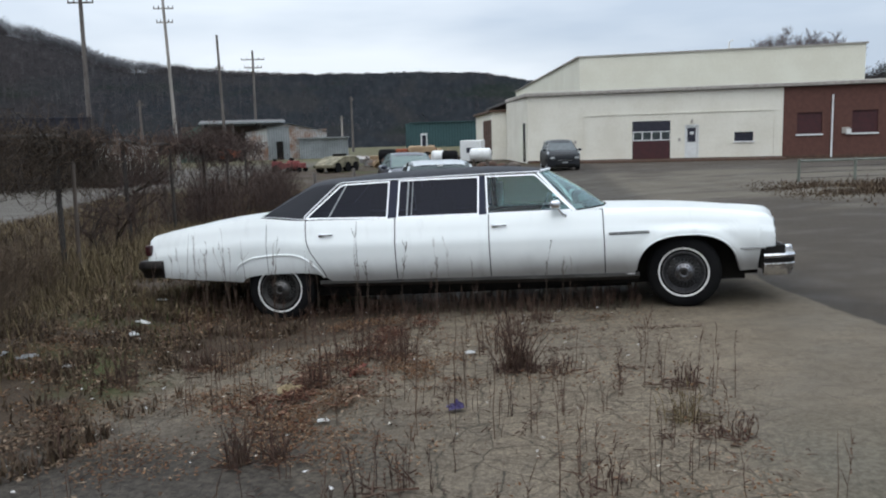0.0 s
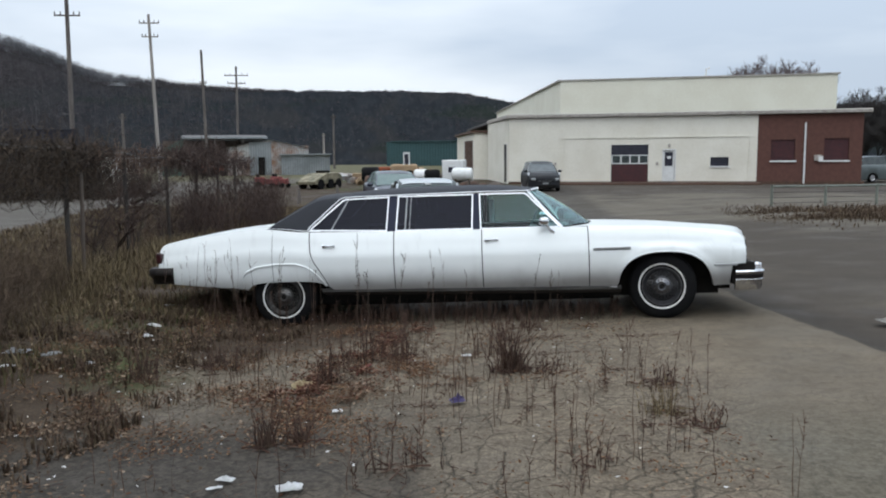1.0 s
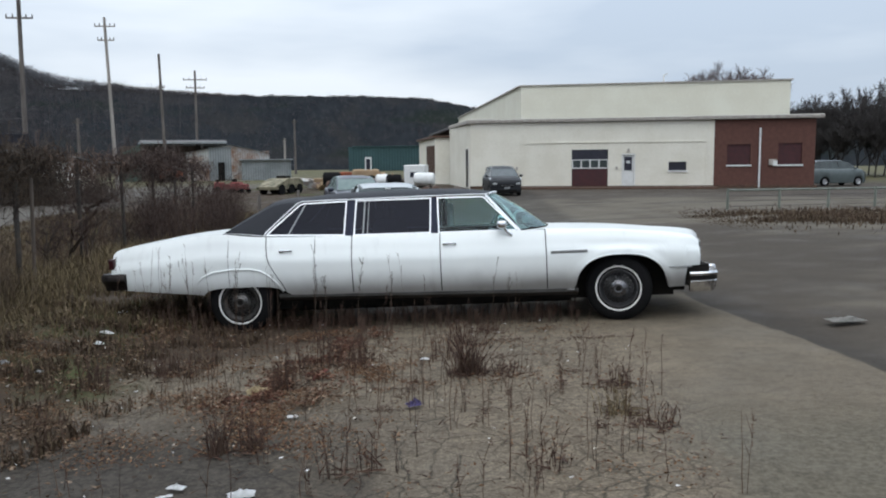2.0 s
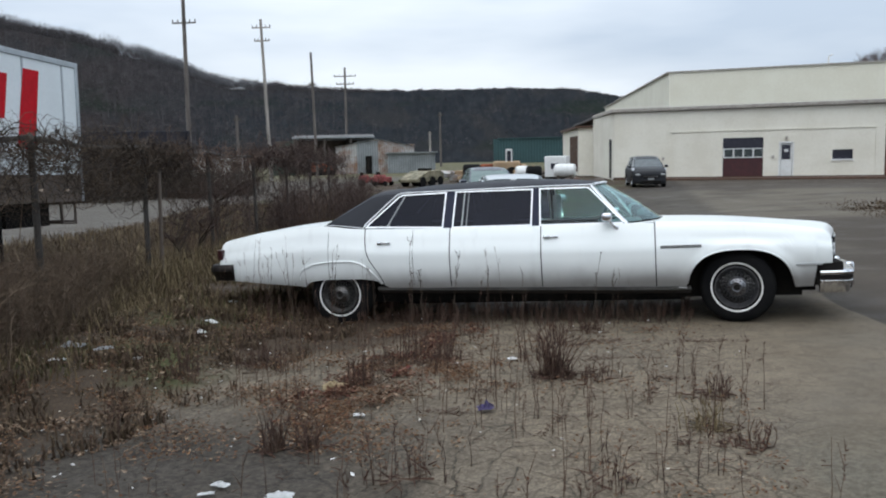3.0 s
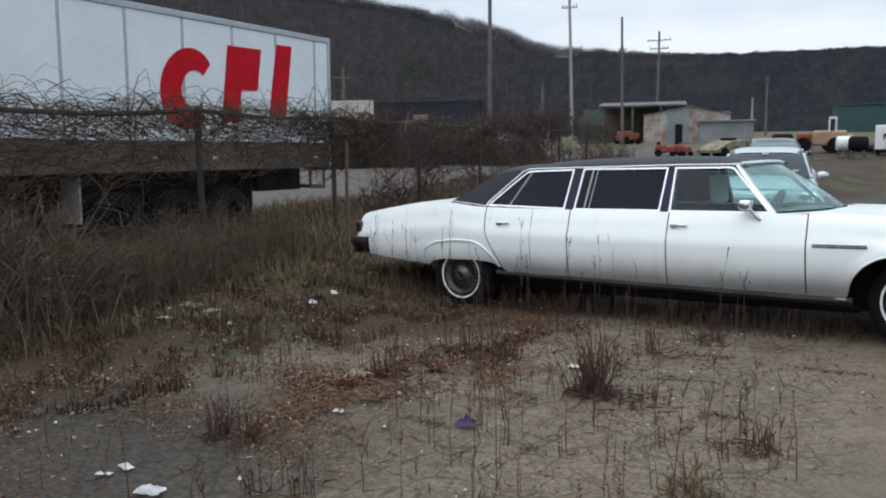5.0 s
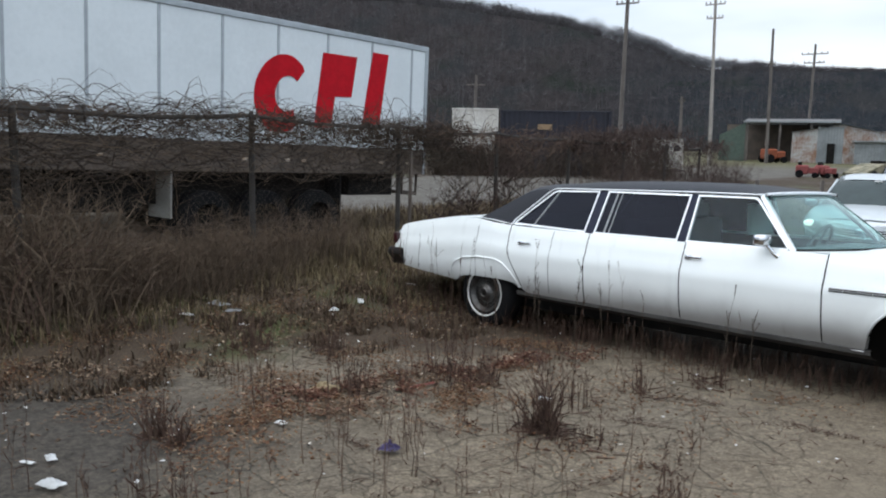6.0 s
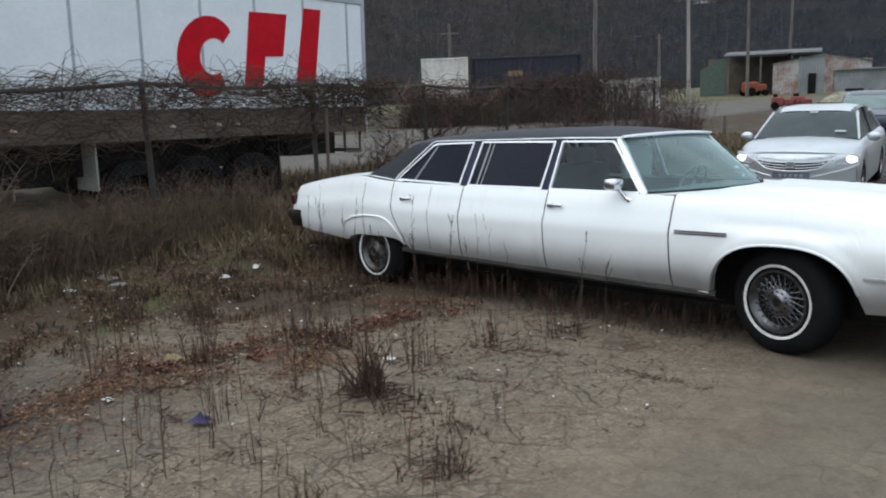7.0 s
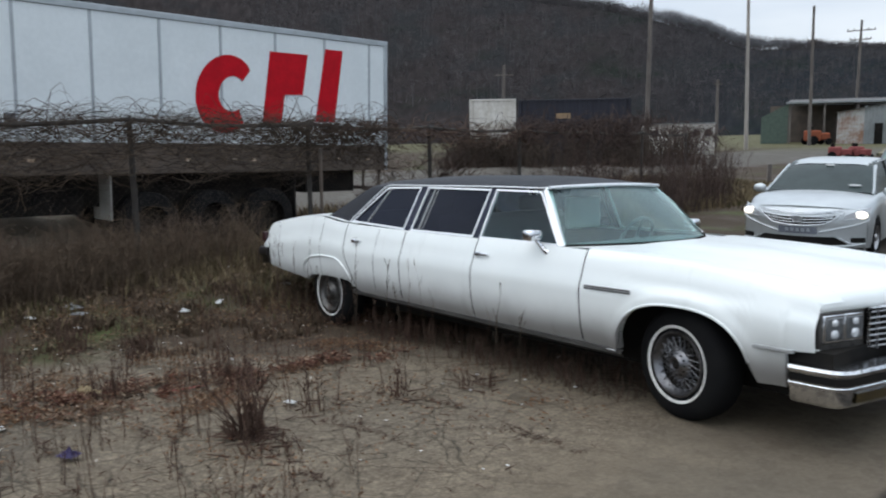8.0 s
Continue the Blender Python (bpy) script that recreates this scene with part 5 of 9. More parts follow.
def bush_mesh(seed, height, width, count, material, thick=0.006):
    rng = random.Random(seed)
    canes, twigs = [], []
    for k in range(count):
        foot = Vector((rng.gauss(0, width * 0.35), rng.gauss(0, width * 0.35), -0.05))
        h = height * rng.uniform(0.45, 1.05) * (1 - 0.2 * min(1, foot.length / width))
        pts = arching_cane(rng, foot, h, rng.uniform(0.1, 0.75) * width, 6)
        canes.append((pts, rng.uniform(0.5, 1.2) * thick))
        for j in range(rng.randint(2, 5)):
            i = rng.randint(1, 4)
            a = pts[i]
            out = Vector((rng.uniform(-1, 1), rng.uniform(-1, 1), rng.uniform(-0.3, 1.0))).normalized() * rng.uniform(0.12, 0.4) * min(1.0, height)
            twigs.append(([a, a + out * 0.5 + Vector((0, 0, 0.02)), a + out], thick * 0.5))
    return cane_mesh("canes", canes, material), cane_mesh("twigs", twigs, material)


def place_bush(name, meshes, m, label, category, group=""):
    bush = root(name, m, label, category, group)
    for me, piece in zip(meshes, ("cane_tangle", "twig_tangle")):
        ob = new(piece, me)
        ob.parent = bush
        tagged(ob, kind="stuff")
    return bush


def place_mesh(name, me, m, label, category, group="", kind=""):
    ob = new(name, me)
    ob.matrix_world = m
    return tagged(ob, label, category, group, kind)


def build_bushes():
    rng = random.Random(21)
    dense = [bush_mesh(s, 1.15, 0.95, 210, WARM_TWIG, 0.006) for s in (1, 2, 3)]
    light = [bush_mesh(s, 1.0, 0.9, 90, TWIG, 0.006) for s in (14, 15)]
    tall = [bush_mesh(s, 1.75, 0.80, 62, TWIG, 0.006) for s in (4, 5, 6)]
    # the thicket at the foot of the fence
    for k in range(32):
        s = rng.uniform(-3.6, 0.9) if k % 4 == 0 else rng.uniform(-3.6, -0.15)
        p = FENCE_A + FENCE_STEP * s + Vector((rng.uniform(-0.5, 0.45) if s < 0.2 else rng.uniform(-0.6, 0.3), 0, 0))
        sc = rng.uniform(0.60, 0.95) * (1.3 if s < -0.9 else 0.85)
        place_bush("bramble_bush", dense[k % 3] if s < 0.0 and k % 3 else light[k % 2], pose(p.x, p.y, ground_height(p.x, p.y), 0, 0, rng.uniform(0, 360)) @ Matrix.Diagonal((sc, sc, sc, 1)),
                   "dark leafless bramble thicket at the fence", "bush", "brambles along the fence")
    for k in range(6):
        s = -0.75 + 0.22 * k
        p = FENCE_A + FENCE_STEP * s + Vector((-0.35 - 0.12 * (k % 3), 0, 0))
        place_bush("bramble_bush", light[k % 2], pose(p.x, p.y, ground_height(p.x, p.y), 0, 0, 77 * k) @ Matrix.Diagonal((0.8, 0.8, 0.68 + 0.1 * (k % 2), 1)),
                   "brown leafless bush grown up the fence", "bush", "brambles along the fence")
    for k in range(9):
        s = -0.85 + 0.1 * k
        p = FENCE_A + FENCE_STEP * s + Vector((0.25 - 0.09 * (k % 4), 0, 0))
        place_bush("bramble_bush", dense[k % 3], pose(p.x, p.y, ground_height(p.x, p.y), 0, 0, 61 * k) @ Matrix.Diagonal((0.62, 0.62, 0.50 + 0.06 * (k % 3), 1)),
                   "low brown bramble thicket before the fence", "bush", "brambles along the fence")
    weedy = [bush_mesh(s, 1.0, 0.42, 70, WARM_TWIG, 0.0042) for s in (44, 45)]
    for k in range(13):
        s = -0.45 + 0.085 * k
        p = FENCE_A + FENCE_STEP * s + Vector((-0.30 + 0.22 * (k % 4), 0, 0))
        place_bush("bramble_bush", weedy[k % 2], pose(p.x, p.y, ground_height(p.x, p.y), 0, 0, 47 * k) @ Matrix.Diagonal((1, 1, 0.75 + 0.12 * (k % 3), 1)),
                   "upright reddish-brown dead weeds at the fence", "bush", "brambles along the fence")
    # the brown hedge farther down the fence
    for k in range(5):
        s = rng.uniform(3.4, 5.6)
        p = FENCE_A + FENCE_STEP * s + Vector((rng.uniform(-0.9, 0.9), 0, 0))
        sc = rng.uniform(0.7, 0.95)
        place_bush("bramble_bush", tall[k % 3], pose(p.x, p.y, ground_height(p.x, p.y), 0, 0, rng.uniform(0, 360)) @ Matrix.Diagonal((sc * 1.25, sc * 1.25, sc * rng.uniform(0.9, 1.1), 1)),
                   "leafless brown shrub grown through the fence", "bush", "shrubs along the fence")
    for k, (s, off) in enumerate(((1.75, -0.2), (2.45, -0.3))):
        p = FENCE_A + FENCE_STEP * s + Vector((off, 0, 0))
        place_bush("shrub", tall[k % 3], pose(p.x, p.y, ground_height(p.x, p.y), 0, 0, 70 * k) @ Matrix.Diagonal((0.8, 0.8, 0.98, 1)), "thin leafless shrub with bare stems", "bush", "shrubs along the fence")
    end = [bush_mesh(s, 1.7, 0.95, 70, HEDGE, 0.006) for s in (24, 25)]
    for k in range(5):
        x, y = rng.uniform(-7.2, -5.9), rng.uniform(15.2, 19.5)
        sc = rng.uniform(0.9, 1.2)
        place_bush("shrub", end[k % 2], pose(x, y, ground_height(x, y), 0, 0, rng.uniform(0, 360)) @ Matrix.Diagonal((sc, sc, sc * 0.95, 1)), "leafless brown shrub at the lot edge", "bush", "shrubs at the lot edge")
    # vines wound along the top rail, thickest on the far bays
    def vines(name, count, lo, hi, low, material, label, thick, curl):
        canes = []
        for k in range(count):
            s = rng.uniform(lo, hi)
            p = FENCE_A + FENCE_STEP * s
            z = fence_top(s) - 0.02 + rng.gauss(0, 0.04) - (rng.random() ** 1.6) * low
            foot = Vector((p.x + rng.uniform(-0.16, 0.16), p.y, z))
            along = FENCE_STEP.normalized() * rng.choice((-1, 1))
            ln, up = rng.uniform(0.2, 0.9), rng.uniform(-0.2, 0.2) if rng.random() < curl else rng.uniform(0.1, 0.45)
            pts = []
            off = Vector((0, 0, 0))
            for q in linspace(0, 1, 7):
                off += Vector((rng.uniform(-1, 1), rng.uniform(-1, 1), rng.uniform(-1, 1))) * 0.045
                pts.append(foot + along * ln * q + Vector((0, 0, up * 4 * q * (1 - q))) + off)
            canes.append((pts, rng.uniform(0.5, 1.3) * thick))
        place_mesh(name, cane_mesh(name, canes, material), Matrix.Identity(4), label, "vines", kind="stuff")

    vines("fence_vines", 2700, -3.4, 1.6, 0.66, TWIG_DARK, "tangled dry vines looping over the fence top", 0.0055, 0.93)
    vines("fence_vines", 300, 0.65, 1.6, 0.45, TWIG_DARK, "dark vine mass hanging on the fence", 0.006, 0.95)
    vines("fine_vines", 2600, -3.2, 1.2, 0.55, WARM_TWIG, "fine dry tendrils matted in the fence wire", 0.0026, 0.97)
    vines("vine_curtain", 430, 1.1, 3.2, 0.24, TWIG, "brown vine curtain hanging on the fence", 0.0070, 0.97)
    # the hedge is ragged: thick clots, thin places, a torn lower edge
    canes = []
    while len(canes) < 1600:
        s = rng.uniform(3.0, 6.9)
        clot = noise.noise(Vector((s * 1.9, 4.0, 0.0))) + 0.5 * noise.noise(Vector((s * 6.0, 9.0, 0.0)))
        deep = 0.36 + 0.75 * noise.noise(Vector((s * 2.7, 1.0, 0.0))) + 0.45 * noise.noise(Vector((s * 9.0, 2.0, 0.0)))
        if clot < rng.uniform(-0.40, 0.40) or (s > 5.3 and rng.random() < 0.55):
            continue
        p = FENCE_A + FENCE_STEP * s
        drop = rng.random() ** 1.5 * max(0.12, deep) * 1.25
        crest = 0.12 + 0.20 * soft(3.6, 5.0, s) * soft(6.2, 5.2, s) + 0.14 * noise.noise(Vector((s * 3.3, 7.0, 0.0))) + 0.05 * noise.noise(Vector((s * 14.0, 7.0, 0.0)))
        foot = Vector((p.x + rng.gauss(0, 0.20), p.y, fence_top(s) + crest - drop))
        along = Vector((rng.gauss(0, 0.5), rng.choice((-1, 1)), rng.uniform(-0.9, 0.5))).normalized()
        ln, off, pts = rng.uniform(0.12, 0.65), Vector((0, 0, 0)), []
        arch = rng.uniform(-0.12, 0.16) if rng.random() < 0.9 else rng.uniform(0.15, 0.35)
        for q in linspace(0, 1, 7):
            off += Vector((rng.uniform(-1, 1), rng.uniform(-1, 1), rng.uniform(-1, 1))) * 0.045
            pts.append(foot + along * ln * q + Vector((0, 0, arch * 4 * q * (1 - q))) + off)
        canes.append((pts, rng.uniform(0.004, 0.0115)))
    place_mesh("vine_hedge", cane_mesh("vine_hedge", canes, HEDGE), Matrix.Identity(4), "ragged reddish-brown hedge of vines on the fence", "vines", kind="stuff")

    # crooked little trees that carry the vines
    def crooked_tree(s, off, height, seed, label):
        r = random.Random(seed)
        stems, sprays = [], []

        def grow(p, d, ln, rad, depth):
            pts = [p]
            for k in range(5):
                d = (d + Vector((r.gauss(0, 0.2), r.gauss(0, 0.2), r.uniform(-0.05, 0.14)))).normalized()
                pts.append(pts[-1] + d * ln / 5)
            (stems if depth < 2 else sprays).append((pts, rad))
            if depth == 3:
                return
            for k in range((5, 5, 5)[depth]):
                side = Vector((r.uniform(-1, 1), r.uniform(-1, 1), r.uniform(-0.25, 0.7))).normalized()
                grow(pts[r.randint(2, 5)], (d * 0.5 + side * 0.9).normalized(), ln * r.uniform(0.4, 0.66), max(0.004, rad * 0.5), depth + 1)

        for k in range(r.randint(2, 3)):
            grow(Vector((r.gauss(0, 0.07), r.gauss(0, 0.12), -0.1)), Vector((r.gauss(0, 0.16), r.gauss(0, 0.25), 1)).normalized(), height * r.uniform(0.5, 0.7), r.uniform(0.02, 0.032), 0)
        p = FENCE_A + FENCE_STEP * s
        t = root("shrub", pose(p.x + off, p.y, ground_height(p.x + off, p.y)), label, "bush", "shrubs along the fence")
        for me, nm in ((cane_mesh("stems", stems, TWIG_DARK), "stem_tangle"), (cane_mesh("sprays", sprays, HEDGE), "twig_tangle")):
            o = new(nm, me)
            o.parent = t
            tagged(o, kind="stuff")

    for k, (s, off, h) in enumerate(((1.55, -0.1, 1.35), (1.98, 0.05, 1.7), (2.32, -0.15, 1.6), (2.9, 0.0, 1.5), (3.55, 0.1, 1.6), (4.3, -0.1, 1.5), (4.9, 0.1, 1.5), (5.6, 0.2, 1.75), (6.2, 0.1, 1.6))):
        crooked_tree(s, off, h, 60 + k, "crooked leafless shrub with dark stems")
    edge_bush = [bush_mesh(s, 1.85, 0.85, 120, HEDGE, 0.006) for s in (34, 35)]
    for k, (x, y) in enumerate(((-7.2, 22.4), (-6.7, 21.3), (-6.2, 19.6), (-6.9, 20.4), (-7.5, 23.6), (-5.9, 18.4))):
        place_bush("shrub", edge_bush[k % 2], pose(x, y, ground_height(x, y), 0, 0, 50 * k) @ Matrix.Diagonal((1, 1, 1.05 - 0.1 * (k % 3), 1)),
                   "low leafless brown shrub at the lot edge", "bush", "shrubs at the lot edge")
    # brush on the far side of the haul road and before the outbuilding
    far = bush_mesh(8, 1.9, 1.5, 150, TWIG_DARK, 0.014)
    thick = bush_mesh(17, 1.75, 1.3, 300, TWIG_DARK, 0.020)
    for k, (x, y) in enumerate(((-29.1, 33.2), (-28.4, 33.9), (-27.8, 34.5), (-27.2, 35.3))):
        place_bush("bramble_bush", thick, pose(x, y, ground_height(x, y), 0, 0, 80 * k) @ Matrix.Diagonal((1.1, 1.1, 1.12 + 0.1 * (k % 2), 1)),
                   "thick dark brush before the containers", "bush", "brush beyond the road")
    for k in range(9):
        q = rng.random() * 0.72
        x, y = -29.5 + 13.0 * q + rng.gauss(0, 0.9), 31.5 + 15.0 * q + rng.gauss(0, 0.9)
        sc = rng.uniform(1.0, 1.4)
        place_bush("bramble_bush", far, pose(x, y, ground_height(x, y), 0, 0, rng.uniform(0, 360)) @ Matrix.Diagonal((sc, sc, sc, 1)),
                   "dark leafless brush beyond the haul road", "bush", "brush beyond the road")


def build_dirt_mound():
    bm = bmesh.new()
    rows = []
    for i in range(25):
        row = []
        for j in range(25):
            s, t = i / 12 - 1, j / 12 - 1
            x, y = -13.6 + 4.2 * s, 6.8 + 2.6 * t
            h = max(0.0, 1 - s * s - t * t)
            row.append((x, y, ground_height(x, y) - 0.03 + 1.10 * h * (0.9 + 0.3 * noise.noise(Vector((x, y, 0.5)))) + 0.05 * noise.noise(Vector((x * 4, y * 4, 2.0))) * min(1, h * 4)))
        rows.append(row)
    sheet(bm, rows)
    bmesh.ops.recalc_face_normals(bm, faces=bm.faces)
    tagged(to_object("dirt_mound", bm, MOUND), "low pale mound of earth under the trailer", "mound")


MOUND = surface("pale_trodden_earth", (0.185, 0.16, 0.125, 1), (0.115, 0.098, 0.075, 1), 0.95, fine=20, coarse=1.5, spec=0.1)
build_bushes()
build_dirt_mound()


# ---- utility poles ----
def utility_pole(x, y, top, material, lean=(0.0, 0.0), arms=((0.5, 2.2),), tilt=0.0, label=""):
    g = ground_height(x, y) - 0.3
    pole = root("utility_pole", pose(x, y, g), label or "tall weathered wooden utility pole", "pole", "utility poles along the road")
    h = top - g
    bm = bmesh.new()
    cone(bm, (0, 0, 0), (lean[0], lean[1], h), 0.17, 0.11, 10)
    part("shaft", bm, material, pole)
    for drop, width in arms:
        bm = bmesh.new()
        s = (h - drop) / h
        c = Vector((lean[0] * s, lean[1] * s, h - drop))
        d = Vector((math.cos(tilt), math.sin(tilt), 0)) * width / 2
        tube(bm, [c - d, c + d], 0.055, 4)
        part("crossarm", bm, material, pole)
        for q in (-0.95, -0.5, 0.5, 0.95):
            bm = bmesh.new()
            cone(bm, c + d * q, c + d * q + Vector((0, 0, 0.24)), 0.045, 0.03, 6)
            part("insulator", bm, GALV, pole)
    return pole


utility_pole(-28.8, 49.3, 15.2, POLE_WOOD, (0.25, 0), ((0.6, 2.4), (4.6, 1.6)), 0.2, "dark utility pole with a transformer bracket")
utility_pole(-30.0, 64.3, 13.2, PALE_POLE, (-0.35, 0), ((0.7, 1.6), (1.8, 1.3)), 0.2, "pale utility pole with short crossarms")
utility_pole(-31.0, 77.0, 11.9, POLE_WOOD, (-0.2, 0), ((3.2, 0.7),), 0.2)
utility_pole(-32.2, 89.0, 11.6, POLE_WOOD, (0.1, 0), ((1.0, 2.6), (1.9, 2.0)), 0.2, "utility pole with two crossarms")
utility_pole(-28.0, 118.0, 7.6, POLE_WOOD, (0, 0), ((0.5, 0.8),), 0.2, "distant slim wooden pole")
utility_pole(-26.0, 104.0, 4.4, PALE_POLE, (0, 0), ((0.3, 0.5),), 0.2, "short pale wooden pole")
utility_pole(-44.0, 50.6, 6.6, POLE_WOOD, (0.1, 0), ((0.8, 1.6),), 0.9, "grey utility pole before the hill")
utility_pole(-35.0, 68.0, 5.4, POLE_WOOD, (0, 0), ((0.4, 0.6),), 0.4, "slim bare wooden pole")
utility_pole(35.0, 68.5, 9.6, POLE_WOOD, (0.15, 0), ((0.5, 0.7),), 0.0, "dark wooden pole beside the brick annexe")


# ---- the long building ----
CREAM = surface("cream_painted_wall", (0.74, 0.71, 0.62, 1), (0.66, 0.625, 0.53, 1), 0.75, fine=6, coarse=0.5, relief=0.1)
CREAM_UP = surface("cream_upper_wall", (0.76, 0.74, 0.62, 1), (0.70, 0.67, 0.55, 1), 0.7, fine=6, coarse=0.4, relief=0.05)
CORNICE = surface("grey_cornice", (0.42, 0.39, 0.35, 1), (0.30, 0.27, 0.24, 1), 0.8)
MORTAR = surface("dark_mortar", (0.115, 0.050, 0.038, 1), (0.09, 0.04, 0.03, 1), 0.9)
MAROON = surface("maroon_door_paint", (0.060, 0.012, 0.014, 1), (0.042, 0.010, 0.012, 1), 0.6)
DARK_GLASS = surface("dark_window", (0.035, 0.035, 0.05, 1), (0.025, 0.025, 0.035, 1), 0.15, relief=0)
WHITE_PAINT = surface("white_paint", (0.72, 0.73, 0.72, 1), (0.62, 0.62, 0.60, 1), 0.55, fine=20)
ROOF_TAR = surface("tar_roof", (0.05, 0.05, 0.05, 1), (0.08, 0.075, 0.07, 1), 0.9)
ROTTEN = surface("rusty_window_bays", (0.10, 0.055, 0.035, 1), (0.06, 0.035, 0.025, 1), 0.9)


def wall_with_holes(x0, x1, z0, z1, holes, thick):
    """Solid wall in the plane y 0 to thick, with rectangular openings through it."""
    xs = sorted({x0, x1, *(h[0] for h in holes), *(h[1] for h in holes)})
    zs = sorted({z0, z1, *(h[2] for h in holes), *(h[3] for h in holes)})
    bm = bmesh.new()

    def solid(i, j):
        if not (0 <= i < len(xs) - 1 and 0 <= j < len(zs) - 1):
            return False
        cx, cz = (xs[i] + xs[i + 1]) / 2, (zs[j] + zs[j + 1]) / 2
        return not any(h[0] < cx < h[1] and h[2] < cz < h[3] for h in holes)

    def quad(*pts):
        bm.faces.new([bm.verts.new(p) for p in pts])

    for i in range(len(xs) - 1):
        for j in range(len(zs) - 1):
            if not solid(i, j):
                continue
            a, b, c, d = xs[i], xs[i + 1], zs[j], zs[j + 1]
            quad((a, 0, c), (b, 0, c), (b, 0, d), (a, 0, d))
            quad((b, thick, c), (a, thick, c), (a, thick, d), (b, thick, d))
            if not solid(i - 1, j):
                quad((a, thick, c), (a, 0, c), (a, 0, d), (a, thick, d))
            if not solid(i + 1, j):
                quad((b, 0, c), (b, thick, c), (b, thick, d), (b, 0, d))
            if not solid(i, j - 1):
                quad((a, thick, c), (b, thick, c), (b, 0, c), (a, 0, c))
            if not solid(i, j + 1):
                quad((a, 0, d), (b, 0, d), (b, thick, d), (a, thick, d))
    bmesh.ops.remove_doubles(bm, verts=bm.verts, dist=1e-4)
    return bm


def extrude_poly(poly, z0, z1):
    bm = bmesh.new()
    a, b = [bm.verts.new((x, y, z0)) for x, y in poly], [bm.verts.new((x, y, z1)) for x, y in poly]
    bm.faces.new(b)
    bm.faces.new(a[::-1])
    for i in range(len(poly)):
        j = (i + 1) % len(poly)
        bm.faces.new((a[i], a[j], b[j], b[i]))
    bmesh.ops.recalc_face_normals(bm, faces=bm.faces)
    return bm


def build_long_building():
    a = radians(-6.5)
    m = Matrix.Translation((10.2, 54.9, 0)) @ Matrix.Rotation(a, 4, "Z")
    B, T = -0.55, 3.98
    hall = root("long_building", m, "long cream-painted industrial building with a brick annexe", "building")
    holes = [(-3.90, -1.45, B, 2.12), (-0.45, 0.27, B, 1.72), (2.56, 3.72, 0.66, 1.24)]
    wall = part("front_wall", wall_with_holes(-10.9, 5.48, B, T, holes, 0.3), CREAM, hall, "cream-painted masonry front", flat=True)
    # pilaster strip and raised panel lines
    part("panel_ledge", boxed(-7.17, 5.06, -0.05, -0.003, 2.57, 2.64), CREAM, wall)
    for x in (-7.2, 4.95):
        part("pilaster", boxed(x, x + 0.12, -0.05, -0.003, -0.45, 2.56), CREAM, wall)
    # left wall running back at an angle
    poly = [(-10.9, 0.004), (-13.95, 9.6), (-13.65, 9.7), (-10.6, 0.31)]
    side = part("side_wall", extrude_poly(poly, B, T), CREAM, hall, "cream side wall", flat=True)
    bm = bmesh.new()
    d = Vector((-3.05, 9.6, 0)).normalized()
    o = Vector((-10.9, 0, 0)) + d * 1.1 + Vector((-0.03, -0.01, 0))
    for z0, z1, s0, s1 in ((B + 0.1, 2.25, 0.0, 0.75),):
        p, q = o + d * s0, o + d * s1
        box(bm, 0, (q - p).length, -0.04, 0.02, z0, z1, Matrix.Translation(p) @ Matrix.Rotation(math.atan2(d.y, d.x), 4, "Z"))
    part("side_door", bm, DARK_GLASS, hall, "dark narrow side doorway", flat=True)
    # cornice
    bm = bmesh.new()
    rows = []
    path = [(-14.05, 9.9), (-11.05, -0.12), (12.25, -0.22)]
    for x, y in path:
        rows.append([(x, y, 4.00), (x, y - 0.10, 4.03), (x, y - 0.12, 4.22), (x, y + 0.02, 4.27), (x, y + 0.5, 4.27)])
    sheet(bm, rows, True)
    part("cornice", bm, CORNICE, hall, "weathered grey cornice", flat=True)
    poly = [(-10.95, 0.1), (12.2, -0.05), (12.2, 53), (-21.5, 53), (-19.5, 30), (-14.0, 9.7)]
    part("low_roof", extrude_poly(poly, 3.99, 4.18), ROOF_TAR, hall, flat=True)
    poly = [(-7.8, 6.0), (11.6, 6.0), (11.6, 53.0), (-19.7, 53.0)]
    part("clerestory", extrude_poly(poly, 4.1, 6.98), CREAM_UP, hall, "tall plain cream upper storey", flat=True)
    poly = [(-7.95, 5.9), (11.75, 5.9), (11.75, 53.1), (-19.9, 53.1)]
    part("upper_coping", extrude_poly(poly, 6.98, 7.08), CORNICE, hall, flat=True)
    bm = bmesh.new()
    tube(bm, [(2.9, 8, 7.0), (2.9, 8, 7.75), (3.15, 8, 7.85)], 0.06, 6)
    part("roof_vent", bm, WHITE_PAINT, hall)
    # garage door
    door = part("garage_door", boxed(-3.88, -1.47, 0.10, 0.16, B, 1.42), MAROON, hall, "maroon garage door with a row of panes")
    part("door_header", boxed(-3.88, -1.47, 0.05, 0.20, 1.45, 2.10), DARK_GLASS, door)
    part("pane_frame", boxed(-3.88, -1.47, 0.07, 0.13, 0.82, 1.46), WHITE_PAINT, door)
    for k in range(4):
        x = -3.80 + k * 0.60
        part("pane", boxed(x, x + 0.50, 0.05, 0.09, 0.90, 1.38), GLASS_FAR, door)
    for k in range(1, 4):
        x = -3.88 + k * 0.6
        part("door_rib", boxed(x - 0.03, x + 0.03, 0.07, 0.11, -0.45, 0.78), MAROON, door)
    # entrance door
    en = part("entrance_door", boxed(-0.44, 0.26, 0.08, 0.14, B, 1.71), WHITE_PAINT, hall, "white entrance door with a dark pane")
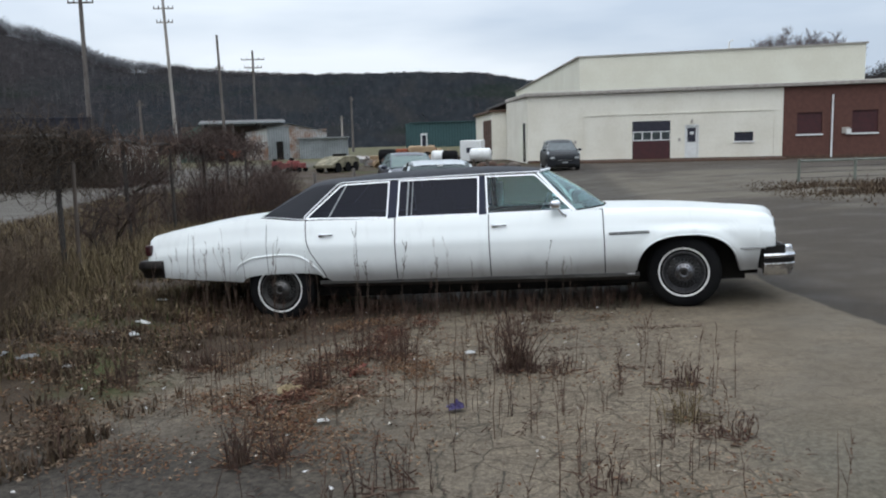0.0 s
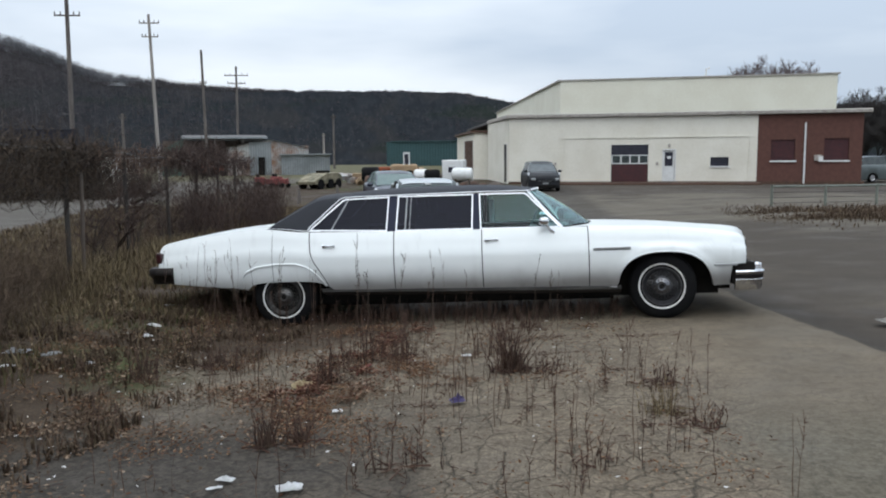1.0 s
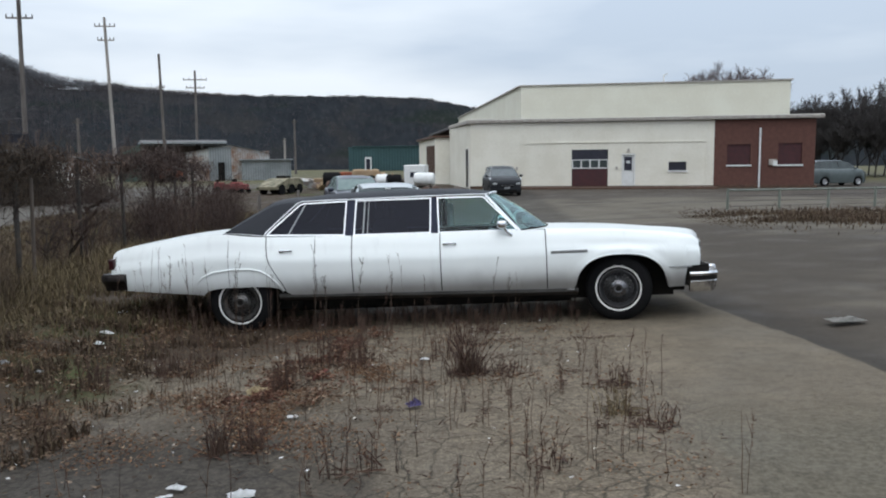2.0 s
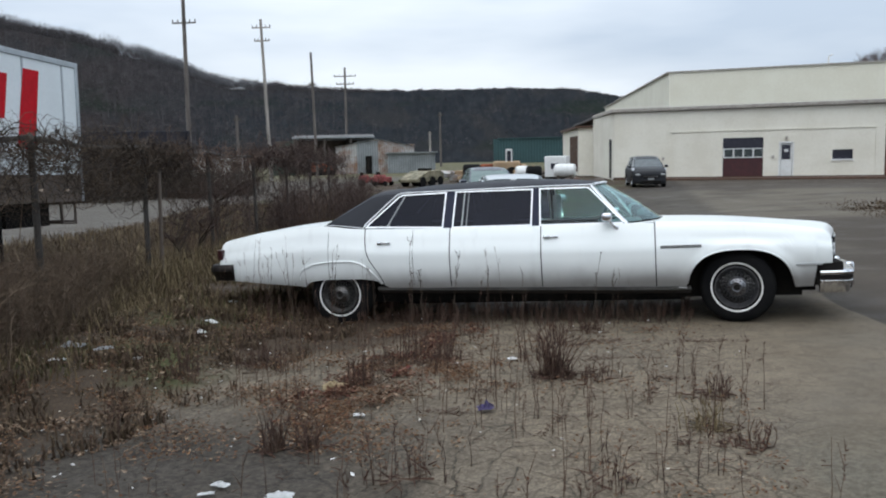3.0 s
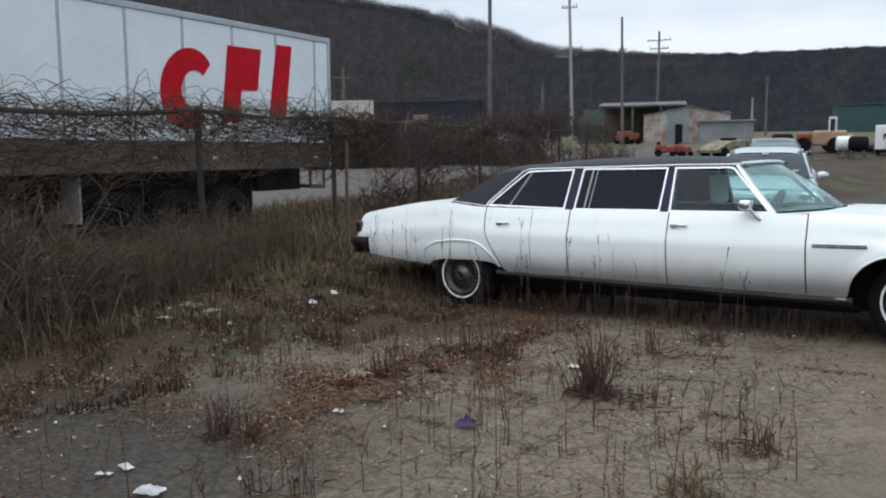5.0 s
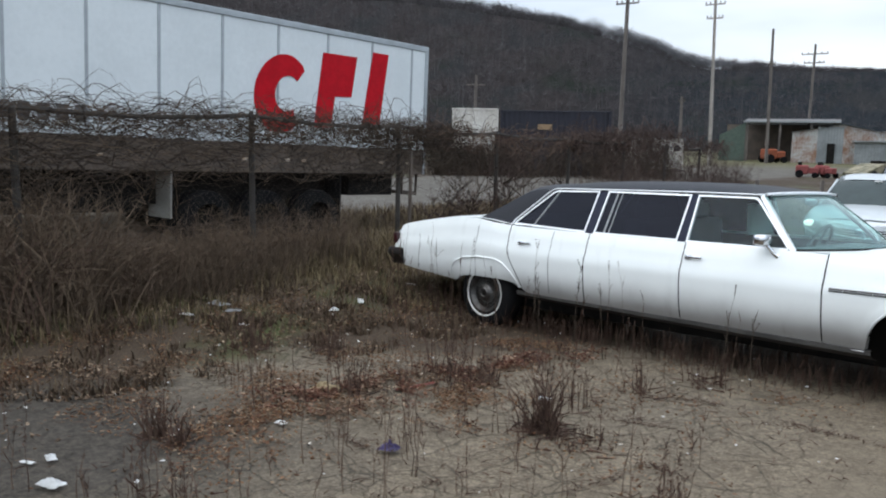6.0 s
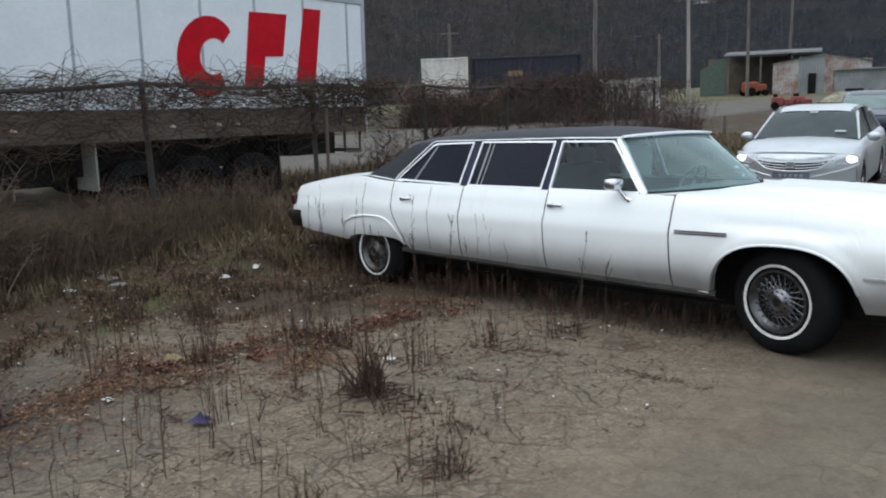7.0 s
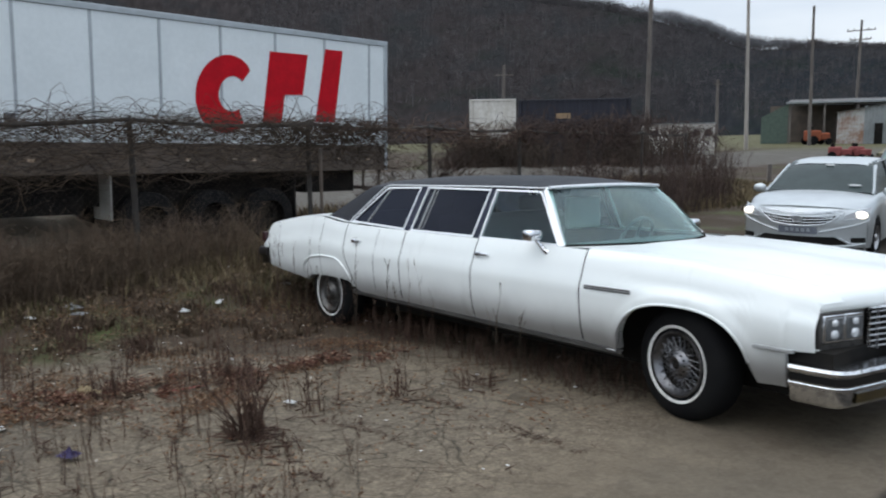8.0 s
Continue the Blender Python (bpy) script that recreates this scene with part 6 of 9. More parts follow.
    part("pane", boxed(-0.36, 0.14, 0.06, 0.09, 0.68, 1.60), DARK_GLASS, en)
    part("notice", boxed(-0.22, 0.02, 0.045, 0.058, 1.16, 1.34), PAPER, en)
    for x0, x1, z0, z1 in ((-0.53, -0.45, B, 1.80), (0.27, 0.35, B, 1.80), (-0.53, 0.35, 1.72, 1.80)):
        part("frame", boxed(x0, x1, -0.04, 0.05, z0, z1), WHITE_PAINT, en)
    part("door_lamp", boxed(-0.17, -0.03, -0.16, -0.002, 1.92, 2.16), CORNICE, hall, bevel=0.02)
    part("wall_box", boxed(-0.95, -0.80, -0.08, -0.002, 0.75, 0.95), CORNICE, hall)
    part("wall_box", boxed(-7.75, -7.60, -0.06, -0.002, 0.75, 0.95), CORNICE, hall)
    # small window
    wn = part("window", boxed(2.56, 3.72, 0.10, 0.14, 0.66, 1.24), DARK_GLASS, hall, "small dark window")
    part("sill", boxed(2.50, 3.78, -0.08, 0.06, 0.56, 0.66), WHITE_PAINT, wn)
    # plinth
    part("plinth", boxed(-10.95, 12.0, -0.06, -0.004, B - 0.1, -0.36), ROTTEN, hall, "stained reddish base course")
    part("apron", boxed(-8.6, 5.6, -1.5, -0.062, B - 0.1, -0.42), ROTTEN, hall, "low reddish kerb before the wall", bevel=0.02)
    # brick annexe
    ann = part("annexe_wall", wall_with_holes(5.48, 11.82, B, T, [(6.32, 7.80, 1.00, 2.35), (9.54, 11.03, 1.00, 2.40)], 0.3), MORTAR, hall, "red brick annexe front", flat=True)
    part("annexe_side", boxed(11.52, 11.81, 0.31, 14, B, T), MORTAR, hall, flat=True)
    for x0, x1, top in ((6.32, 7.80, 2.35), (9.54, 11.03, 2.40)):
        w = part("window", boxed(x0, x1, 0.10, 0.14, 1.0, top), MAROON, ann, "maroon boarded window")
        for k in range(1, 6):
            z = 1.0 + k * (top - 1.0) / 6
            part("slat", boxed(x0 + 0.02, x1 - 0.02, 0.08, 0.105, z - 0.02, z + 0.02), MAROON, w)
        part("sill", boxed(x0 - 0.06, x1 + 0.06, -0.09, 0.08, 0.90, 1.0), WHITE_PAINT, w)
    bm = bmesh.new()
    tube(bm, [(8.37, -0.08, -0.5), (8.37, -0.08, 3.42)], 0.06, 8)
    part("downpipe", bm, WHITE_PAINT, hall, "white painted pipe on the brick")
    part("meter_box", boxed(8.95, 9.40, -0.16, -0.004, 0.98, 1.35), CORNICE, hall, bevel=0.02)
    part("meter", boxed(9.20, 9.46, -0.22, -0.17, 0.92, 1.25), WHITE_PAINT, hall)
    # far wing with tall rusty window bays
    poly = [(-13.9, 9.9), (-15.2, 9.9), (-19.8, 26.0), (-15.0, 26.0)]
    wing = part("rear_wing", extrude_poly(poly, B, 3.3), CREAM, hall, "older rear wing", flat=True)
    part("wing_eaves", extrude_poly([(-13.8, 9.7), (-15.4, 9.7), (-20.1, 26.2), (-15.0, 26.2)], 3.3, 3.5), ROTTEN, hall, flat=True)
    d = Vector((-4.6, 16.1, 0)).normalized()
    for k in range(4):
        o = Vector((-15.2, 9.9, 0)) + d * (0.6 + k * 1.9)
        bm = bmesh.new()
        box(bm, 0, 1.1, -0.02, 0.09, -0.2, 2.7, Matrix.Translation(o) @ Matrix.Rotation(math.atan2(d.y, d.x), 4, "Z"))
        part("window_bay", bm, ROTTEN, wing, "tall rusty window bay")
    return hall, ann


HALL, ANNEXE = build_long_building()


# ---- cars of the yard and lot ----
def sedan(name, m, paint, label, length=4.7, width=1.84, height=1.46, group="", hatch=False, lamps_on=False, pane=None):
    """A parked car; local x forward, y to its left, origin on the ground at its middle."""
    car = root(name, m, label, "car", group)
    L, W = length / 2, width / 2
    sc = height / 1.46
    belt = [(-L, 0.86), (-L + 0.5, 0.98), (-0.8, 0.98), (0.6, 0.97), (L - 1.1, 0.955), (L - 0.6, 0.905), (L - 0.25, 0.845), (L - 0.08, 0.80), (L, 0.74)]
    if hatch:
        belt = [(-L, 0.96), (-L + 0.4, 1.0), (-0.8, 1.0), (0.7, 0.98), (L - 0.6, 0.93), (L - 0.15, 0.82), (L, 0.66)]
    wb = 0.58 * length / 2

    def half(u):
        return W * (1 - 0.05 * soft(L - 0.75, L, u) ** 1.5 - 0.13 * soft(-L + 0.6, -L, u) ** 1.5)

    def nose(u, v):
        """Plan curve that rounds the front end."""
        return u - 0.42 * min(1.1, abs(v) / W) ** 2.2 * soft(L - 0.8, L, u)

    bm = bmesh.new()
    rows = []
    for u in linspace(-L, L - 0.08, 43):
        top = smooth_table(u, belt) * sc
        bot = 0.22
        for c in (-wb, wb):
            a = (u - c) / 0.38
            if abs(a) < 1:
                bot = max(bot, 0.30 + 0.37 * math.sqrt(1 - a * a))
        h = half(u)
        side = [(bot, 0.965), (bot + (top - bot) * 0.2, 0.99), (bot + (top - bot) * 0.5, 1.0), (bot + (top - bot) * 0.75, 0.985), (bot + (top - bot) * 0.93, 0.94), (top, 0.88)]
        mid = [(top + 0.035, 0.6), (top + 0.05, 0.3), (top + 0.055, 0.0)]
        half_row = [(u, h * 0.75, bot + 0.02)] + [(u, h * k, z) for z, k in side + mid]
        half_row = [(nose(x, y), y, z) for x, y, z in half_row]
        rows.append(half_row + [(x, -y, z) for x, y, z in reversed(half_row[:-1])])
    sheet(bm, rows)
    for r in (rows[0], rows[-1]):
        bm.faces.new([bm.verts.new(p) for p in r])
    bmesh.ops.remove_doubles(bm, verts=bm.verts, dist=1e-4)
    bmesh.ops.recalc_face_normals(bm, faces=bm.faces)
    body = part("body", bm, paint, car, sharp=45)
    # rounded front end below the bonnet
    bm = bmesh.new()
    rows = []
    for s in linspace(-1, 1, 25):
        v = s * W * 0.945
        back = 0.42 * abs(s * 0.945) ** 2.2
        tip = 0.035 * (1 - s * s)
        rows.append([(L - back + o, v, (z + tip * max(0.0, (z - 0.55) / 0.25)) * sc) for o, z in
                     ((-0.16, 0.815), (-0.085, 0.800), (-0.035, 0.755), (-0.005, 0.68), (0.0, 0.57), (-0.012, 0.46), (-0.004, 0.37), (-0.004, 0.28), (-0.03, 0.21), (-0.09, 0.17))])
    sheet(bm, rows)
    facing(bm, (1, 0, 0.2))
    part("front_bumper", bm, paint, car, sharp=60)
    part("floor", boxed(-L + 0.3, L - 0.3, -W + 0.22, W - 0.22, 0.18, 0.6), DARK, car)
    # greenhouse
    if hatch:
        roof = [(-L + 0.10, 1.0), (-L + 0.35, 1.36), (-L + 0.9, 1.45), (0.0, 1.46), (0.45, 1.40), (1.25, 0.98)]
    else:
        roof = [(-L + 0.62, 0.97), (-L + 1.30, 1.33), (-0.75, 1.44), (-0.1, 1.46), (0.40, 1.41), (1.25, 1.0)]
    bm = bmesh.new()
    rows = []
    us = linspace(roof[0][0], roof[-1][0], 22)
    for u in us:
        zt = smooth_table(u, roof) * sc
        zb = smooth_table(u, belt) * sc - 0.01
        wt = half(u) * (0.88 - 0.20 * min(1, max(0.0, (zt - zb) / 0.5)))
        right = [(u, half(u) * 0.885, zb), (u, wt, zt - 0.02), (u, wt * 0.8, zt - 0.004), (u, wt * 0.4, zt + 0.006)]
        rows.append([(x, -y, z) for x, y, z in right] + [(u, 0.0, zt + 0.008)] + right[::-1])
    sheet(bm, rows)
    bmesh.ops.recalc_face_normals(bm, faces=bm.faces)
    part("glasshouse", bm, pane or GLASS_FAR, car, "greenish glass" if pane else "dark glass", sharp=30)
    bm = bmesh.new()
    rows = []
    lo, hi = [u for u in us if smooth_table(u, roof) > 1.30], None
    for u in linspace(lo[0], lo[-1] - 0.05, 12):
        zt = smooth_table(u, roof) * sc + 0.012
        rows.append([(u, s * half(u) * 0.70, zt - 0.045 * abs(s) ** 5 + 0.004) for s in linspace(-1, 1, 11)])
    sheet(bm, rows)
    bmesh.ops.recalc_face_normals(bm, faces=bm.faces)
    part("roof", bm, paint, car)
    for s in (-1, 1):
        for u0, u1 in ((roof[-1][0] + 0.03, lo[-1] - 0.06), (roof[0][0], lo[0])):
            bm = bmesh.new()
            pts = []
            for u in linspace(u0, u1, 6):
                zt, zb = smooth_table(u, roof) * sc, smooth_table(u, belt) * sc - 0.01
                pts.append((u, s * half(u) * (0.885 - 0.20 * min(1, max(0.0, (zt - zb) / 0.5))), zt - 0.02))
            tube(bm, pts, [0.020, 0.020, 0.020, 0.020, 0.024, 0.028], 6)
            part("pillar", bm, paint, car)
        bm = bmesh.new()
        tube(bm, [(-0.15, s * half(0) * 0.88, 0.93 * sc), (-0.25, s * half(0) * 0.69, 1.41 * sc)], 0.03, 6)
        part("pillar", bm, DARK, car)
        bm = bmesh.new()
        bmesh.ops.create_uvsphere(bm, u_segments=12, v_segments=8, radius=1)
        for v in bm.verts:
            v.co = Vector((v.co.x * 0.07 + 0.98, v.co.y * 0.11 + s * (W + 0.06), v.co.z * 0.075 + 1.0 * sc))
        part("door_mirror", bm, paint, car)
        for u in (-wb, wb):
            bm = bmesh.new()
            lathe(bm, [(0.19, 0.0), (0.22, -0.01), (0.29, -0.005), (0.32, 0.03), (0.325, 0.1), (0.32, 0.18), (0.2, 0.2)], 28)
            w = part("wheel", bm, RUBBER, car)
            w.matrix_local = pose(u, s * (W - 0.02), 0.325, 0, 0, 180 if s > 0 else 0)
            bm = bmesh.new()
            lathe(bm, [(0.0, 0.005), (0.05, 0.0), (0.06, 0.03), (0.15, 0.035), (0.19, 0.0)], 20)
            part("rim", bm, CHROME_DULL, w)
        # lamps
        bm = bmesh.new()
        rows = []
        for q in linspace(0, 1, 7):
            u = L - 0.62 + 0.52 * q
            v = half(u) * (1.004 - 0.34 * q ** 1.3)
            z = smooth_table(u, belt) * sc
            rows.append([(nose(u, v) + 0.020, s * v * 1.004, z - 0.15 + 0.03 * q), (nose(u, v) + 0.034, s * v * 1.006, z - 0.08), (nose(u, v) + 0.012, s * v * 0.975, z - 0.004)])
        sheet(bm, rows)
        bmesh.ops.recalc_face_normals(bm, faces=bm.faces)
        if not lamps_on:
            part("headlamp", bm, LAMP, car)
            continue
        bm = bmesh.new()
        bmesh.ops.create_uvsphere(bm, u_segments=14, v_segments=8, radius=1)
        for v in bm.verts:
            v.co = Vector((v.co.x * 0.06 + L - 0.42 * 0.88 ** 2.2 + 0.005, v.co.y * 0.095 + s * W * 0.86, v.co.z * 0.058 + 0.725))
        part("bulb", bm, LAMP_ON, car, "glowing warm white headlamp")
    return car, L, W, half, belt


def plain_emitter(name, col, strength):
    m, t, b = mat_base(name)
    b.inputs["Base Color"].default_value = (0.8, 0.8, 0.78, 1)
    b.inputs["Emission Color"].default_value = col
    b.inputs["Emission Strength"].default_value = strength
    b.inputs["Roughness"].default_value = 0.15
    return m


LAMP_ON = plain_emitter("lit_headlamp_lens", (1.0, 0.90, 0.76, 1), 1.6)
SILVER = surface("silver_car_paint", (0.50, 0.53, 0.54, 1), (0.45, 0.475, 0.49, 1), 0.36, 0.6, fine=200, coat=0.3, relief=0)
GREEN_SCREEN = surface("dark_green_windscreen", (0.028, 0.042, 0.041, 1), (0.02, 0.03, 0.03, 1), 0.2, relief=0, spec=0.2)
SATIN = chrome("satin_chrome", 0.30, (0.62, 0.64, 0.66, 1))
LENS_CLEAR = surface("clear_lamp_cover", (0.34, 0.35, 0.36, 1), (0.25, 0.26, 0.27, 1), 0.15, 0.3, coat=0.5, relief=0)
PLATE_BLUE = surface("dull_plate_blue", (0.15, 0.165, 0.20, 1), (0.12, 0.13, 0.16, 1), 0.5, relief=0)
PLATE_PALE = surface("dusty_clear_plastic", (0.30, 0.31, 0.31, 1), (0.22, 0.23, 0.23, 1), 0.3, relief=0)
DARK_GREY = surface("dark_grey_car_paint", (0.016, 0.018, 0.021, 1), (0.012, 0.013, 0.016, 1), 0.42, 0.0, fine=200, coat=0.05, relief=0, spec=0.3)
GREEN_GREY = surface("green_grey_car_paint", (0.10, 0.12, 0.12, 1), (0.08, 0.10, 0.10, 1), 0.35, 0.2, coat=0.3, relief=0)
PALE_GLASS = surface("pale_green_window", (0.13, 0.18, 0.17, 1), (0.10, 0.14, 0.13, 1), 0.25, relief=0, spec=0.3)
DIM_GLASS = surface("dim_car_window", (0.085, 0.100, 0.105, 1), (0.06, 0.072, 0.076, 1), 0.2, relief=0)
NAVY_PAINT = surface("navy_car_paint", (0.025, 0.030, 0.050, 1), (0.02, 0.025, 0.042, 1), 0.3, 0.2, coat=0.3, relief=0)
TEAL = surface("teal_metal_siding", (0.030, 0.075, 0.080, 1), (0.022, 0.058, 0.062, 1), 0.7, coarse=0.15, fine=2)
RUST_SHEET = surface("rusty_sheet_metal", (0.42, 0.43, 0.42, 1), (0.22, 0.115, 0.07, 1), 0.7, coarse=0.7, fine=6)
GREY_SHEET = surface("grey_sheet_metal", (0.25, 0.27, 0.275, 1), (0.17, 0.185, 0.19, 1), 0.6, coarse=0.6, fine=5)
ROOF_GREY = surface("dull_roof_sheet", (0.12, 0.12, 0.12, 1), (0.09, 0.085, 0.08, 1), 0.8, coarse=0.6, fine=5)
MOSS_GREEN = surface("moss_green_boards", (0.075, 0.105, 0.085, 1), (0.05, 0.075, 0.06, 1), 0.8)
ORANGE = surface("faded_orange_paint", (0.27, 0.075, 0.035, 1), (0.18, 0.06, 0.035, 1), 0.8, spec=0.2)
RED_PAINT = surface("faded_red_paint", (0.25, 0.07, 0.066, 1), (0.17, 0.05, 0.05, 1), 0.8, spec=0.2)
NAVY_STEEL = surface("navy_container_steel", (0.008, 0.009, 0.020, 1), (0.006, 0.007, 0.014, 1), 0.5, coarse=0.5)
CAMO = surface("tan_and_olive_camouflage", (0.27, 0.235, 0.16, 1), (0.070, 0.070, 0.042, 1), 0.85, coarse=1.3, fine=3)
FENCE_GREEN = surface("grey_green_pipe_paint", (0.17, 0.19, 0.16, 1), (0.11, 0.12, 0.10, 1), 0.6, coarse=3)
DINGY_WHITE = surface("dingy_white_block", (0.64, 0.62, 0.58, 1), (0.46, 0.43, 0.38, 1), 0.8, coarse=1.2, fine=8)
TAN = surface("tan_canvas", (0.36, 0.26, 0.16, 1), (0.25, 0.17, 0.10, 1), 0.9, coarse=1.0)


def at_ground(x, y, yaw):
    return pose(x, y, ground_height(x, y), 0, 0, yaw)


def build_silver_sedan():
    fwd = Vector((0.213, -0.977, 0))
    mid = Vector((-1.24, 15.25, 0)) - fwd * 2.41
    car, L, W, half, belt = sedan("sedan", at_ground(mid.x, mid.y, math.degrees(math.atan2(fwd.y, fwd.x))), SILVER, "silver modern sedan with its headlamps lit, nose towards the limousine", 4.82, 1.835, 1.45, lamps_on=True, pane=GREEN_SCREEN)

    def face(v, z, lift=0.0):
        """A point on the rounded front end, lifted off it."""
        back = 0.42 * min(1.0, abs(v) / W) ** 2.2
        return (L - back + table(z, [(0.17, -0.09), (0.21, -0.03), (0.28, -0.004), (0.37, -0.004), (0.46, -0.012), (0.57, 0.0), (0.68, -0.005), (0.755, -0.035), (0.80, -0.085), (0.83, -0.15)]) + lift, v, z)

    def patch(name, rows, material, parent, label="", lift=0.006):
        bm = bmesh.new()
        sheet(bm, [[face(v, z, lift) for v, z in r] for r in rows])
        facing(bm, (1, 0, 0))
        bmesh.ops.solidify(bm, geom=bm.faces[:], thickness=0.004)
        return part(name, bm, material, parent, label, sharp=60)

    def strip(name, pts, r, material, parent, label="", lift=0.006):
        bm = bmesh.new()
        tube(bm, [face(v, z, lift) for v, z in pts], r, 6)
        return part(name, bm, material, parent, label)

    # wide smiling grille with four bars
    def wide(z):
        return table(z, [(0.575, 0.34), (0.66, 0.47), (0.74, 0.57), (0.79, 0.60)])

    gr = patch("grille", [[(wide(z) * q, z - 0.035 * (1 - q * q)) for z in linspace(0.60, 0.79, 8)] for q in linspace(-1, 1, 19)], DARK, car, "dark grille with chrome slats", 0.004)
    for z in (0.645, 0.688, 0.731, 0.774):
        strip("slat", [(wide(z) * q, z - 0.035 * (1 - q * q)) for q in linspace(-0.97, 0.97, 15)], 0.0075, SATIN, gr, "", 0.012)
    rim = [(wide(0.79) * q, 0.79 - 0.035 * (1 - q * q)) for q in linspace(-1, 1, 13)]
    rim += [(wide(z), z) for z in (0.74, 0.68, 0.62)] + [(wide(0.60) * q, 0.60 - 0.035 * (1 - q * q)) for q in linspace(1, -1, 11)] + [(-wide(z), z) for z in (0.62, 0.68, 0.74)]
    bm = bmesh.new()
    tube(bm, [face(v, z, 0.010) for v, z in rim], 0.013, 6, True)
    part("grille_frame", bm, SATIN, gr)
    bm = bmesh.new()
    lathe(bm, [(0.0, 0.0), (0.05, 0.0), (0.055, -0.012)], 20)
    bd = part("badge", bm, SATIN, gr)
    bd.matrix_local = pose(L + 0.030, 0, 0.665, 0, 0, 90) @ Matrix.Diagonal((1.5, 1, 0.85, 1))
    # lower intake, splitter, plate, fog pockets
    patch("lower_intake", [[(q * (0.50 + 0.18 * k), 0.405 - 0.125 * k) for k in linspace(0, 1, 5)] for q in linspace(-1, 1, 15)], DARK, car, "dark lower air intake")
    strip("splitter", [(0.80 * q, 0.265 + 0.03 * abs(q) ** 4) for q in linspace(-1, 1, 17)], 0.018, SILVER, car, "", 0.012)
    patch("chin", [[(0.84 * q, z) for z in (0.19, 0.215, 0.24)] for q in linspace(-1, 1, 15)], DARK, car, "black lower lip")
    pl = patch("plate", [[(0.27 * q, z) for z in (0.445, 0.50, 0.545)] for q in linspace(-1, 1, 5)], PLATE_BLUE, car, "dull blue-grey front plate", 0.016)
    for k in range(5):
        patch("plate_mark", [[(-0.17 + 0.075 * k + d, z) for z in (0.475, 0.525)] for d in (0.0, 0.045)], GREY_SEAM, pl, "", 0.022)
    for sg in (-1, 1):
        patch("fog_pocket", [[(sg * v, z) for z in (0.325, 0.36, 0.395)] for v in (0.69, 0.75, 0.81, 0.86)], DARK, car, "dark fog lamp pocket")
        strip("fog_trim", [(sg * v, z) for v, z in ((0.56, 0.385), (0.64, 0.335), (0.74, 0.300), (0.86, 0.305))], 0.012, SATIN, car, "", 0.012)
        # sculpted cheek running from the headlamp down to the plate
        strip("cheek_ridge", [(sg * v, z) for v, z in ((0.885, 0.655), (0.80, 0.605), (0.68, 0.570), (0.54, 0.535), (0.40, 0.500), (0.29, 0.475))], 0.022, SILVER, car, "", -0.012)
        lens = patch("lamp_lens", [[(sg * v, table(v, [(0.60, 0.66), (0.89, 0.675)]) + h * table(v, [(0.60, 0.06), (0.75, 0.12), (0.89, 0.16)])) for h in linspace(0, 1, 5)] for v in linspace(0.60, 0.895, 7)], LENS_CLEAR, car, "clear swept headlamp cover", 0.012)
        strip("lamp_trim", [(sg * v, 0.662 + 0.02 * soft(0.6, 0.89, v)) for v in linspace(0.60, 0.89, 7)], 0.008, SATIN, lens, "", 0.016)
        bm = bmesh.new()
        tube(bm, [(L - 0.52, sg * half(L - 0.62) * 0.66, 0.888), (L - 1.0, sg * 0.60, 0.958), (0.9, sg * 0.60, 1.006)], 0.012, 4)
        part("bonnet_crease", bm, SILVER, car)
    part("inspection_sticker", boxed(1.10, 1.13, 0.42, 0.58, 1.075, 1.10), PAPER, car)
    part("toll_tag", boxed(0.53, 0.555, -0.06, 0.06, 1.355, 1.385), PAPER, car)


build_silver_sedan()
def build_hatchback():
    car, L, W, half, belt = sedan("hatchback", at_ground(1.35, 46.6, -82), DARK_GREY, "dark grey compact car parked by the cream building", 4.1, 1.84, 1.66, hatch=True, pane=DIM_GLASS)
    g = part("grille", boxed(L - 0.03, L + 0.012, -0.42, 0.42, 0.56, 0.64), DARK, car, "black grille", bevel=0.01)
    part("grille_bar", boxed(L + 0.008, L + 0.022, -0.40, 0.40, 0.595, 0.61), CHROME_DULL, g)
    part("lower_intake", boxed(L - 0.03, L + 0.006, -0.55, 0.55, 0.27, 0.38), DARK, car, bevel=0.01)
    part("plate", boxed(L + 0.004, L + 0.02, -0.16, 0.16, 0.43, 0.52), PLATE_PALE, car, "pale blank plate")
    for s in (-1, 1):
        bm = bmesh.new()
        bmesh.ops.create_uvsphere(bm, u_segments=14, v_segments=8, radius=1)
        for v in bm.verts:
            v.co = Vector((v.co.x * 0.06 + L - 0.17, v.co.y * 0.17 + s * W * 0.70, v.co.z * 0.075 + 0.70))
        part("headlamp_lens", bm, PLATE_PALE, car, "clear headlamp lens")


build_hatchback()
sedan("off_roader", at_ground(24.6, 57.0, 15), GREEN_GREY, "dark green off-road car parked past the annexe", 4.5, 1.85, 1.75, hatch=True)
sedan("parked_car", at_ground(-4.15, 27.5, -72), NAVY_PAINT, "dark navy car with pale greenish windows behind the silver sedan", 4.5, 1.72, 1.33, pane=PALE_GLASS)


# ---- yard ----
def corrugated(bm, x0, x1, y, z0, z1, pitch=0.25, depth=0.04):
    n = int((x1 - x0) / pitch * 2)
    rows = []
    for k in range(n + 1):
        x = x0 + (x1 - x0) * k / n
        rows.append([(x, y + (depth if k % 2 else 0), z0), (x, y + (depth if k % 2 else 0), z1)])
    sheet(bm, rows, True)


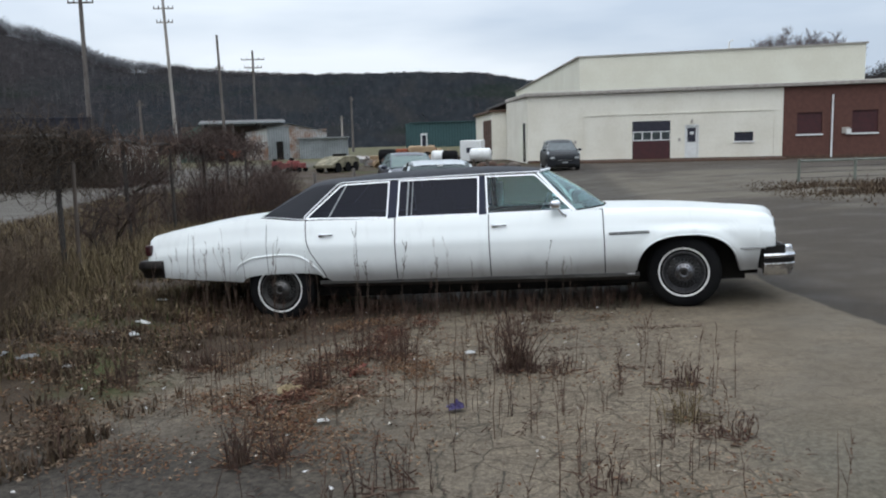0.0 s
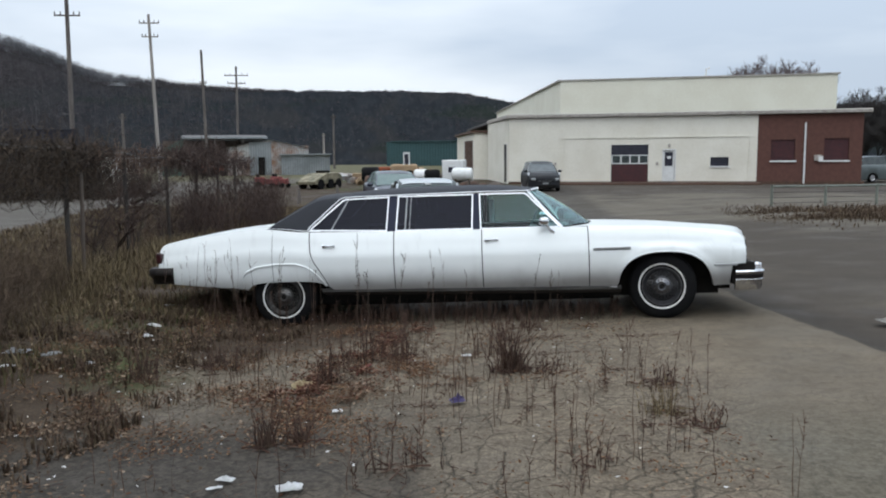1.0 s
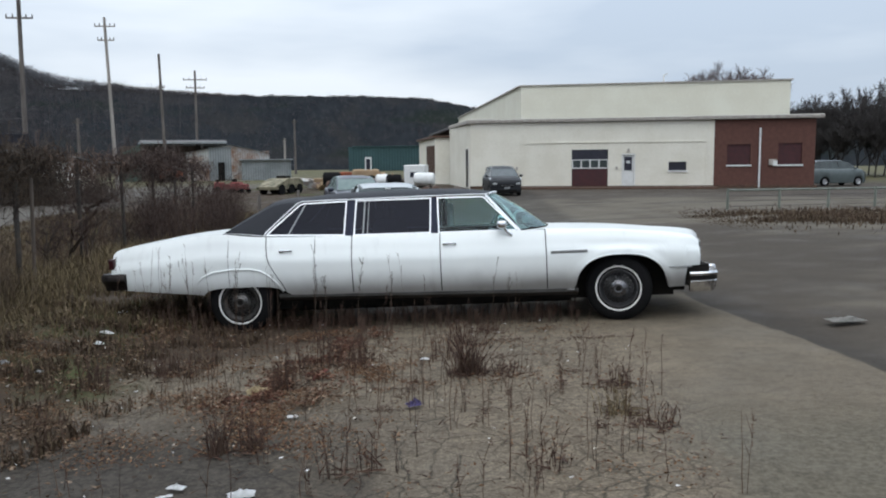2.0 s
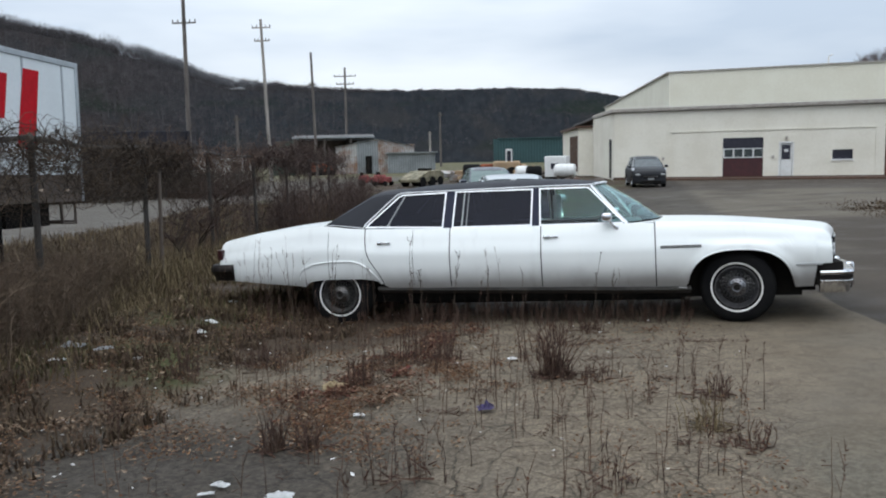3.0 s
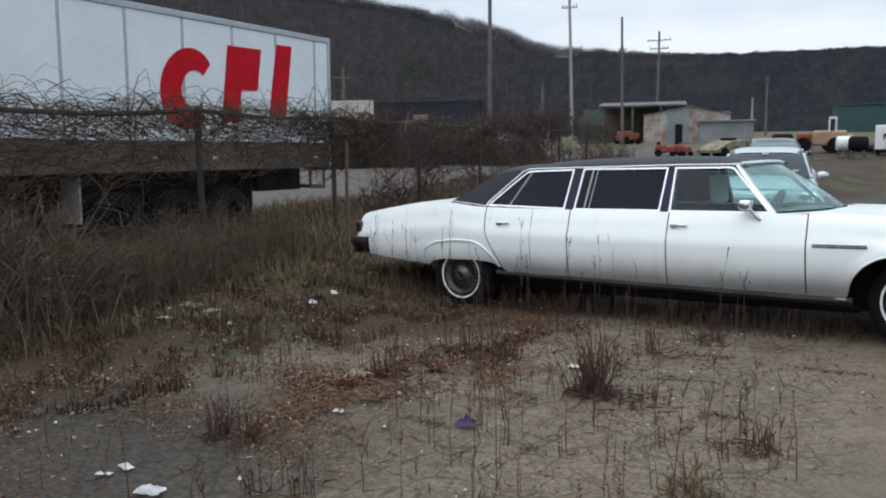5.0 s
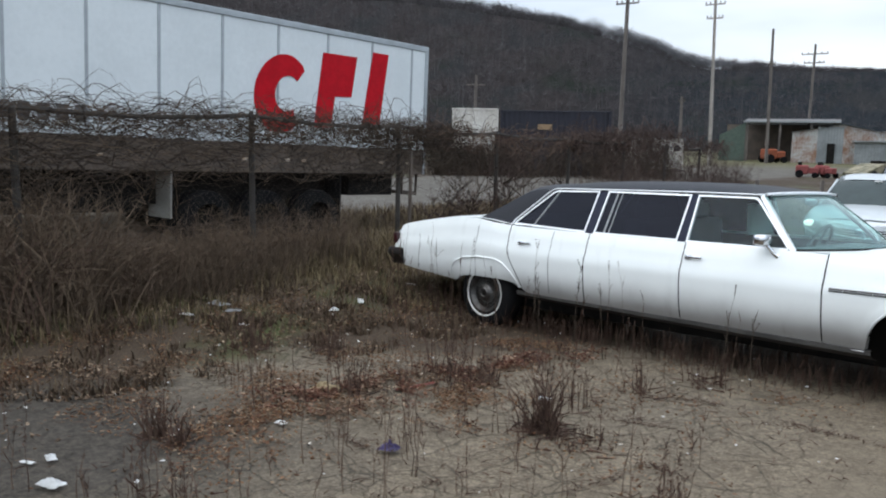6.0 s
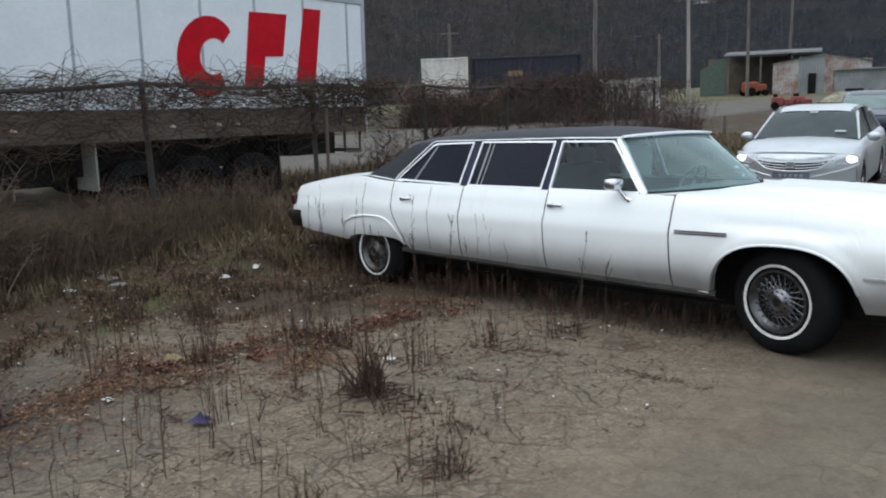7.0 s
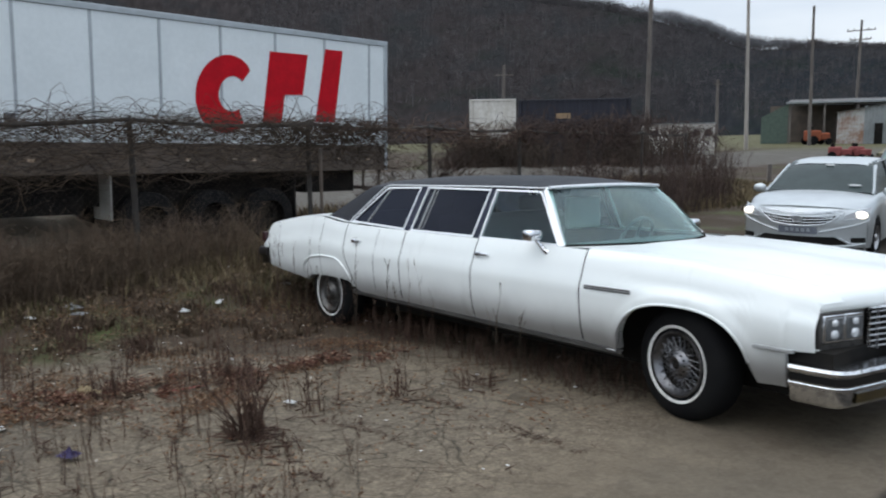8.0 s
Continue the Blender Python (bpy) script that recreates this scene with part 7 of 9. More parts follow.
def build_shed():
    """Long open shed and a rusty tin workshop at its end; local x to the right along the front, y to the back."""
    a = math.atan2(4.0, 10.5)
    m = Matrix.Translation((-38.2, 81.6, 0)) @ Matrix.Rotation(a, 4, "Z")
    G = ground_height(-33, 84)
    sh = root("open_shed", m, "long open-fronted shed with a pale tin roof", "shed")
    part("back_wall", boxed(0, 11.0, 6.0, 6.2, G, 3.3), RUSTY_RAIL, sh)
    bm = bmesh.new()
    for y in (-0.5, -0.3):
        bm.faces.new([bm.verts.new(p) for p in ((0.0, y, G), (2.5, y, G), (2.5, y, 3.42), (0.0, y, 2.1))])
    bmesh.ops.recalc_face_normals(bm, faces=bm.faces)
    part("gable_wall", bm, MOSS_GREEN, sh, "moss green board wall", flat=True)
    bm = bmesh.new()
    rows = []
    for k in range(49):
        x = 2.3 + 9.0 * k / 48
        dz = 0.04 if k % 2 else 0.0
        rows.append([(x, -0.8, 3.52 + dz), (x, 3.0, 3.85 + dz), (x, 6.6, 3.35 + dz)])
    sheet(bm, rows, True)
    part("roof", bm, ROOF_GREY, sh, "pale corrugated roof", flat=True)
    part("fascia", boxed(2.3, 11.3, -0.86, -0.78, 3.40, 3.56), GREY_SHEET, sh)
    for x in (2.6, 5.7, 8.6):
        part("post", boxed(x, x + 0.18, -0.6, -0.42, G, 3.45), POLE_WOOD, sh)
    tin = root("tin_workshop", m @ Matrix.Translation((7.0, -1.6, 0)), "rust-streaked corrugated tin workshop", "workshop")
    bm = bmesh.new()
    corrugated(bm, 0, 2.3, 0, G, 2.5)
    part("wall", bm, RUST_SHEET, tin, flat=True)
    bm = bmesh.new()
    corrugated(bm, 2.3, 4.6, -0.02, G, 3.0)
    part("wall", bm, GREY_SHEET, tin, flat=True)
    bm = bmesh.new()
    corrugated(bm, 4.6, 8.6, 0, G, 2.6)
    part("wall", bm, RUST_SHEET, tin, flat=True)
    part("doorway", boxed(3.2, 3.9, -0.10, -0.03, G, 1.4), DARK, tin)
    part("side_wall", boxed(8.5, 8.6, 0.1, 6, G, 2.5), RUST_SHEET, tin)
    bm = bmesh.new()
    sheet(bm, [[(-0.2, -0.3, 2.45), (4.4, -0.3, 3.30), (8.9, -0.3, 2.35)], [(-0.2, 6.4, 2.45), (4.4, 6.4, 3.30), (8.9, 6.4, 2.35)]])
    bmesh.ops.solidify(bm, geom=bm.faces[:], thickness=0.06)
    part("roof", bm, GREY_SHEET, tin, flat=True)
    bm = bmesh.new()
    bm.faces.new([bm.verts.new(p) for p in ((0, 0.02, 2.45), (8.6, 0.02, 2.4), (4.4, 0.02, 3.2))])
    part("gable", bm, RUST_SHEET, tin, flat=True)
    lean = root("tin_lean_to", m @ Matrix.Translation((12.6, -2.4, 0)), "low grey tin lean-to", "shed")
    bm = bmesh.new()
    corrugated(bm, 0, 5.2, 0, G, 1.6)
    part("wall", bm, GREY_SHEET, lean, flat=True)
    part("roof", boxed(-0.2, 5.4, -0.3, 4.5, 1.6, 1.72), GREY_SHEET, lean)
    part("side_wall", boxed(5.1, 5.2, 0.05, 4.2, G, 1.6), GREY_SHEET, lean)


build_shed()


def build_teal_hall():
    hall = root("teal_hall", pose(-16, 142, 0, 0, 0, -4), "big teal metal hall in the distance", "building")
    bm = bmesh.new()
    corrugated(bm, -8.3, 9.5, 0, -0.8, 3.7, 0.5, 0.08)
    part("wall", bm, TEAL, hall, flat=True)
    part("side_wall", boxed(-7.3, -7.2, 0.1, 20, -0.8, 3.7), TEAL, hall)
    part("roof", boxed(-7.5, 9.7, -0.2, 20, 3.7, 3.85), TEAL, hall)


build_teal_hall()


def container(name, x, y, yaw, length, height, base, material, label):
    c = root(name, pose(x, y, base, 0, 0, yaw), label, "container")
    bm = bmesh.new()
    corrugated(bm, 0, length, 0, 0.12, height - 0.1, 0.28, 0.05)
    part("side", bm, material, c, flat=True)
    part("box", boxed(0, length, 0.06, 2.4, 0.05, height - 0.02), material, c)
    part("top_rail", boxed(-0.02, length + 0.02, -0.02, 2.42, height - 0.1, height), material, c, bevel=0.01)
    part("bottom_rail", boxed(-0.02, length + 0.02, -0.02, 2.42, 0, 0.14), material, c, bevel=0.01)
    for x0 in (0, length - 0.12):
        part("corner_post", boxed(x0 - 0.01, x0 + 0.13, -0.03, 0.1, 0, height), material, c)
    return c


container("white_container", -29.9, 34.3, 46, 2.6, 3.7, -0.5, DINGY_WHITE, "weathered white container behind the road")
container("blue_container", -28.0, 36.3, 41, 6.2, 3.62, -0.5, NAVY_STEEL, "long navy steel container")
for ob in [o for o in scene.objects if o.name == "blue_container"]:
    part("shipping_mark", boxed(2.1, 2.9, -0.03, -0.005, 2.55, 2.85), TAN, ob)


def build_small_yard_things():
    # little white outbuilding
    b = root("white_outbuilding", pose(-29.2, 53.4, 0, 0, 0, 32), "low white block outbuilding with dark windows", "building")
    G = -0.55
    part("wall", wall_with_holes(-2.5, 2.6, G, 1.62, [(-1.75, -1.25, 0.75, 1.2), (-0.6, 0.0, G, 1.3), (1.15, 1.55, 0.75, 1.2), (1.95, 2.3, 0.75, 1.2)], 0.2), DINGY_WHITE, b, flat=True)
    for x0, x1 in ((-1.75, -1.25), (1.15, 1.55), (1.95, 2.3)):
        part("window", boxed(x0, x1, 0.10, 0.14, 0.75, 1.2), DARK_GLASS, b)
    part("door", boxed(-0.6, 0.0, 0.08, 0.13, G, 1.3), CORNICE, b, "weathered grey door")
    part("side_wall", boxed(2.4, 2.6, 0.21, 2.5, G, 1.62), DINGY_WHITE, b)
    part("side_wall", boxed(-2.5, -2.3, 0.21, 2.5, G, 1.62), DINGY_WHITE, b)
    part("back_wall", boxed(-2.3, 2.4, 2.3, 2.5, G, 1.62), DINGY_WHITE, b)
    part("roof", boxed(-2.58, 2.68, -0.1, 2.6, 1.62, 1.70), GREY_SHEET, b)
    # white camper box
    c = root("camper", pose(-5.05, 53.2, ground_height(-5, 53), 0, 0, -2) @ Matrix.Diagonal((0.68, 0.68, 0.82, 1)), "white box camper standing in the yard", "camper")
    part("body", boxed(0, 2.05, 0, 3.4, 0.45, 2.12), WHITE_PAINT, c, bevel=0.06)
    part("window", boxed(0.62, 1.32, -0.03, 0.02, 1.12, 1.55), DARK_GLASS, c)
    part("chassis", boxed(0.1, 1.95, 0.1, 3.3, 0.25, 0.45), DARK, c)
    for x in (0.05, 1.85):
        bm = bmesh.new()
        tube(bm, [(x, 0.9, 0.3), (x + 0.18, 0.9, 0.3)], 0.3, 14)
        part("wheel", bm, RUBBER, c)

    def tank(name, x, y, z, r, ln, yaw, material, label):
        t = root(name, pose(x, y, ground_height(x, y), 0, 0, yaw), label, "tank")
        bm = bmesh.new()
        prof = [(0, 0), (r * 0.7, 0.02), (r * 0.95, 0.08), (r, 0.16), (r, ln - 0.16), (r * 0.95, ln - 0.08), (r * 0.7, ln - 0.02), (0, ln)]
        lathe(bm, prof, 22)
        for v in bm.verts:
            v.co = Vector((v.co.y, v.co.x, v.co.z + z))
        bmesh.ops.recalc_face_normals(bm, faces=bm.faces)
        part("shell", bm, material, t)
        for q in (0.2, 0.8):
            part("cradle", boxed(ln * q - 0.06, ln * q + 0.06, -r * 0.7, r * 0.7, 0, max(0.1, z - r * 0.6)), RUSTY_RAIL, t)

    tank("white_tank", -4.15, 50.5, 0.86, 0.42, 1.35, -4, WHITE_PAINT, "white cylindrical tank on cradles")
    tank("black_tank", -5.8, 49.5, 0.80, 0.42, 1.0, 4, RUBBER, "black cylindrical tank on cradles")
    tank("white_tank", -6.6, 50.5, 0.80, 0.42, 0.9, 14, WHITE_PAINT, "small white cylindrical tank")
    tank("black_tank", -9.9, 50.0, 0.95, 0.46, 1.15, 8, RUBBER, "black cylindrical tank on cradles")
    tank("brown_tank", -8.6, 44.5, 0.62, 0.50, 1.5, 10, ROTTEN, "rusty brown drum tank")
    # camouflaged truck
    t = root("camouflaged_truck", pose(-12.4, 50.6, ground_height(-12, 50) - 0.02, 0, 0, 72) @ Matrix.Diagonal((0.72, 0.72, 0.66, 1)), "tan and olive camouflaged army truck", "truck")
    bm = bmesh.new()
    prof = [(-1.7, 0.50), (-1.75, 0.80), (0.25, 1.55), (2.2, 1.60), (2.9, 1.30), (3.0, 0.55)]
    a = [bm.verts.new((x, 0.0, z)) for x, z in prof]
    b = [bm.verts.new((x, 2.0, z)) for x, z in prof]
    bm.faces.new(a)
    bm.faces.new(b[::-1])
    for k in range(len(prof)):
        bm.faces.new((a[k], b[k], b[k - 1], a[k - 1]))
    bmesh.ops.recalc_face_normals(bm, faces=bm.faces)
    part("body", bm, CAMO, t, bevel=0.05)
    part("hatch", boxed(0.7, 1.6, 0.5, 1.5, 1.57, 1.80), DARK, t, bevel=0.05)
    for x in (-0.75, 0.9, 2.2):
        for y in (-0.05, 1.75):
            bm = bmesh.new()
            tube(bm, [(x, y, 0.5), (x, y + 0.28, 0.5)], 0.5, 18)
            part("wheel", bm, RUBBER, t)
    # tan loader with a white-framed cab
    t = root("loader", pose(-9.2, 57.0, ground_height(-9, 57), 0, 0, 8) @ Matrix.Diagonal((0.85, 0.85, 0.92, 1)), "tan and rust loader with a white-framed cab", "loader")
    part("body", boxed(0, 2.3, 0, 1.8, 0.5, 1.55), TAN, t, bevel=0.15)
    part("engine", boxed(-1.1, 0.0, 0.3, 1.5, 0.5, 1.35), ORANGE, t, bevel=0.12)
    bm = bmesh.new()
    for x0 in (1.1, 1.55):
        box(bm, x0, x0 + 0.1, 0.0, 0.1, 1.5, 2.45)
    box(bm, 1.1, 1.65, 0.0, 0.1, 2.35, 2.5)
    part("cab_frame", bm, WHITE_PAINT, t)
    part("cab_glass", boxed(1.2, 1.55, 0.03, 0.08, 1.55, 2.35), DARK_GLASS, t)
    for x in (-0.6, 1.6):
        bm = bmesh.new()
        tube(bm, [(x, -0.15, 0.55), (x, 0.25, 0.55)], 0.55, 18)
        part("wheel", bm, RUBBER, t)
    # an orange tractor by the shed, two small red machines by the road
    for x, y, mat, lab, yaw, sc in ((-31.7, 79.5, ORANGE, "faded orange farm tractor by the shed", 60, 1.0),
                                    (-16.9, 51.4, RED_PAINT, "small faded red machine by the road", 20, 0.55),
                                    (-16.0, 52.0, RED_PAINT, "small faded red machine by the road", -20, 0.55)):
        t = root("tractor", pose(x, y, ground_height(x, y), 0, 0, yaw) @ Matrix.Diagonal((sc, sc, sc, 1)), lab, "tractor", "machines in the yard")
        part("body", boxed(-0.9, 0.4, -0.5, 0.5, 0.35, 1.35), mat, t, bevel=0.15)
        part("engine", boxed(0.4, 1.4, -0.36, 0.36, 0.45, 1.1), mat, t, bevel=0.1)
        part("seat", boxed(-0.7, -0.3, -0.25, 0.25, 1.35, 1.7), DARK, t, bevel=0.05)
        for wx, r in ((-0.5, 0.42), (1.05, 0.30)):
            for wy in (-0.72, 0.5):
                bm = bmesh.new()
                tube(bm, [(wx, wy, r), (wx, wy + 0.22, r)], r, 16)
                part("wheel", bm, RUBBER, t)
    # marker posts along the road
    post = root("marker_post", pose(0, 0, 0), "short wooden marker post by the road", "post", "posts along the road")
    bm = bmesh.new()
    cone(bm, (0, 0, -0.2), (0, 0, 0.75), 0.09, 0.08, 8)
    part("shaft", bm, POLE_WOOD, post)
    spots = [(-12.2 + 0.9 * k, 29.0 + 4.2 * k) for k in range(7)]
    post.matrix_world = pose(*spots[0], ground_height(*spots[0]))
    for x, y in spots[1:]:
        copy_thing(post, pose(x, y, ground_height(x, y), 0, 0, x * 30))
    # low pipe fence past the lot
    fence = root("pipe_fence", pose(0, 0, 0), "low grey-green pipe fence with thin wire", "fence")
    run = [Vector((8.81 + 2.05 * k, 27.64 + 0.86 * k, 0)) for k in range(6)]
    for p in run:
        p.z = ground_height(p.x, p.y)
        bm = bmesh.new()
        cone(bm, p - Vector((0, 0, 0.2)), p + Vector((0, 0, 0.74)), 0.05, 0.045, 8)
        part("post", bm, FENCE_GREEN, fence)
    for p, q in zip(run, run[1:]):
        bm = bmesh.new()
        tube(bm, [p + Vector((0, 0, 0.68)), q + Vector((0, 0, 0.68))], 0.035, 8)
        part("top_rail", bm, FENCE_GREEN, fence)
        bm = bmesh.new()
        for z in (0.12, 0.30, 0.48):
            tube(bm, [p + Vector((0, 0, z)), q + Vector((0, 0, z))], 0.008, 4)
        part("wire", bm, GALV, fence)
    # heaps of scrap between the tanks
    rng = random.Random(28)
    for k, (x, y, r, mat) in enumerate(((-10.6, 55.5, 0.75, TAN), (-8.0, 58.2, 0.8, ORANGE), (-6.9, 56.4, 0.7, TAN), (-11.8, 57.5, 0.7, RUST_SHEET), (-13.6, 54.5, 0.7, RUSTY_RAIL), (-5.6, 57.5, 0.6, RUSTY_RAIL))):
        bm = bmesh.new()
        for j in range(9):
            w = Vector((rng.uniform(0.2, 0.9), rng.uniform(0.1, 0.4), rng.uniform(0.05, 0.35))) * r
            box(bm, -w.x, w.x, -w.y, w.y, -w.z, w.z, pose(rng.gauss(0, 0.5) * r, rng.gauss(0, 0.4) * r, rng.uniform(0.2, 1.1) * r, rng.uniform(-40, 40), rng.uniform(-40, 40), rng.uniform(0, 180)))
        bmesh.ops.recalc_face_normals(bm, faces=bm.faces)
        ob = to_object("scrap_heap", bm, mat, True)
        ob.location = (x, y, ground_height(x, y))
        tagged(ob, "jumbled heap of rusty scrap in the yard", "scrap", "scrap in the yard")
    # rubble and timber by the building's corner
    rng = random.Random(8)
    for k in range(7):
        x, y = -2.6 + rng.uniform(-1.4, 1.2), 51.5 + rng.uniform(-1.5, 1.5)
        bm = bmesh.new()
        bmesh.ops.create_icosphere(bm, subdivisions=2, radius=rng.uniform(0.25, 0.5))
        for v in bm.verts:
            v.co = v.co * (1 + 0.35 * noise.noise(v.co * 3 + Vector((k, 0, 0))))
            v.co.z *= 0.7
        ob = to_object("rubble_heap", bm, ROTTEN if k % 2 else RUSTY_RAIL)
        ob.location = (x, y, ground_height(x, y) + 0.15)
        tagged(ob, "heap of dark rubble by the wall", "rubble", "rubble by the building")


build_small_yard_things()


# ---- bare trees behind the building ----
TREE_BARK = island_surface("bare_tree_bark", [(0.085, 0.068, 0.066, 1), (0.13, 0.105, 0.104, 1), (0.16, 0.132, 0.132, 1), (0.10, 0.082, 0.080, 1)], 0.9)
TREE_DARK = island_surface("dark_tree_bark", [(0.028, 0.026, 0.026, 1), (0.05, 0.045, 0.044, 1), (0.075, 0.068, 0.066, 1)], 0.95)


def bare_tree_meshes(seed, height, spread, material):
    rng = random.Random(seed)
    canes, trunk = [], []

    def grow(p, d, ln, r, depth):
        pts = [p]
        q = p
        for k in range(3):
            d = (d + Vector((rng.uniform(-1, 1), rng.uniform(-1, 1), rng.uniform(-0.3, 0.5))) * 0.16).normalized()
            q = q + d * ln / 3
            pts.append(q)
        (trunk if depth == 0 else canes).append((pts, r))
        if depth >= 5:
            return
        for k in range(6 if depth > 2 else 5 if depth > 1 else 4 if depth else 8):
            a = pts[rng.randint(1, 3)]
            side = Vector((rng.uniform(-1, 1), rng.uniform(-1, 1), rng.uniform(0.1, 1.0))).normalized()
            grow(a, (d * 0.55 + side * spread).normalized(), ln * rng.uniform(0.5, 0.70), max(0.022, r * 0.55), depth + 1)

    grow(Vector((0, 0, -0.3)), Vector((0, 0, 1)), height * 0.34, height * 0.009, 0)
    return cane_mesh("trunk", trunk, material), cane_mesh("crown", canes, material)


def build_trees():
    rng = random.Random(33)
    pale = [bare_tree_meshes(s, 15.2, 0.9, TREE_BARK) for s in (1, 2)]
    dark = [bare_tree_meshes(s, 13.6, 0.8, TREE_DARK) for s in (3, 4)]

    def plant(meshes, x, y, sc, label, group):
        t = root("bare_tree", pose(x, y, ground_height(x, y), 0, 0, rng.uniform(0, 360)) @ Matrix.Diagonal((sc, sc, sc, 1)), label, "tree", group)
        for me, nm in zip(meshes, ("trunk", "crown")):
            o = new(nm, me)
            o.parent = t

    for az, d, sc in ((-13.6, 92, 0.84), (-14.0, 96, 0.90), (-14.4, 94, 0.90), (-14.9, 95, 0.95), (-15.4, 92, 1.00), (-15.9, 96, 1.05), (-16.3, 93, 1.08), (-16.8, 95, 1.10), (-17.2, 93, 1.07), (-17.7, 95, 1.01), (-18.3, 92, 0.92)):
        plant(pale[int(az * 10) % 2], d * math.sin(radians(-az)), d * math.cos(radians(az)), sc, "bare pinkish-grey tree rising behind the roof", "trees behind the building")
    for k in range(26):
        az = rng.uniform(-33, -19.6)
        d = rng.uniform(82, 104)
        plant(dark[k % 2], d * math.sin(radians(-az)), d * math.cos(radians(az)), rng.uniform(0.78, 1.02), "dark bare tree at the wood's edge", "trees past the annexe")


build_trees()


# ---- weeds, leaves and litter on the lot ----
STALK = island_surface("dry_weed_stalks", [(0.044, 0.026, 0.020, 1), (0.085, 0.048, 0.034, 1), (0.055, 0.034, 0.027, 1), (0.12, 0.080, 0.058, 1), (0.038, 0.022, 0.018, 1)], 0.85)
LEAF = island_surface("fallen_leaves", [(0.060, 0.029, 0.016, 1), (0.145, 0.068, 0.034, 1), (0.080, 0.038, 0.021, 1), (0.21, 0.118, 0.062, 1), (0.110, 0.048, 0.026, 1), (0.28, 0.20, 0.13, 1), (0.045, 0.026, 0.016, 1), (0.22, 0.145, 0.09, 1)], 0.8)
GRASS = island_surface("winter_grass_blades", [(0.10, 0.076, 0.042, 1), (0.056, 0.062, 0.022, 1), (0.14, 0.098, 0.06, 1), (0.044, 0.054, 0.018, 1), (0.075, 0.078, 0.028, 1), (0.090, 0.054, 0.034, 1), (0.19, 0.148, 0.09, 1), (0.07, 0.044, 0.028, 1)], 0.8)
STRAW = island_surface("dry_straw_blades", [(0.085, 0.064, 0.036, 1), (0.18, 0.138, 0.076, 1), (0.058, 0.044, 0.027, 1), (0.125, 0.092, 0.052, 1), (0.24, 0.19, 0.11, 1)], 0.85)
DULL_WEED = island_surface("dull_brown_weeds", [(0.046, 0.031, 0.021, 1), (0.075, 0.052, 0.034, 1), (0.056, 0.036, 0.024, 1), (0.11, 0.082, 0.052, 1)], 0.9)
HUSK = island_surface("pale_curled_leaves", [(0.075, 0.046, 0.030, 1), (0.16, 0.108, 0.072, 1), (0.10, 0.060, 0.038, 1), (0.27, 0.205, 0.145, 1), (0.050, 0.031, 0.022, 1), (0.12, 0.085, 0.055, 1)], 0.8)
RUSSET = island_surface("russet_drift_leaves", [(0.070, 0.026, 0.018, 1), (0.13, 0.055, 0.034, 1), (0.040, 0.018, 0.013, 1), (0.19, 0.105, 0.066, 1), (0.085, 0.032, 0.022, 1), (0.34, 0.24, 0.17, 1)], 0.8)
CHIPS = island_surface("pale_litter_chips", [(0.55, 0.54, 0.52, 1), (0.70, 0.70, 0.70, 1), (0.38, 0.35, 0.31, 1), (0.62, 0.58, 0.50, 1)], 0.7)


def weed_cane(rng, x, y, h, branchy=0.3):
    z = ground_height(x, y) - 0.02
    lean = Vector((rng.gauss(0, 0.07), rng.gauss(0, 0.07), 0)) * h
    foot = Vector((x, y, z))
    pts = [foot + lean * s * s + Vector((rng.uniform(-1, 1), rng.uniform(-1, 1), 0)) * 0.008 + Vector((0, 0, h * s)) for s in (0, 0.3, 0.55, 0.8, 1.0)]
    out = [(pts, rng.uniform(0.0022, 0.0040))]
    if rng.random() < branchy:
        for k in range(rng.randint(2, 6)):
            a = pts[rng.randint(2, 4)]
            d = Vector((rng.uniform(-1, 1), rng.uniform(-1, 1), rng.uniform(1.2, 3.5))).normalized() * rng.uniform(0.04, 0.11)
            out.append(([a, a + d * 0.6, a + d], 0.0026))
    if rng.random() < 0.4:
        for k in range(7):
            a = pts[4] - Vector((0, 0, 0.02 * k))
            d = Vector((rng.uniform(-1, 1), rng.uniform(-1, 1), rng.uniform(0.2, 1.0))).normalized() * rng.uniform(0.01, 0.022)
            out.append(([a, a + d], 0.0045))
    return out


def inside_lot(x, y):
    return x < lot_edge(y) - 0.3 and y < 7.45


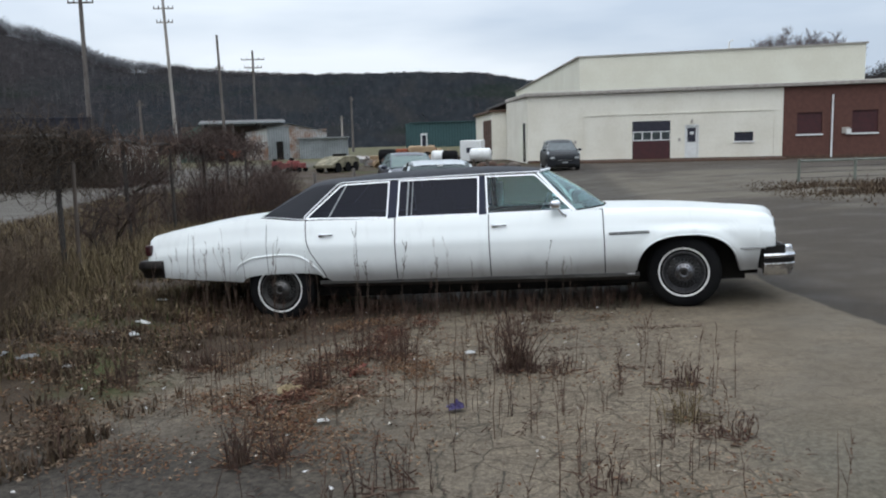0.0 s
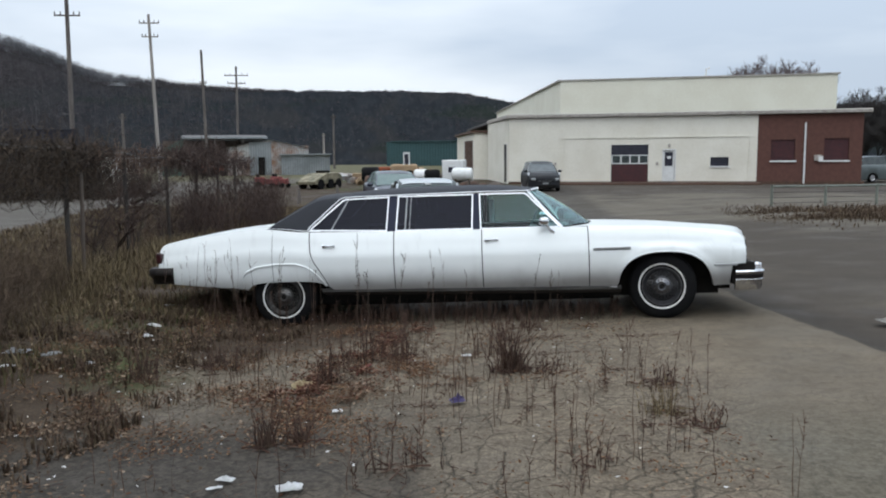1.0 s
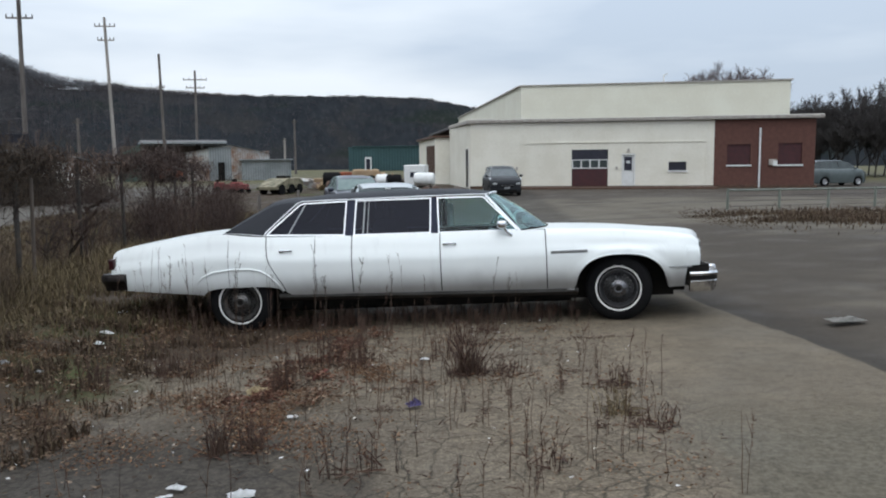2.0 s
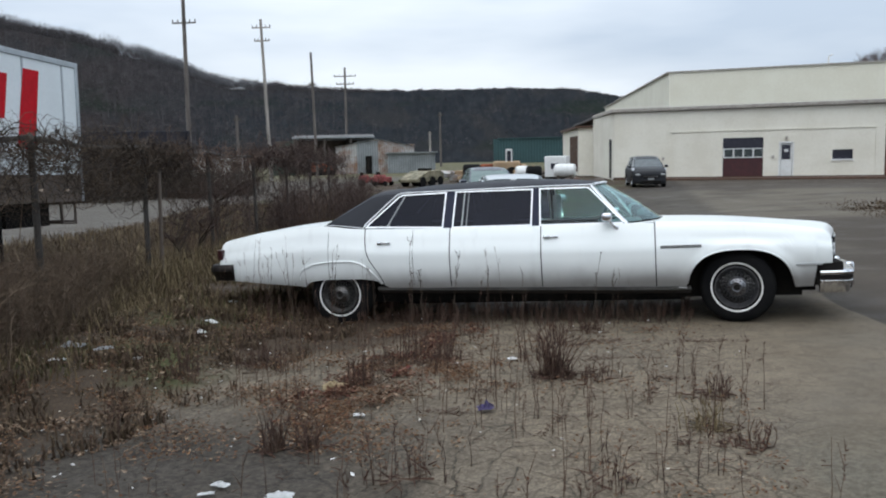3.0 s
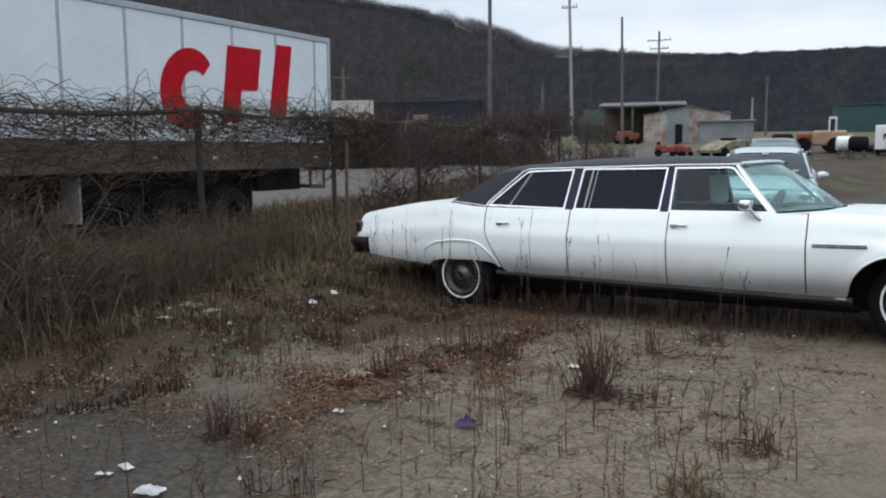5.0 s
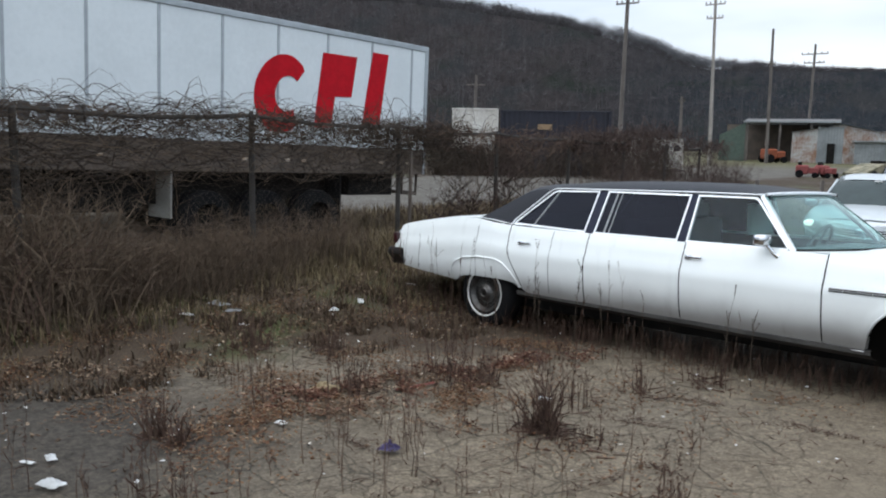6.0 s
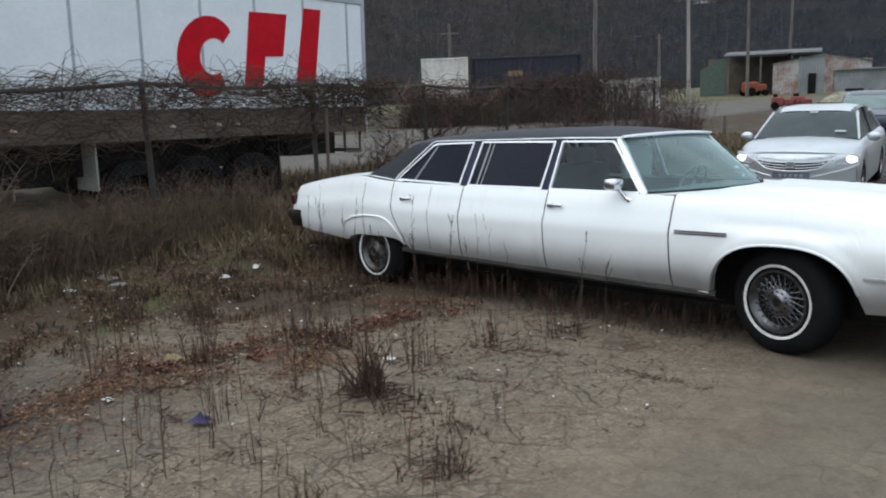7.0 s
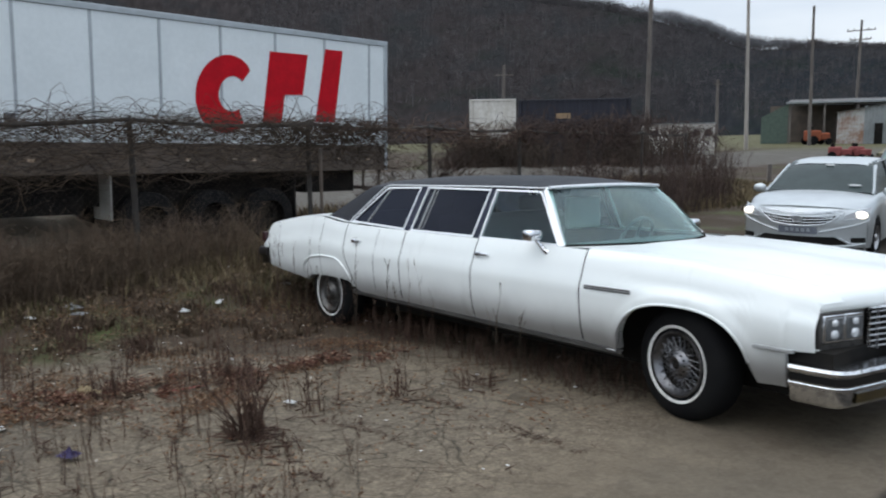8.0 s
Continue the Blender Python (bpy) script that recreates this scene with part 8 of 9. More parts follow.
def build_weeds():
    rng = random.Random(77)
    canes = []
    # rows of stalks along the joints of the pad
    for k in range(34):
        cx, cy = rng.uniform(-1.9, 1.9), rng.uniform(2.6, 7.3)
        ang = rng.choice((0.1, 0.25, 1.5, -0.3)) + rng.gauss(0, 0.15)
        n = rng.randint(2, 8)
        for j in range(n):
            s = rng.uniform(-0.4, 0.4)
            x, y = cx + math.cos(ang) * s + rng.gauss(0, 0.03), cy + math.sin(ang) * s + rng.gauss(0, 0.03)
            if y > 6.0 and x > -0.2 and rng.random() < 0.65:
                continue
            if inside_lot(x, y) and x < 1.75 + 0.10 * (y - 3):
                canes += weed_cane(rng, x, y, rng.uniform(0.14, 0.62) * (0.9 if y < 4 else 1.0))
    # single tall stalks in the long joints
    for x, y, h in ((0.0, 4.89, 0.3), (0.2, 4.71, 0.21), (0.38, 4.57, 0.4), (0.4, 4.18, 0.18), (0.78, 3.73, 0.38), (0.82, 3.76, 0.22), (1.06, 3.56, 0.44), (0.69, 4.63, 0.34),
                    (0.68, 5.01, 0.29), (1.05, 4.94, 0.26), (1.27, 3.63, 0.38), (1.28, 4.07, 0.23), (1.58, 4.28, 0.24), (1.28, 5.72, 0.26), (1.37, 5.32, 0.24)):
        for j in range(rng.randint(1, 3)):
            canes += weed_cane(rng, x + rng.gauss(0, 0.02), y + rng.gauss(0, 0.02), h * (1.0 if j == 0 else rng.uniform(0.4, 0.9)), 0.5)
    for x, y, h in ((0.15, 3.73, 0.23), (0.07, 3.53, 0.26), (-0.1, 4.08, 0.14), (-0.34, 4.11, 0.12), (-0.36, 3.24, 0.21), (-0.09, 3.35, 0.2), (0.82, 3.28, 0.2), (0.76, 3.2, 0.16),
                    (0.52, 3.13, 0.23), (0.7, 3.17, 0.18), (0.4, 3.13, 0.21), (1.39, 3.32, 0.22), (0.96, 4.64, 0.19), (1.11, 5.47, 0.17), (0.79, 5.53, 0.32)):
        for j in range(rng.randint(1, 3)):
            canes += weed_cane(rng, x + rng.gauss(0, 0.025), y + rng.gauss(0, 0.02), h * (1.0 if j == 0 else rng.uniform(0.4, 0.9)), 0.5)
    # reddish stalks standing in the leaf drift
    for k in range(60):
        q = rng.random()
        canes += weed_cane(rng, -1.02 + 0.40 * q + rng.gauss(0, 0.14), 4.72 + 2.4 * q + rng.gauss(0, 0.16), rng.uniform(0.08, 0.26), 0.8)
    # low growth under the sill, thickened to block light beneath the car
    for k in range(900):
        x = rng.uniform(-3.2, 1.5)
        canes += weed_cane(rng, x, 7.55 + abs(rng.gauss(0, 0.45)), rng.uniform(0.05, 0.20), 0.4)
    # taller stalks against the limousine
    for k in range(13):
        u = rng.gauss(0.2, 0.75) if k % 5 else rng.uniform(1.0, 3.0)
        x, y = -2.03 + u, 7.42 - abs(rng.gauss(0, 0.22))
        canes += weed_cane(rng, x, y, rng.uniform(0.35, 0.95), 0.75)
    for k in range(16):
        x, y = rng.uniform(-3.3, -1.9), 7.40 - abs(rng.gauss(0, 0.3))
        canes += weed_cane(rng, x, y, rng.uniform(0.5, 0.95), 0.7)
    place_mesh("dry_weeds", cane_mesh("dry_weeds", canes, STALK), Matrix.Identity(4), "thin dry weed stalks standing in the cracks", "weeds", kind="stuff")

    def clump(x, y, h, n, label, wide=0.055, material=STALK, thin=0.8, splay=0.9):
        r = random.Random(int(x * 1000) + int(y * 77))
        cs = []
        for k in range(n):
            foot = Vector((r.gauss(0, wide), r.gauss(0, wide), -0.02))
            hh = h * r.uniform(0.45, 1.05)
            d = Vector((foot.x * 1.2 + r.gauss(0, 0.06), foot.y * 1.2 + r.gauss(0, 0.06), 0)) * hh * splay
            pts = [foot + d * s * s + Vector((0, 0, hh * s)) + Vector((r.uniform(-1, 1), r.uniform(-1, 1), 0)) * 0.006 for s in (0, 0.35, 0.7, 1)]
            cs.append((pts, r.uniform(0.0035, 0.0075) * thin))
            for j in range(3):
                a = pts[r.randint(1, 3)]
                e = Vector((r.uniform(-1, 1), r.uniform(-1, 1), r.uniform(0.6, 2.2))).normalized() * r.uniform(0.02, 0.06)
                cs.append(([a, a + e], 0.004))
        for k in range(n):
            a = Vector((r.gauss(0, wide * 1.4), r.gauss(0, wide * 1.4), 0.012))
            e = Vector((r.uniform(-1, 1), r.uniform(-1, 1), r.uniform(-0.05, 0.25))).normalized() * r.uniform(0.05, 0.15)
            cs.append(([a, a + e * 0.6, a + e], 0.006))
        place_mesh("weed_clump", cane_mesh("weed_clump", cs, material), pose(x, y, ground_height(x, y)), label, "weed", "weed clumps on the lot", "stuff")

    clump(0.40, 5.58, 0.40, 52, "large splayed clump of brown broken weed stalks", 0.045, STALK, 1.15, 4.0)
    clump(0.40, 5.58, 0.16, 60, "dense foot of a splayed dead weed", 0.05, STALK, 1.2, 3.0)
    clump(0.72, 5.54, 0.12, 20, "low flat clump of dead weeds", 0.07)
    clump(-1.00, 3.88, 0.30, 24, "dark upright clump of dead weed stalks", 0.030, STALK, 1.1, 2.6)
    clump(-0.80, 3.92, 0.20, 18, "dark upright clump of dead weed stalks", 0.026, STALK, 1.1, 3.0)
    clump(-2.49, 5.40, 0.27, 40, "dark clump of dead weed stalks", 0.06)
    clump(-2.09, 5.86, 0.20, 34, "small dark clump of dead weed stalks", 0.06)
    clump(-0.51, 6.05, 0.24, 22, "small brown clump of dead weed stalks", 0.04)
    clump(-0.86, 6.00, 0.34, 26, "brown stalks standing in a drift of leaves", 0.10)
    clump(-0.95, 5.26, 0.30, 24, "brown clump of dead weed stalks among leaves", 0.06)
    clump(0.20, 6.12, 0.36, 16, "sparse clump of dry weed stalks", 0.08)
    clump(0.33, 6.68, 0.22, 18, "sparse clump of dry weed stalks", 0.06)
    clump(0.56, 7.20, 0.20, 20, "low clump of dead weed stalks", 0.07)
    clump(1.45, 5.10, 0.18, 22, "low reddish clump of dead weed stalks", 0.06)
    clump(1.57, 4.20, 0.16, 18, "low reddish clump of dead weed stalks", 0.06)
    clump(-0.25, 3.48, 0.30, 12, "sparse clump of dry weed stalks", 0.04, STALK, 0.5)
    clump(-0.08, 3.58, 0.26, 10, "sparse clump of dry weed stalks", 0.04, STALK, 0.5)
    clump(0.89, 3.54, 0.26, 12, "sparse clump of dry weed stalks", 0.05, STALK, 0.5)
    clump(1.38, 4.46, 0.22, 22, "pale dry tuft of broken stalks", 0.05, STRAW)


def build_tall_stalks():
    """The few stout dead weeds that stand against the white flank."""
    rng = random.Random(4)
    for u, dy, h, n in ((-0.62, 0.12, 0.80, 5), (-0.42, 0.05, 0.86, 6), (0.04, 0.10, 0.82, 6), (0.52, 0.20, 0.66, 7), (0.86, 0.08, 0.88, 9), (0.98, 0.16, 0.62, 16), (1.28, 0.06, 0.74, 10), (1.62, 0.15, 0.58, 6), (2.62, 0.12, 0.66, 7), (2.80, 0.05, 0.50, 5)):
        x, y = -2.03 + u, 7.44 - dy
        foot = Vector((0, 0, -0.02))
        lean = Vector((rng.gauss(0, 0.06), rng.gauss(0, 0.04), 0))
        pts = [foot + lean * s * s + Vector((rng.uniform(-1, 1) * 0.012, 0, h * s)) for s in (0, 0.25, 0.5, 0.75, 1.0)]
        weed = root("tall_weed", pose(x, y, ground_height(x, y)), "tall dark dead weed standing against the limousine", "weed", "weeds against the limousine")
        for name, canes in (("stem", [(pts, 0.0046)]), ("seed_head", [])):
            if name == "seed_head":
                for k in range(n):
                    a = pts[rng.randint(2, 4)]
                    a = a + Vector((0, 0, rng.uniform(-0.12, 0.02)))
                    d = Vector((rng.uniform(-1, 1), rng.uniform(-0.6, 0.6), rng.uniform(1.0, 3.0))).normalized() * rng.uniform(0.03, 0.11)
                    canes.append(([a, a + d * 0.6, a + d], 0.003))
                    for j in range(3):
                        q = a + d * rng.uniform(0.4, 1.0)
                        canes.append(([q, q + Vector((rng.uniform(-1, 1), 0, rng.uniform(0, 1))) * 0.012], 0.004))
            ob = new(name, cane_mesh(name, canes, TWIG_DARK))
            ob.parent = weed
            if name == "seed_head":
                tagged(ob, kind="stuff")


build_weeds()
build_tall_stalks()


def leaf_cloud(name, spots, material, label, category, size, rng):
    """Small bent leaves lying about; spots are (x, y, lift)."""
    verts, faces = [], []
    for x, y, lift in spots:
        s = rng.uniform(*size)
        a = rng.uniform(0, 6.283)
        c, d = math.cos(a), math.sin(a)
        w = s * rng.uniform(0.35, 0.7)
        z = ground_height(x, y) + 0.010 + lift
        curl, tip = rng.uniform(0.0, 0.8) * s, rng.uniform(-0.1, 0.9) * s
        b = len(verts)
        for px, py, pz in ((-s, 0, curl * 0.5), (-s * 0.2, -w, curl), (-s * 0.1, 0, 0), (-s * 0.2, w, curl * 0.8), (s, 0, tip + curl * 0.3)):
            verts.append((x + (px * c - py * d) * 0.5, y + (px * d + py * c) * 0.5, z + pz * 0.5))
        faces += [(b, b + 1, b + 2), (b, b + 2, b + 3), (b + 1, b + 4, b + 2), (b + 3, b + 2, b + 4)]
    me = bpy.data.meshes.new(name)
    me.from_pydata(verts, [], faces)
    me.materials.append(material)
    place_mesh(name, me, Matrix.Identity(4), label, category, kind="stuff")


def verge_edge(y):
    return -2.2 + 0.12 * (y - 5.5)


def build_leaves():
    rng = random.Random(5)
    spots = []
    while len(spots) < 23000:
        k = rng.random()
        if k < 0.50:
            y = rng.uniform(2.2, 9.0)
            x = verge_edge(y) + rng.gauss(-0.5, 0.75)
        elif k < 0.74:
            x, y = rng.gauss(-0.75, 0.42), rng.gauss(5.2, 0.75)
        elif k < 0.84:
            x, y = rng.uniform(-2.0, 1.7), rng.uniform(2.5, 7.4)
        elif k < 0.90:
            x, y = rng.uniform(-2.2, 1.2), 7.2 + rng.gauss(0, 0.18)
        else:
            x, y = rng.uniform(-6.5, -2.4), rng.uniform(2.0, 11.0)
        dens = noise.noise(Vector((x * 1.6, y * 1.6, 4.0))) + 0.5 * noise.noise(Vector((x * 5, y * 5, 9.0)))
        if dens < rng.uniform(-0.08, 0.5):
            continue
        if x < lot_edge(y) - 0.6:
            spots.append((x, y, rng.uniform(0, 0.02)))
    leaf_cloud("fallen_leaves", spots, LEAF, "brown fallen leaves drifted over the lot edge", "leaves", (0.010, 0.032), rng)
    # larger pale leaves and husks heaped where the verge meets the pad
    big = []
    while len(big) < 4300:
        y = rng.uniform(3.0, 8.8)
        x = verge_edge(y) + rng.gauss(-0.15, 0.5) if rng.random() < 0.75 else rng.uniform(-5.0, -2.2)
        if rng.random() < 0.16:
            x, y = rng.gauss(-0.85, 0.3), rng.gauss(5.0, 0.5)
        elif rng.random() < 0.24:
            x, y = rng.gauss(-2.35, 0.36), rng.gauss(4.3, 0.55)
        if noise.noise(Vector((x * 2.3, y * 2.3, 21.0))) > rng.uniform(-0.1, 0.5):
            big.append((x, y, rng.uniform(0, 0.03)))
    drift = []
    while len(drift) < 3100:
        q = rng.random() ** 1.5
        x, y = -1.02 + 0.38 * q, 4.72 + 2.5 * q
        x, y = x + rng.gauss(0, 0.20 - 0.05 * q), y + rng.gauss(0, 0.20)
        if noise.noise(Vector((x * 3.2, y * 3.2, 33.0))) + 0.6 * noise.noise(Vector((x * 9.0, y * 9.0, 31.0))) > rng.uniform(-0.1, 0.6):
            drift.append((x, y, rng.uniform(0, 0.035)))
    leaf_cloud("leaf_drift", drift, RUSSET, "drift of russet dead leaves caught in weeds", "leaves", (0.016, 0.046), rng)
    verge = []
    while len(verge) < 3600:
        x, y = rng.uniform(-5.2, -2.4), rng.uniform(5.0, 11.0)
        if noise.noise(Vector((x * 1.8, y * 1.8, 51.0))) + 0.4 * noise.noise(Vector((x * 6.0, y * 6.0, 53.0))) > rng.uniform(-0.2, 0.5):
            verge.append((x, y, 0.10 * rng.random() ** 2))
    leaf_cloud("verge_leaves", verge, HUSK, "curled brown leaves caught in the verge grass", "leaves", (0.018, 0.055), rng)
    leaf_cloud("curled_leaves", big, HUSK, "large curled pale leaves heaped along the verge", "leaves", (0.016, 0.046), rng)
    chips = []
    for k in range(240):
        y = rng.uniform(2.3, 8.2)
        x = rng.uniform(-5.0, 1.8) if k % 3 else verge_edge(y) + rng.gauss(0, 0.5)
        chips.append((x, y, 0.01))
    leaf_cloud("litter_chips", chips, CHIPS, "small pale scraps of paper and stone", "litter", (0.010, 0.038), rng)


def build_twig_litter():
    """Broken bits of stalk lying flat, thickest along the joints of the pad."""
    rng = random.Random(15)
    canes = []
    while len(canes) < 1300:
        x, y = rng.uniform(-2.3, 1.9), rng.uniform(2.3, 7.4)
        d = noise.noise(Vector((x * 2.2, y * 2.2, 14.0))) + 0.5 * noise.noise(Vector((x * 7, y * 7, 1.0)))
        if d < rng.uniform(-0.2, 0.6) or x > 1.9 + 0.06 * (y - 3) - 0.3 * rng.random():
            continue
        a = rng.uniform(0, 6.283)
        ln = rng.uniform(0.012, 0.075)
        p = Vector((x, y, ground_height(x, y) + 0.008))
        q = p + Vector((math.cos(a) * ln, math.sin(a) * ln, rng.uniform(0, 0.02)))
        canes.append(([p, (p + q) / 2 + Vector((0, 0, rng.uniform(0, 0.008))), q], rng.uniform(0.0015, 0.0045)))
    for k in range(15):
        cx, cy, ang, ln = rng.uniform(-0.6, 1.6), rng.uniform(3.4, 7.1), rng.gauss(0.1, 0.25) if k % 3 else rng.gauss(1.4, 0.2), rng.uniform(0.12, 0.35)
        for j in range(48):
            q, a = rng.uniform(-1, 1), rng.uniform(0, 6.283)
            x, y = cx + math.cos(ang) * ln * q + rng.gauss(0, 0.02), cy + math.sin(ang) * ln * q + rng.gauss(0, 0.02)
            p = Vector((x, y, ground_height(x, y) + 0.006))
            e = Vector((math.cos(a), math.sin(a), rng.uniform(0.0, 0.9))).normalized() * rng.uniform(0.015, 0.06)
            canes.append(([p, p + e * 0.5, p + e], rng.uniform(0.0015, 0.004)))
    place_mesh("twig_litter", cane_mesh("twig_litter", canes, STALK), Matrix.Identity(4), "broken brown twig litter on the cracked lot", "litter", kind="stuff")


build_leaves()
build_twig_litter()


def blade_field(name, spots, material, label, width=0.004, rng=None):
    verts, faces = [], []
    for x, y, h in spots:
        z = ground_height(x, y) - 0.01
        a = rng.uniform(0, 6.283)
        lean = rng.uniform(0.1, 0.9) * h
        b = len(verts)
        dx, dy = math.cos(a), math.sin(a)
        w = width * rng.uniform(0.7, 1.5)
        verts += [(x - dy * w, y + dx * w, z), (x + dy * w, y - dx * w, z), (x + dx * lean * 0.4 - dy * w * 0.7, y + dy * lean * 0.4 + dx * w * 0.7, z + h * 0.6),
                  (x + dx * lean * 0.4 + dy * w * 0.7, y + dy * lean * 0.4 - dx * w * 0.7, z + h * 0.6), (x + dx * lean, y + dy * lean, z + h * 0.95)]
        faces += [(b, b + 1, b + 3, b + 2), (b + 2, b + 3, b + 4)]
    me = bpy.data.meshes.new(name)
    me.from_pydata(verts, [], faces)
    me.materials.append(material)
    place_mesh(name, me, Matrix.Identity(4), label, "grass", kind="stuff")


def build_grass():
    rng = random.Random(9)
    green, straw = [], []
    while len(green) < 10000:
        y = rng.uniform(3.5, 13.0)
        x = rng.uniform(-7.0, verge_edge(y) - 0.45 - 0.5 * soft(6.5, 5.0, y))
        patch = noise.noise(Vector((x * 0.9, y * 0.9, 1.0))) + 0.35 * noise.noise(Vector((x * 3, y * 3, 2.0)))
        if patch > rng.uniform(-0.35, 0.45):
            green.append((x, y, rng.uniform(0.03, 0.13)))
    while len(straw) < 30000:
        k = rng.random()
        if k < 0.45:
            s = rng.uniform(-3.5, 4.5)
            p = FENCE_A + FENCE_STEP * s
            x, y, h = p.x + rng.gauss(0.15, 0.55), p.y, rng.uniform(0.12, 0.50)
        elif k < 0.85:
            x, y, h = rng.uniform(-6.0, -2.8), rng.uniform(7.3, 15.0), rng.uniform(0.08, 0.34)
        else:
            x, y, h = rng.uniform(-9.0, -5.5), rng.uniform(0.0, 30.0), rng.uniform(0.15, 0.5)
        h *= 1 - 0.55 * soft(-5.2, -4.2, x)
        if noise.noise(Vector((x * 1.4, y * 1.4, 6.0))) > rng.uniform(-0.5, 0.3) and not (y > 12 and x > -3.5):
            straw.append((x, y, h))
    scrub = []
    while len(scrub) < 15000:
        y = rng.uniform(2.4, 8.5)
        x = rng.uniform(-5.5, verge_edge(y) + 0.35)
        if noise.noise(Vector((x * 2.1, y * 2.1, 41.0))) + 0.5 * noise.noise(Vector((x * 6.0, y * 6.0, 43.0))) > rng.uniform(-0.1, 0.6):
            scrub.append((x, y, rng.uniform(0.02, 0.12)))
    blade_field("verge_scrub", scrub, DULL_WEED, "matted dull brown weeds on the verge", 0.006, rng)
    blade_field("winter_grass", green, GRASS, "patchy green and brown winter grass on the verge", 0.005, rng)
    blade_field("dry_straw", straw, STRAW, "tall dry brown grass along the fence", 0.005, rng)
    # rank brown grass between fence and haul road, olive turf towards its end
    rank, turf = [], []
    while len(rank) < 30000:
        y = rng.uniform(8.0, 33.0)
        x = rng.uniform(-14.2 - 3.0 * soft(19, 33, y), -5.2)
        if x > -5.0 - 0.2 * (y - 7) * soft(20, 8, y) - 1.4 * soft(14, 22, y):
            continue
        if noise.noise(Vector((x * 0.8, y * 0.8, 8.0))) > rng.uniform(-0.6, 0.25):
            rank.append((x, y, rng.uniform(0.08, 0.36) * (0.6 if y > 20 else 1.0)))
    while len(turf) < 14000:
        q = rng.random()
        x, y = -5.6 - 8.5 * q + rng.gauss(0, 0.9), 22.2 + 11.0 * q + rng.gauss(0, 0.8)
        if noise.noise(Vector((x * 0.7, y * 0.7, 5.0))) > rng.uniform(-0.6, 0.3):
            turf.append((x, y, rng.uniform(0.04, 0.14)))
    blade_field("rank_weeds", rank[::2], DULL_WEED, "rank dull weeds between fence and road", 0.010, rng)
    blade_field("rank_grass", rank[1::2], STRAW, "rank brown grass between fence and road", 0.010, rng)
    blade_field("olive_turf", turf, GRASS, "olive winter turf at the edge of the lot", 0.012, rng)
    # weedy strip across the far lot
    far = []
    for k in range(42000):
        x = rng.uniform(6.0, 26.0)
        y = 22.8 + rng.gauss(0, 1.9) + 0.10 * (x - 8)
        if noise.noise(Vector((x * 0.35, y * 0.5, 3.0))) > rng.uniform(-0.5, 0.4):
            far.append((x, y, rng.uniform(0.05, 0.21) * soft(5.5, 9.5, x)))
    blade_field("weedy_strip", far, DULL_WEED, "low brown weeds growing across the far lot", 0.012, rng)


build_grass()


def crumple(name, x, y, w, d, h, material, label, category, yaw=0.0, seed=1.0):
    bm = bmesh.new()
    rows = []
    for i in range(9):
        row = []
        for j in range(9):
            s, t = i / 8 - 0.5, j / 8 - 0.5
            n = Vector((s * 4 + seed, t * 4, seed))
            edge = 1 - max(abs(s), abs(t)) * 1.5
            row.append((s * w * (1 + 0.25 * noise.noise(n)), t * d * (1 + 0.25 * noise.noise(n + Vector((9, 0, 0)))), 0.012 + h * max(0.05, edge) * (0.6 + 0.9 * abs(noise.noise(n * 1.7)))))
        rows.append(row)
    sheet(bm, rows)
    bmesh.ops.solidify(bm, geom=bm.faces[:], thickness=0.003)
    ob = to_object(name, bm, material, flat=True)
    ob.matrix_world = pose(x, y, ground_height(x, y) + 0.004, 0, 0, yaw)
    return tagged(ob, label, category, "litter on the lot")


PURPLE = surface("purple_plastic_film", (0.030, 0.016, 0.085, 1), (0.09, 0.07, 0.20, 1), 0.35)
YELLOWISH = surface("yellowed_paper", (0.42, 0.34, 0.20, 1), (0.30, 0.22, 0.12, 1), 0.8)
REDDISH = surface("faded_red_plastic", (0.25, 0.05, 0.035, 1), (0.16, 0.05, 0.035, 1), 0.6)
BAG = surface("grey_plastic_bag", (0.30, 0.31, 0.32, 1), (0.20, 0.21, 0.22, 1), 0.45)
crumple("paper_scrap", -0.66, 3.22, 0.13, 0.08, 0.045, PAPER, "crumpled white paper scrap on the lot", "litter", 20, 1.3)
crumple("paper_scrap", -1.03, 3.34, 0.09, 0.05, 0.025, PAPER, "flat white paper scrap on the lot", "litter", -10, 2.7)
crumple("paper_scrap", -1.05, 3.23, 0.08, 0.03, 0.015, PAPER, "small torn white paper scrap", "litter", 30, 4.1)
crumple("plastic_bag", -3.80, 5.76, 0.22, 0.12, 0.06, BAG, "grey plastic bag lying in the grass", "litter", 10, 5.5)
crumple("plastic_bag", -3.47, 5.74, 0.16, 0.09, 0.04, BAG, "scrap of grey plastic in the grass", "litter", 40, 6.4)
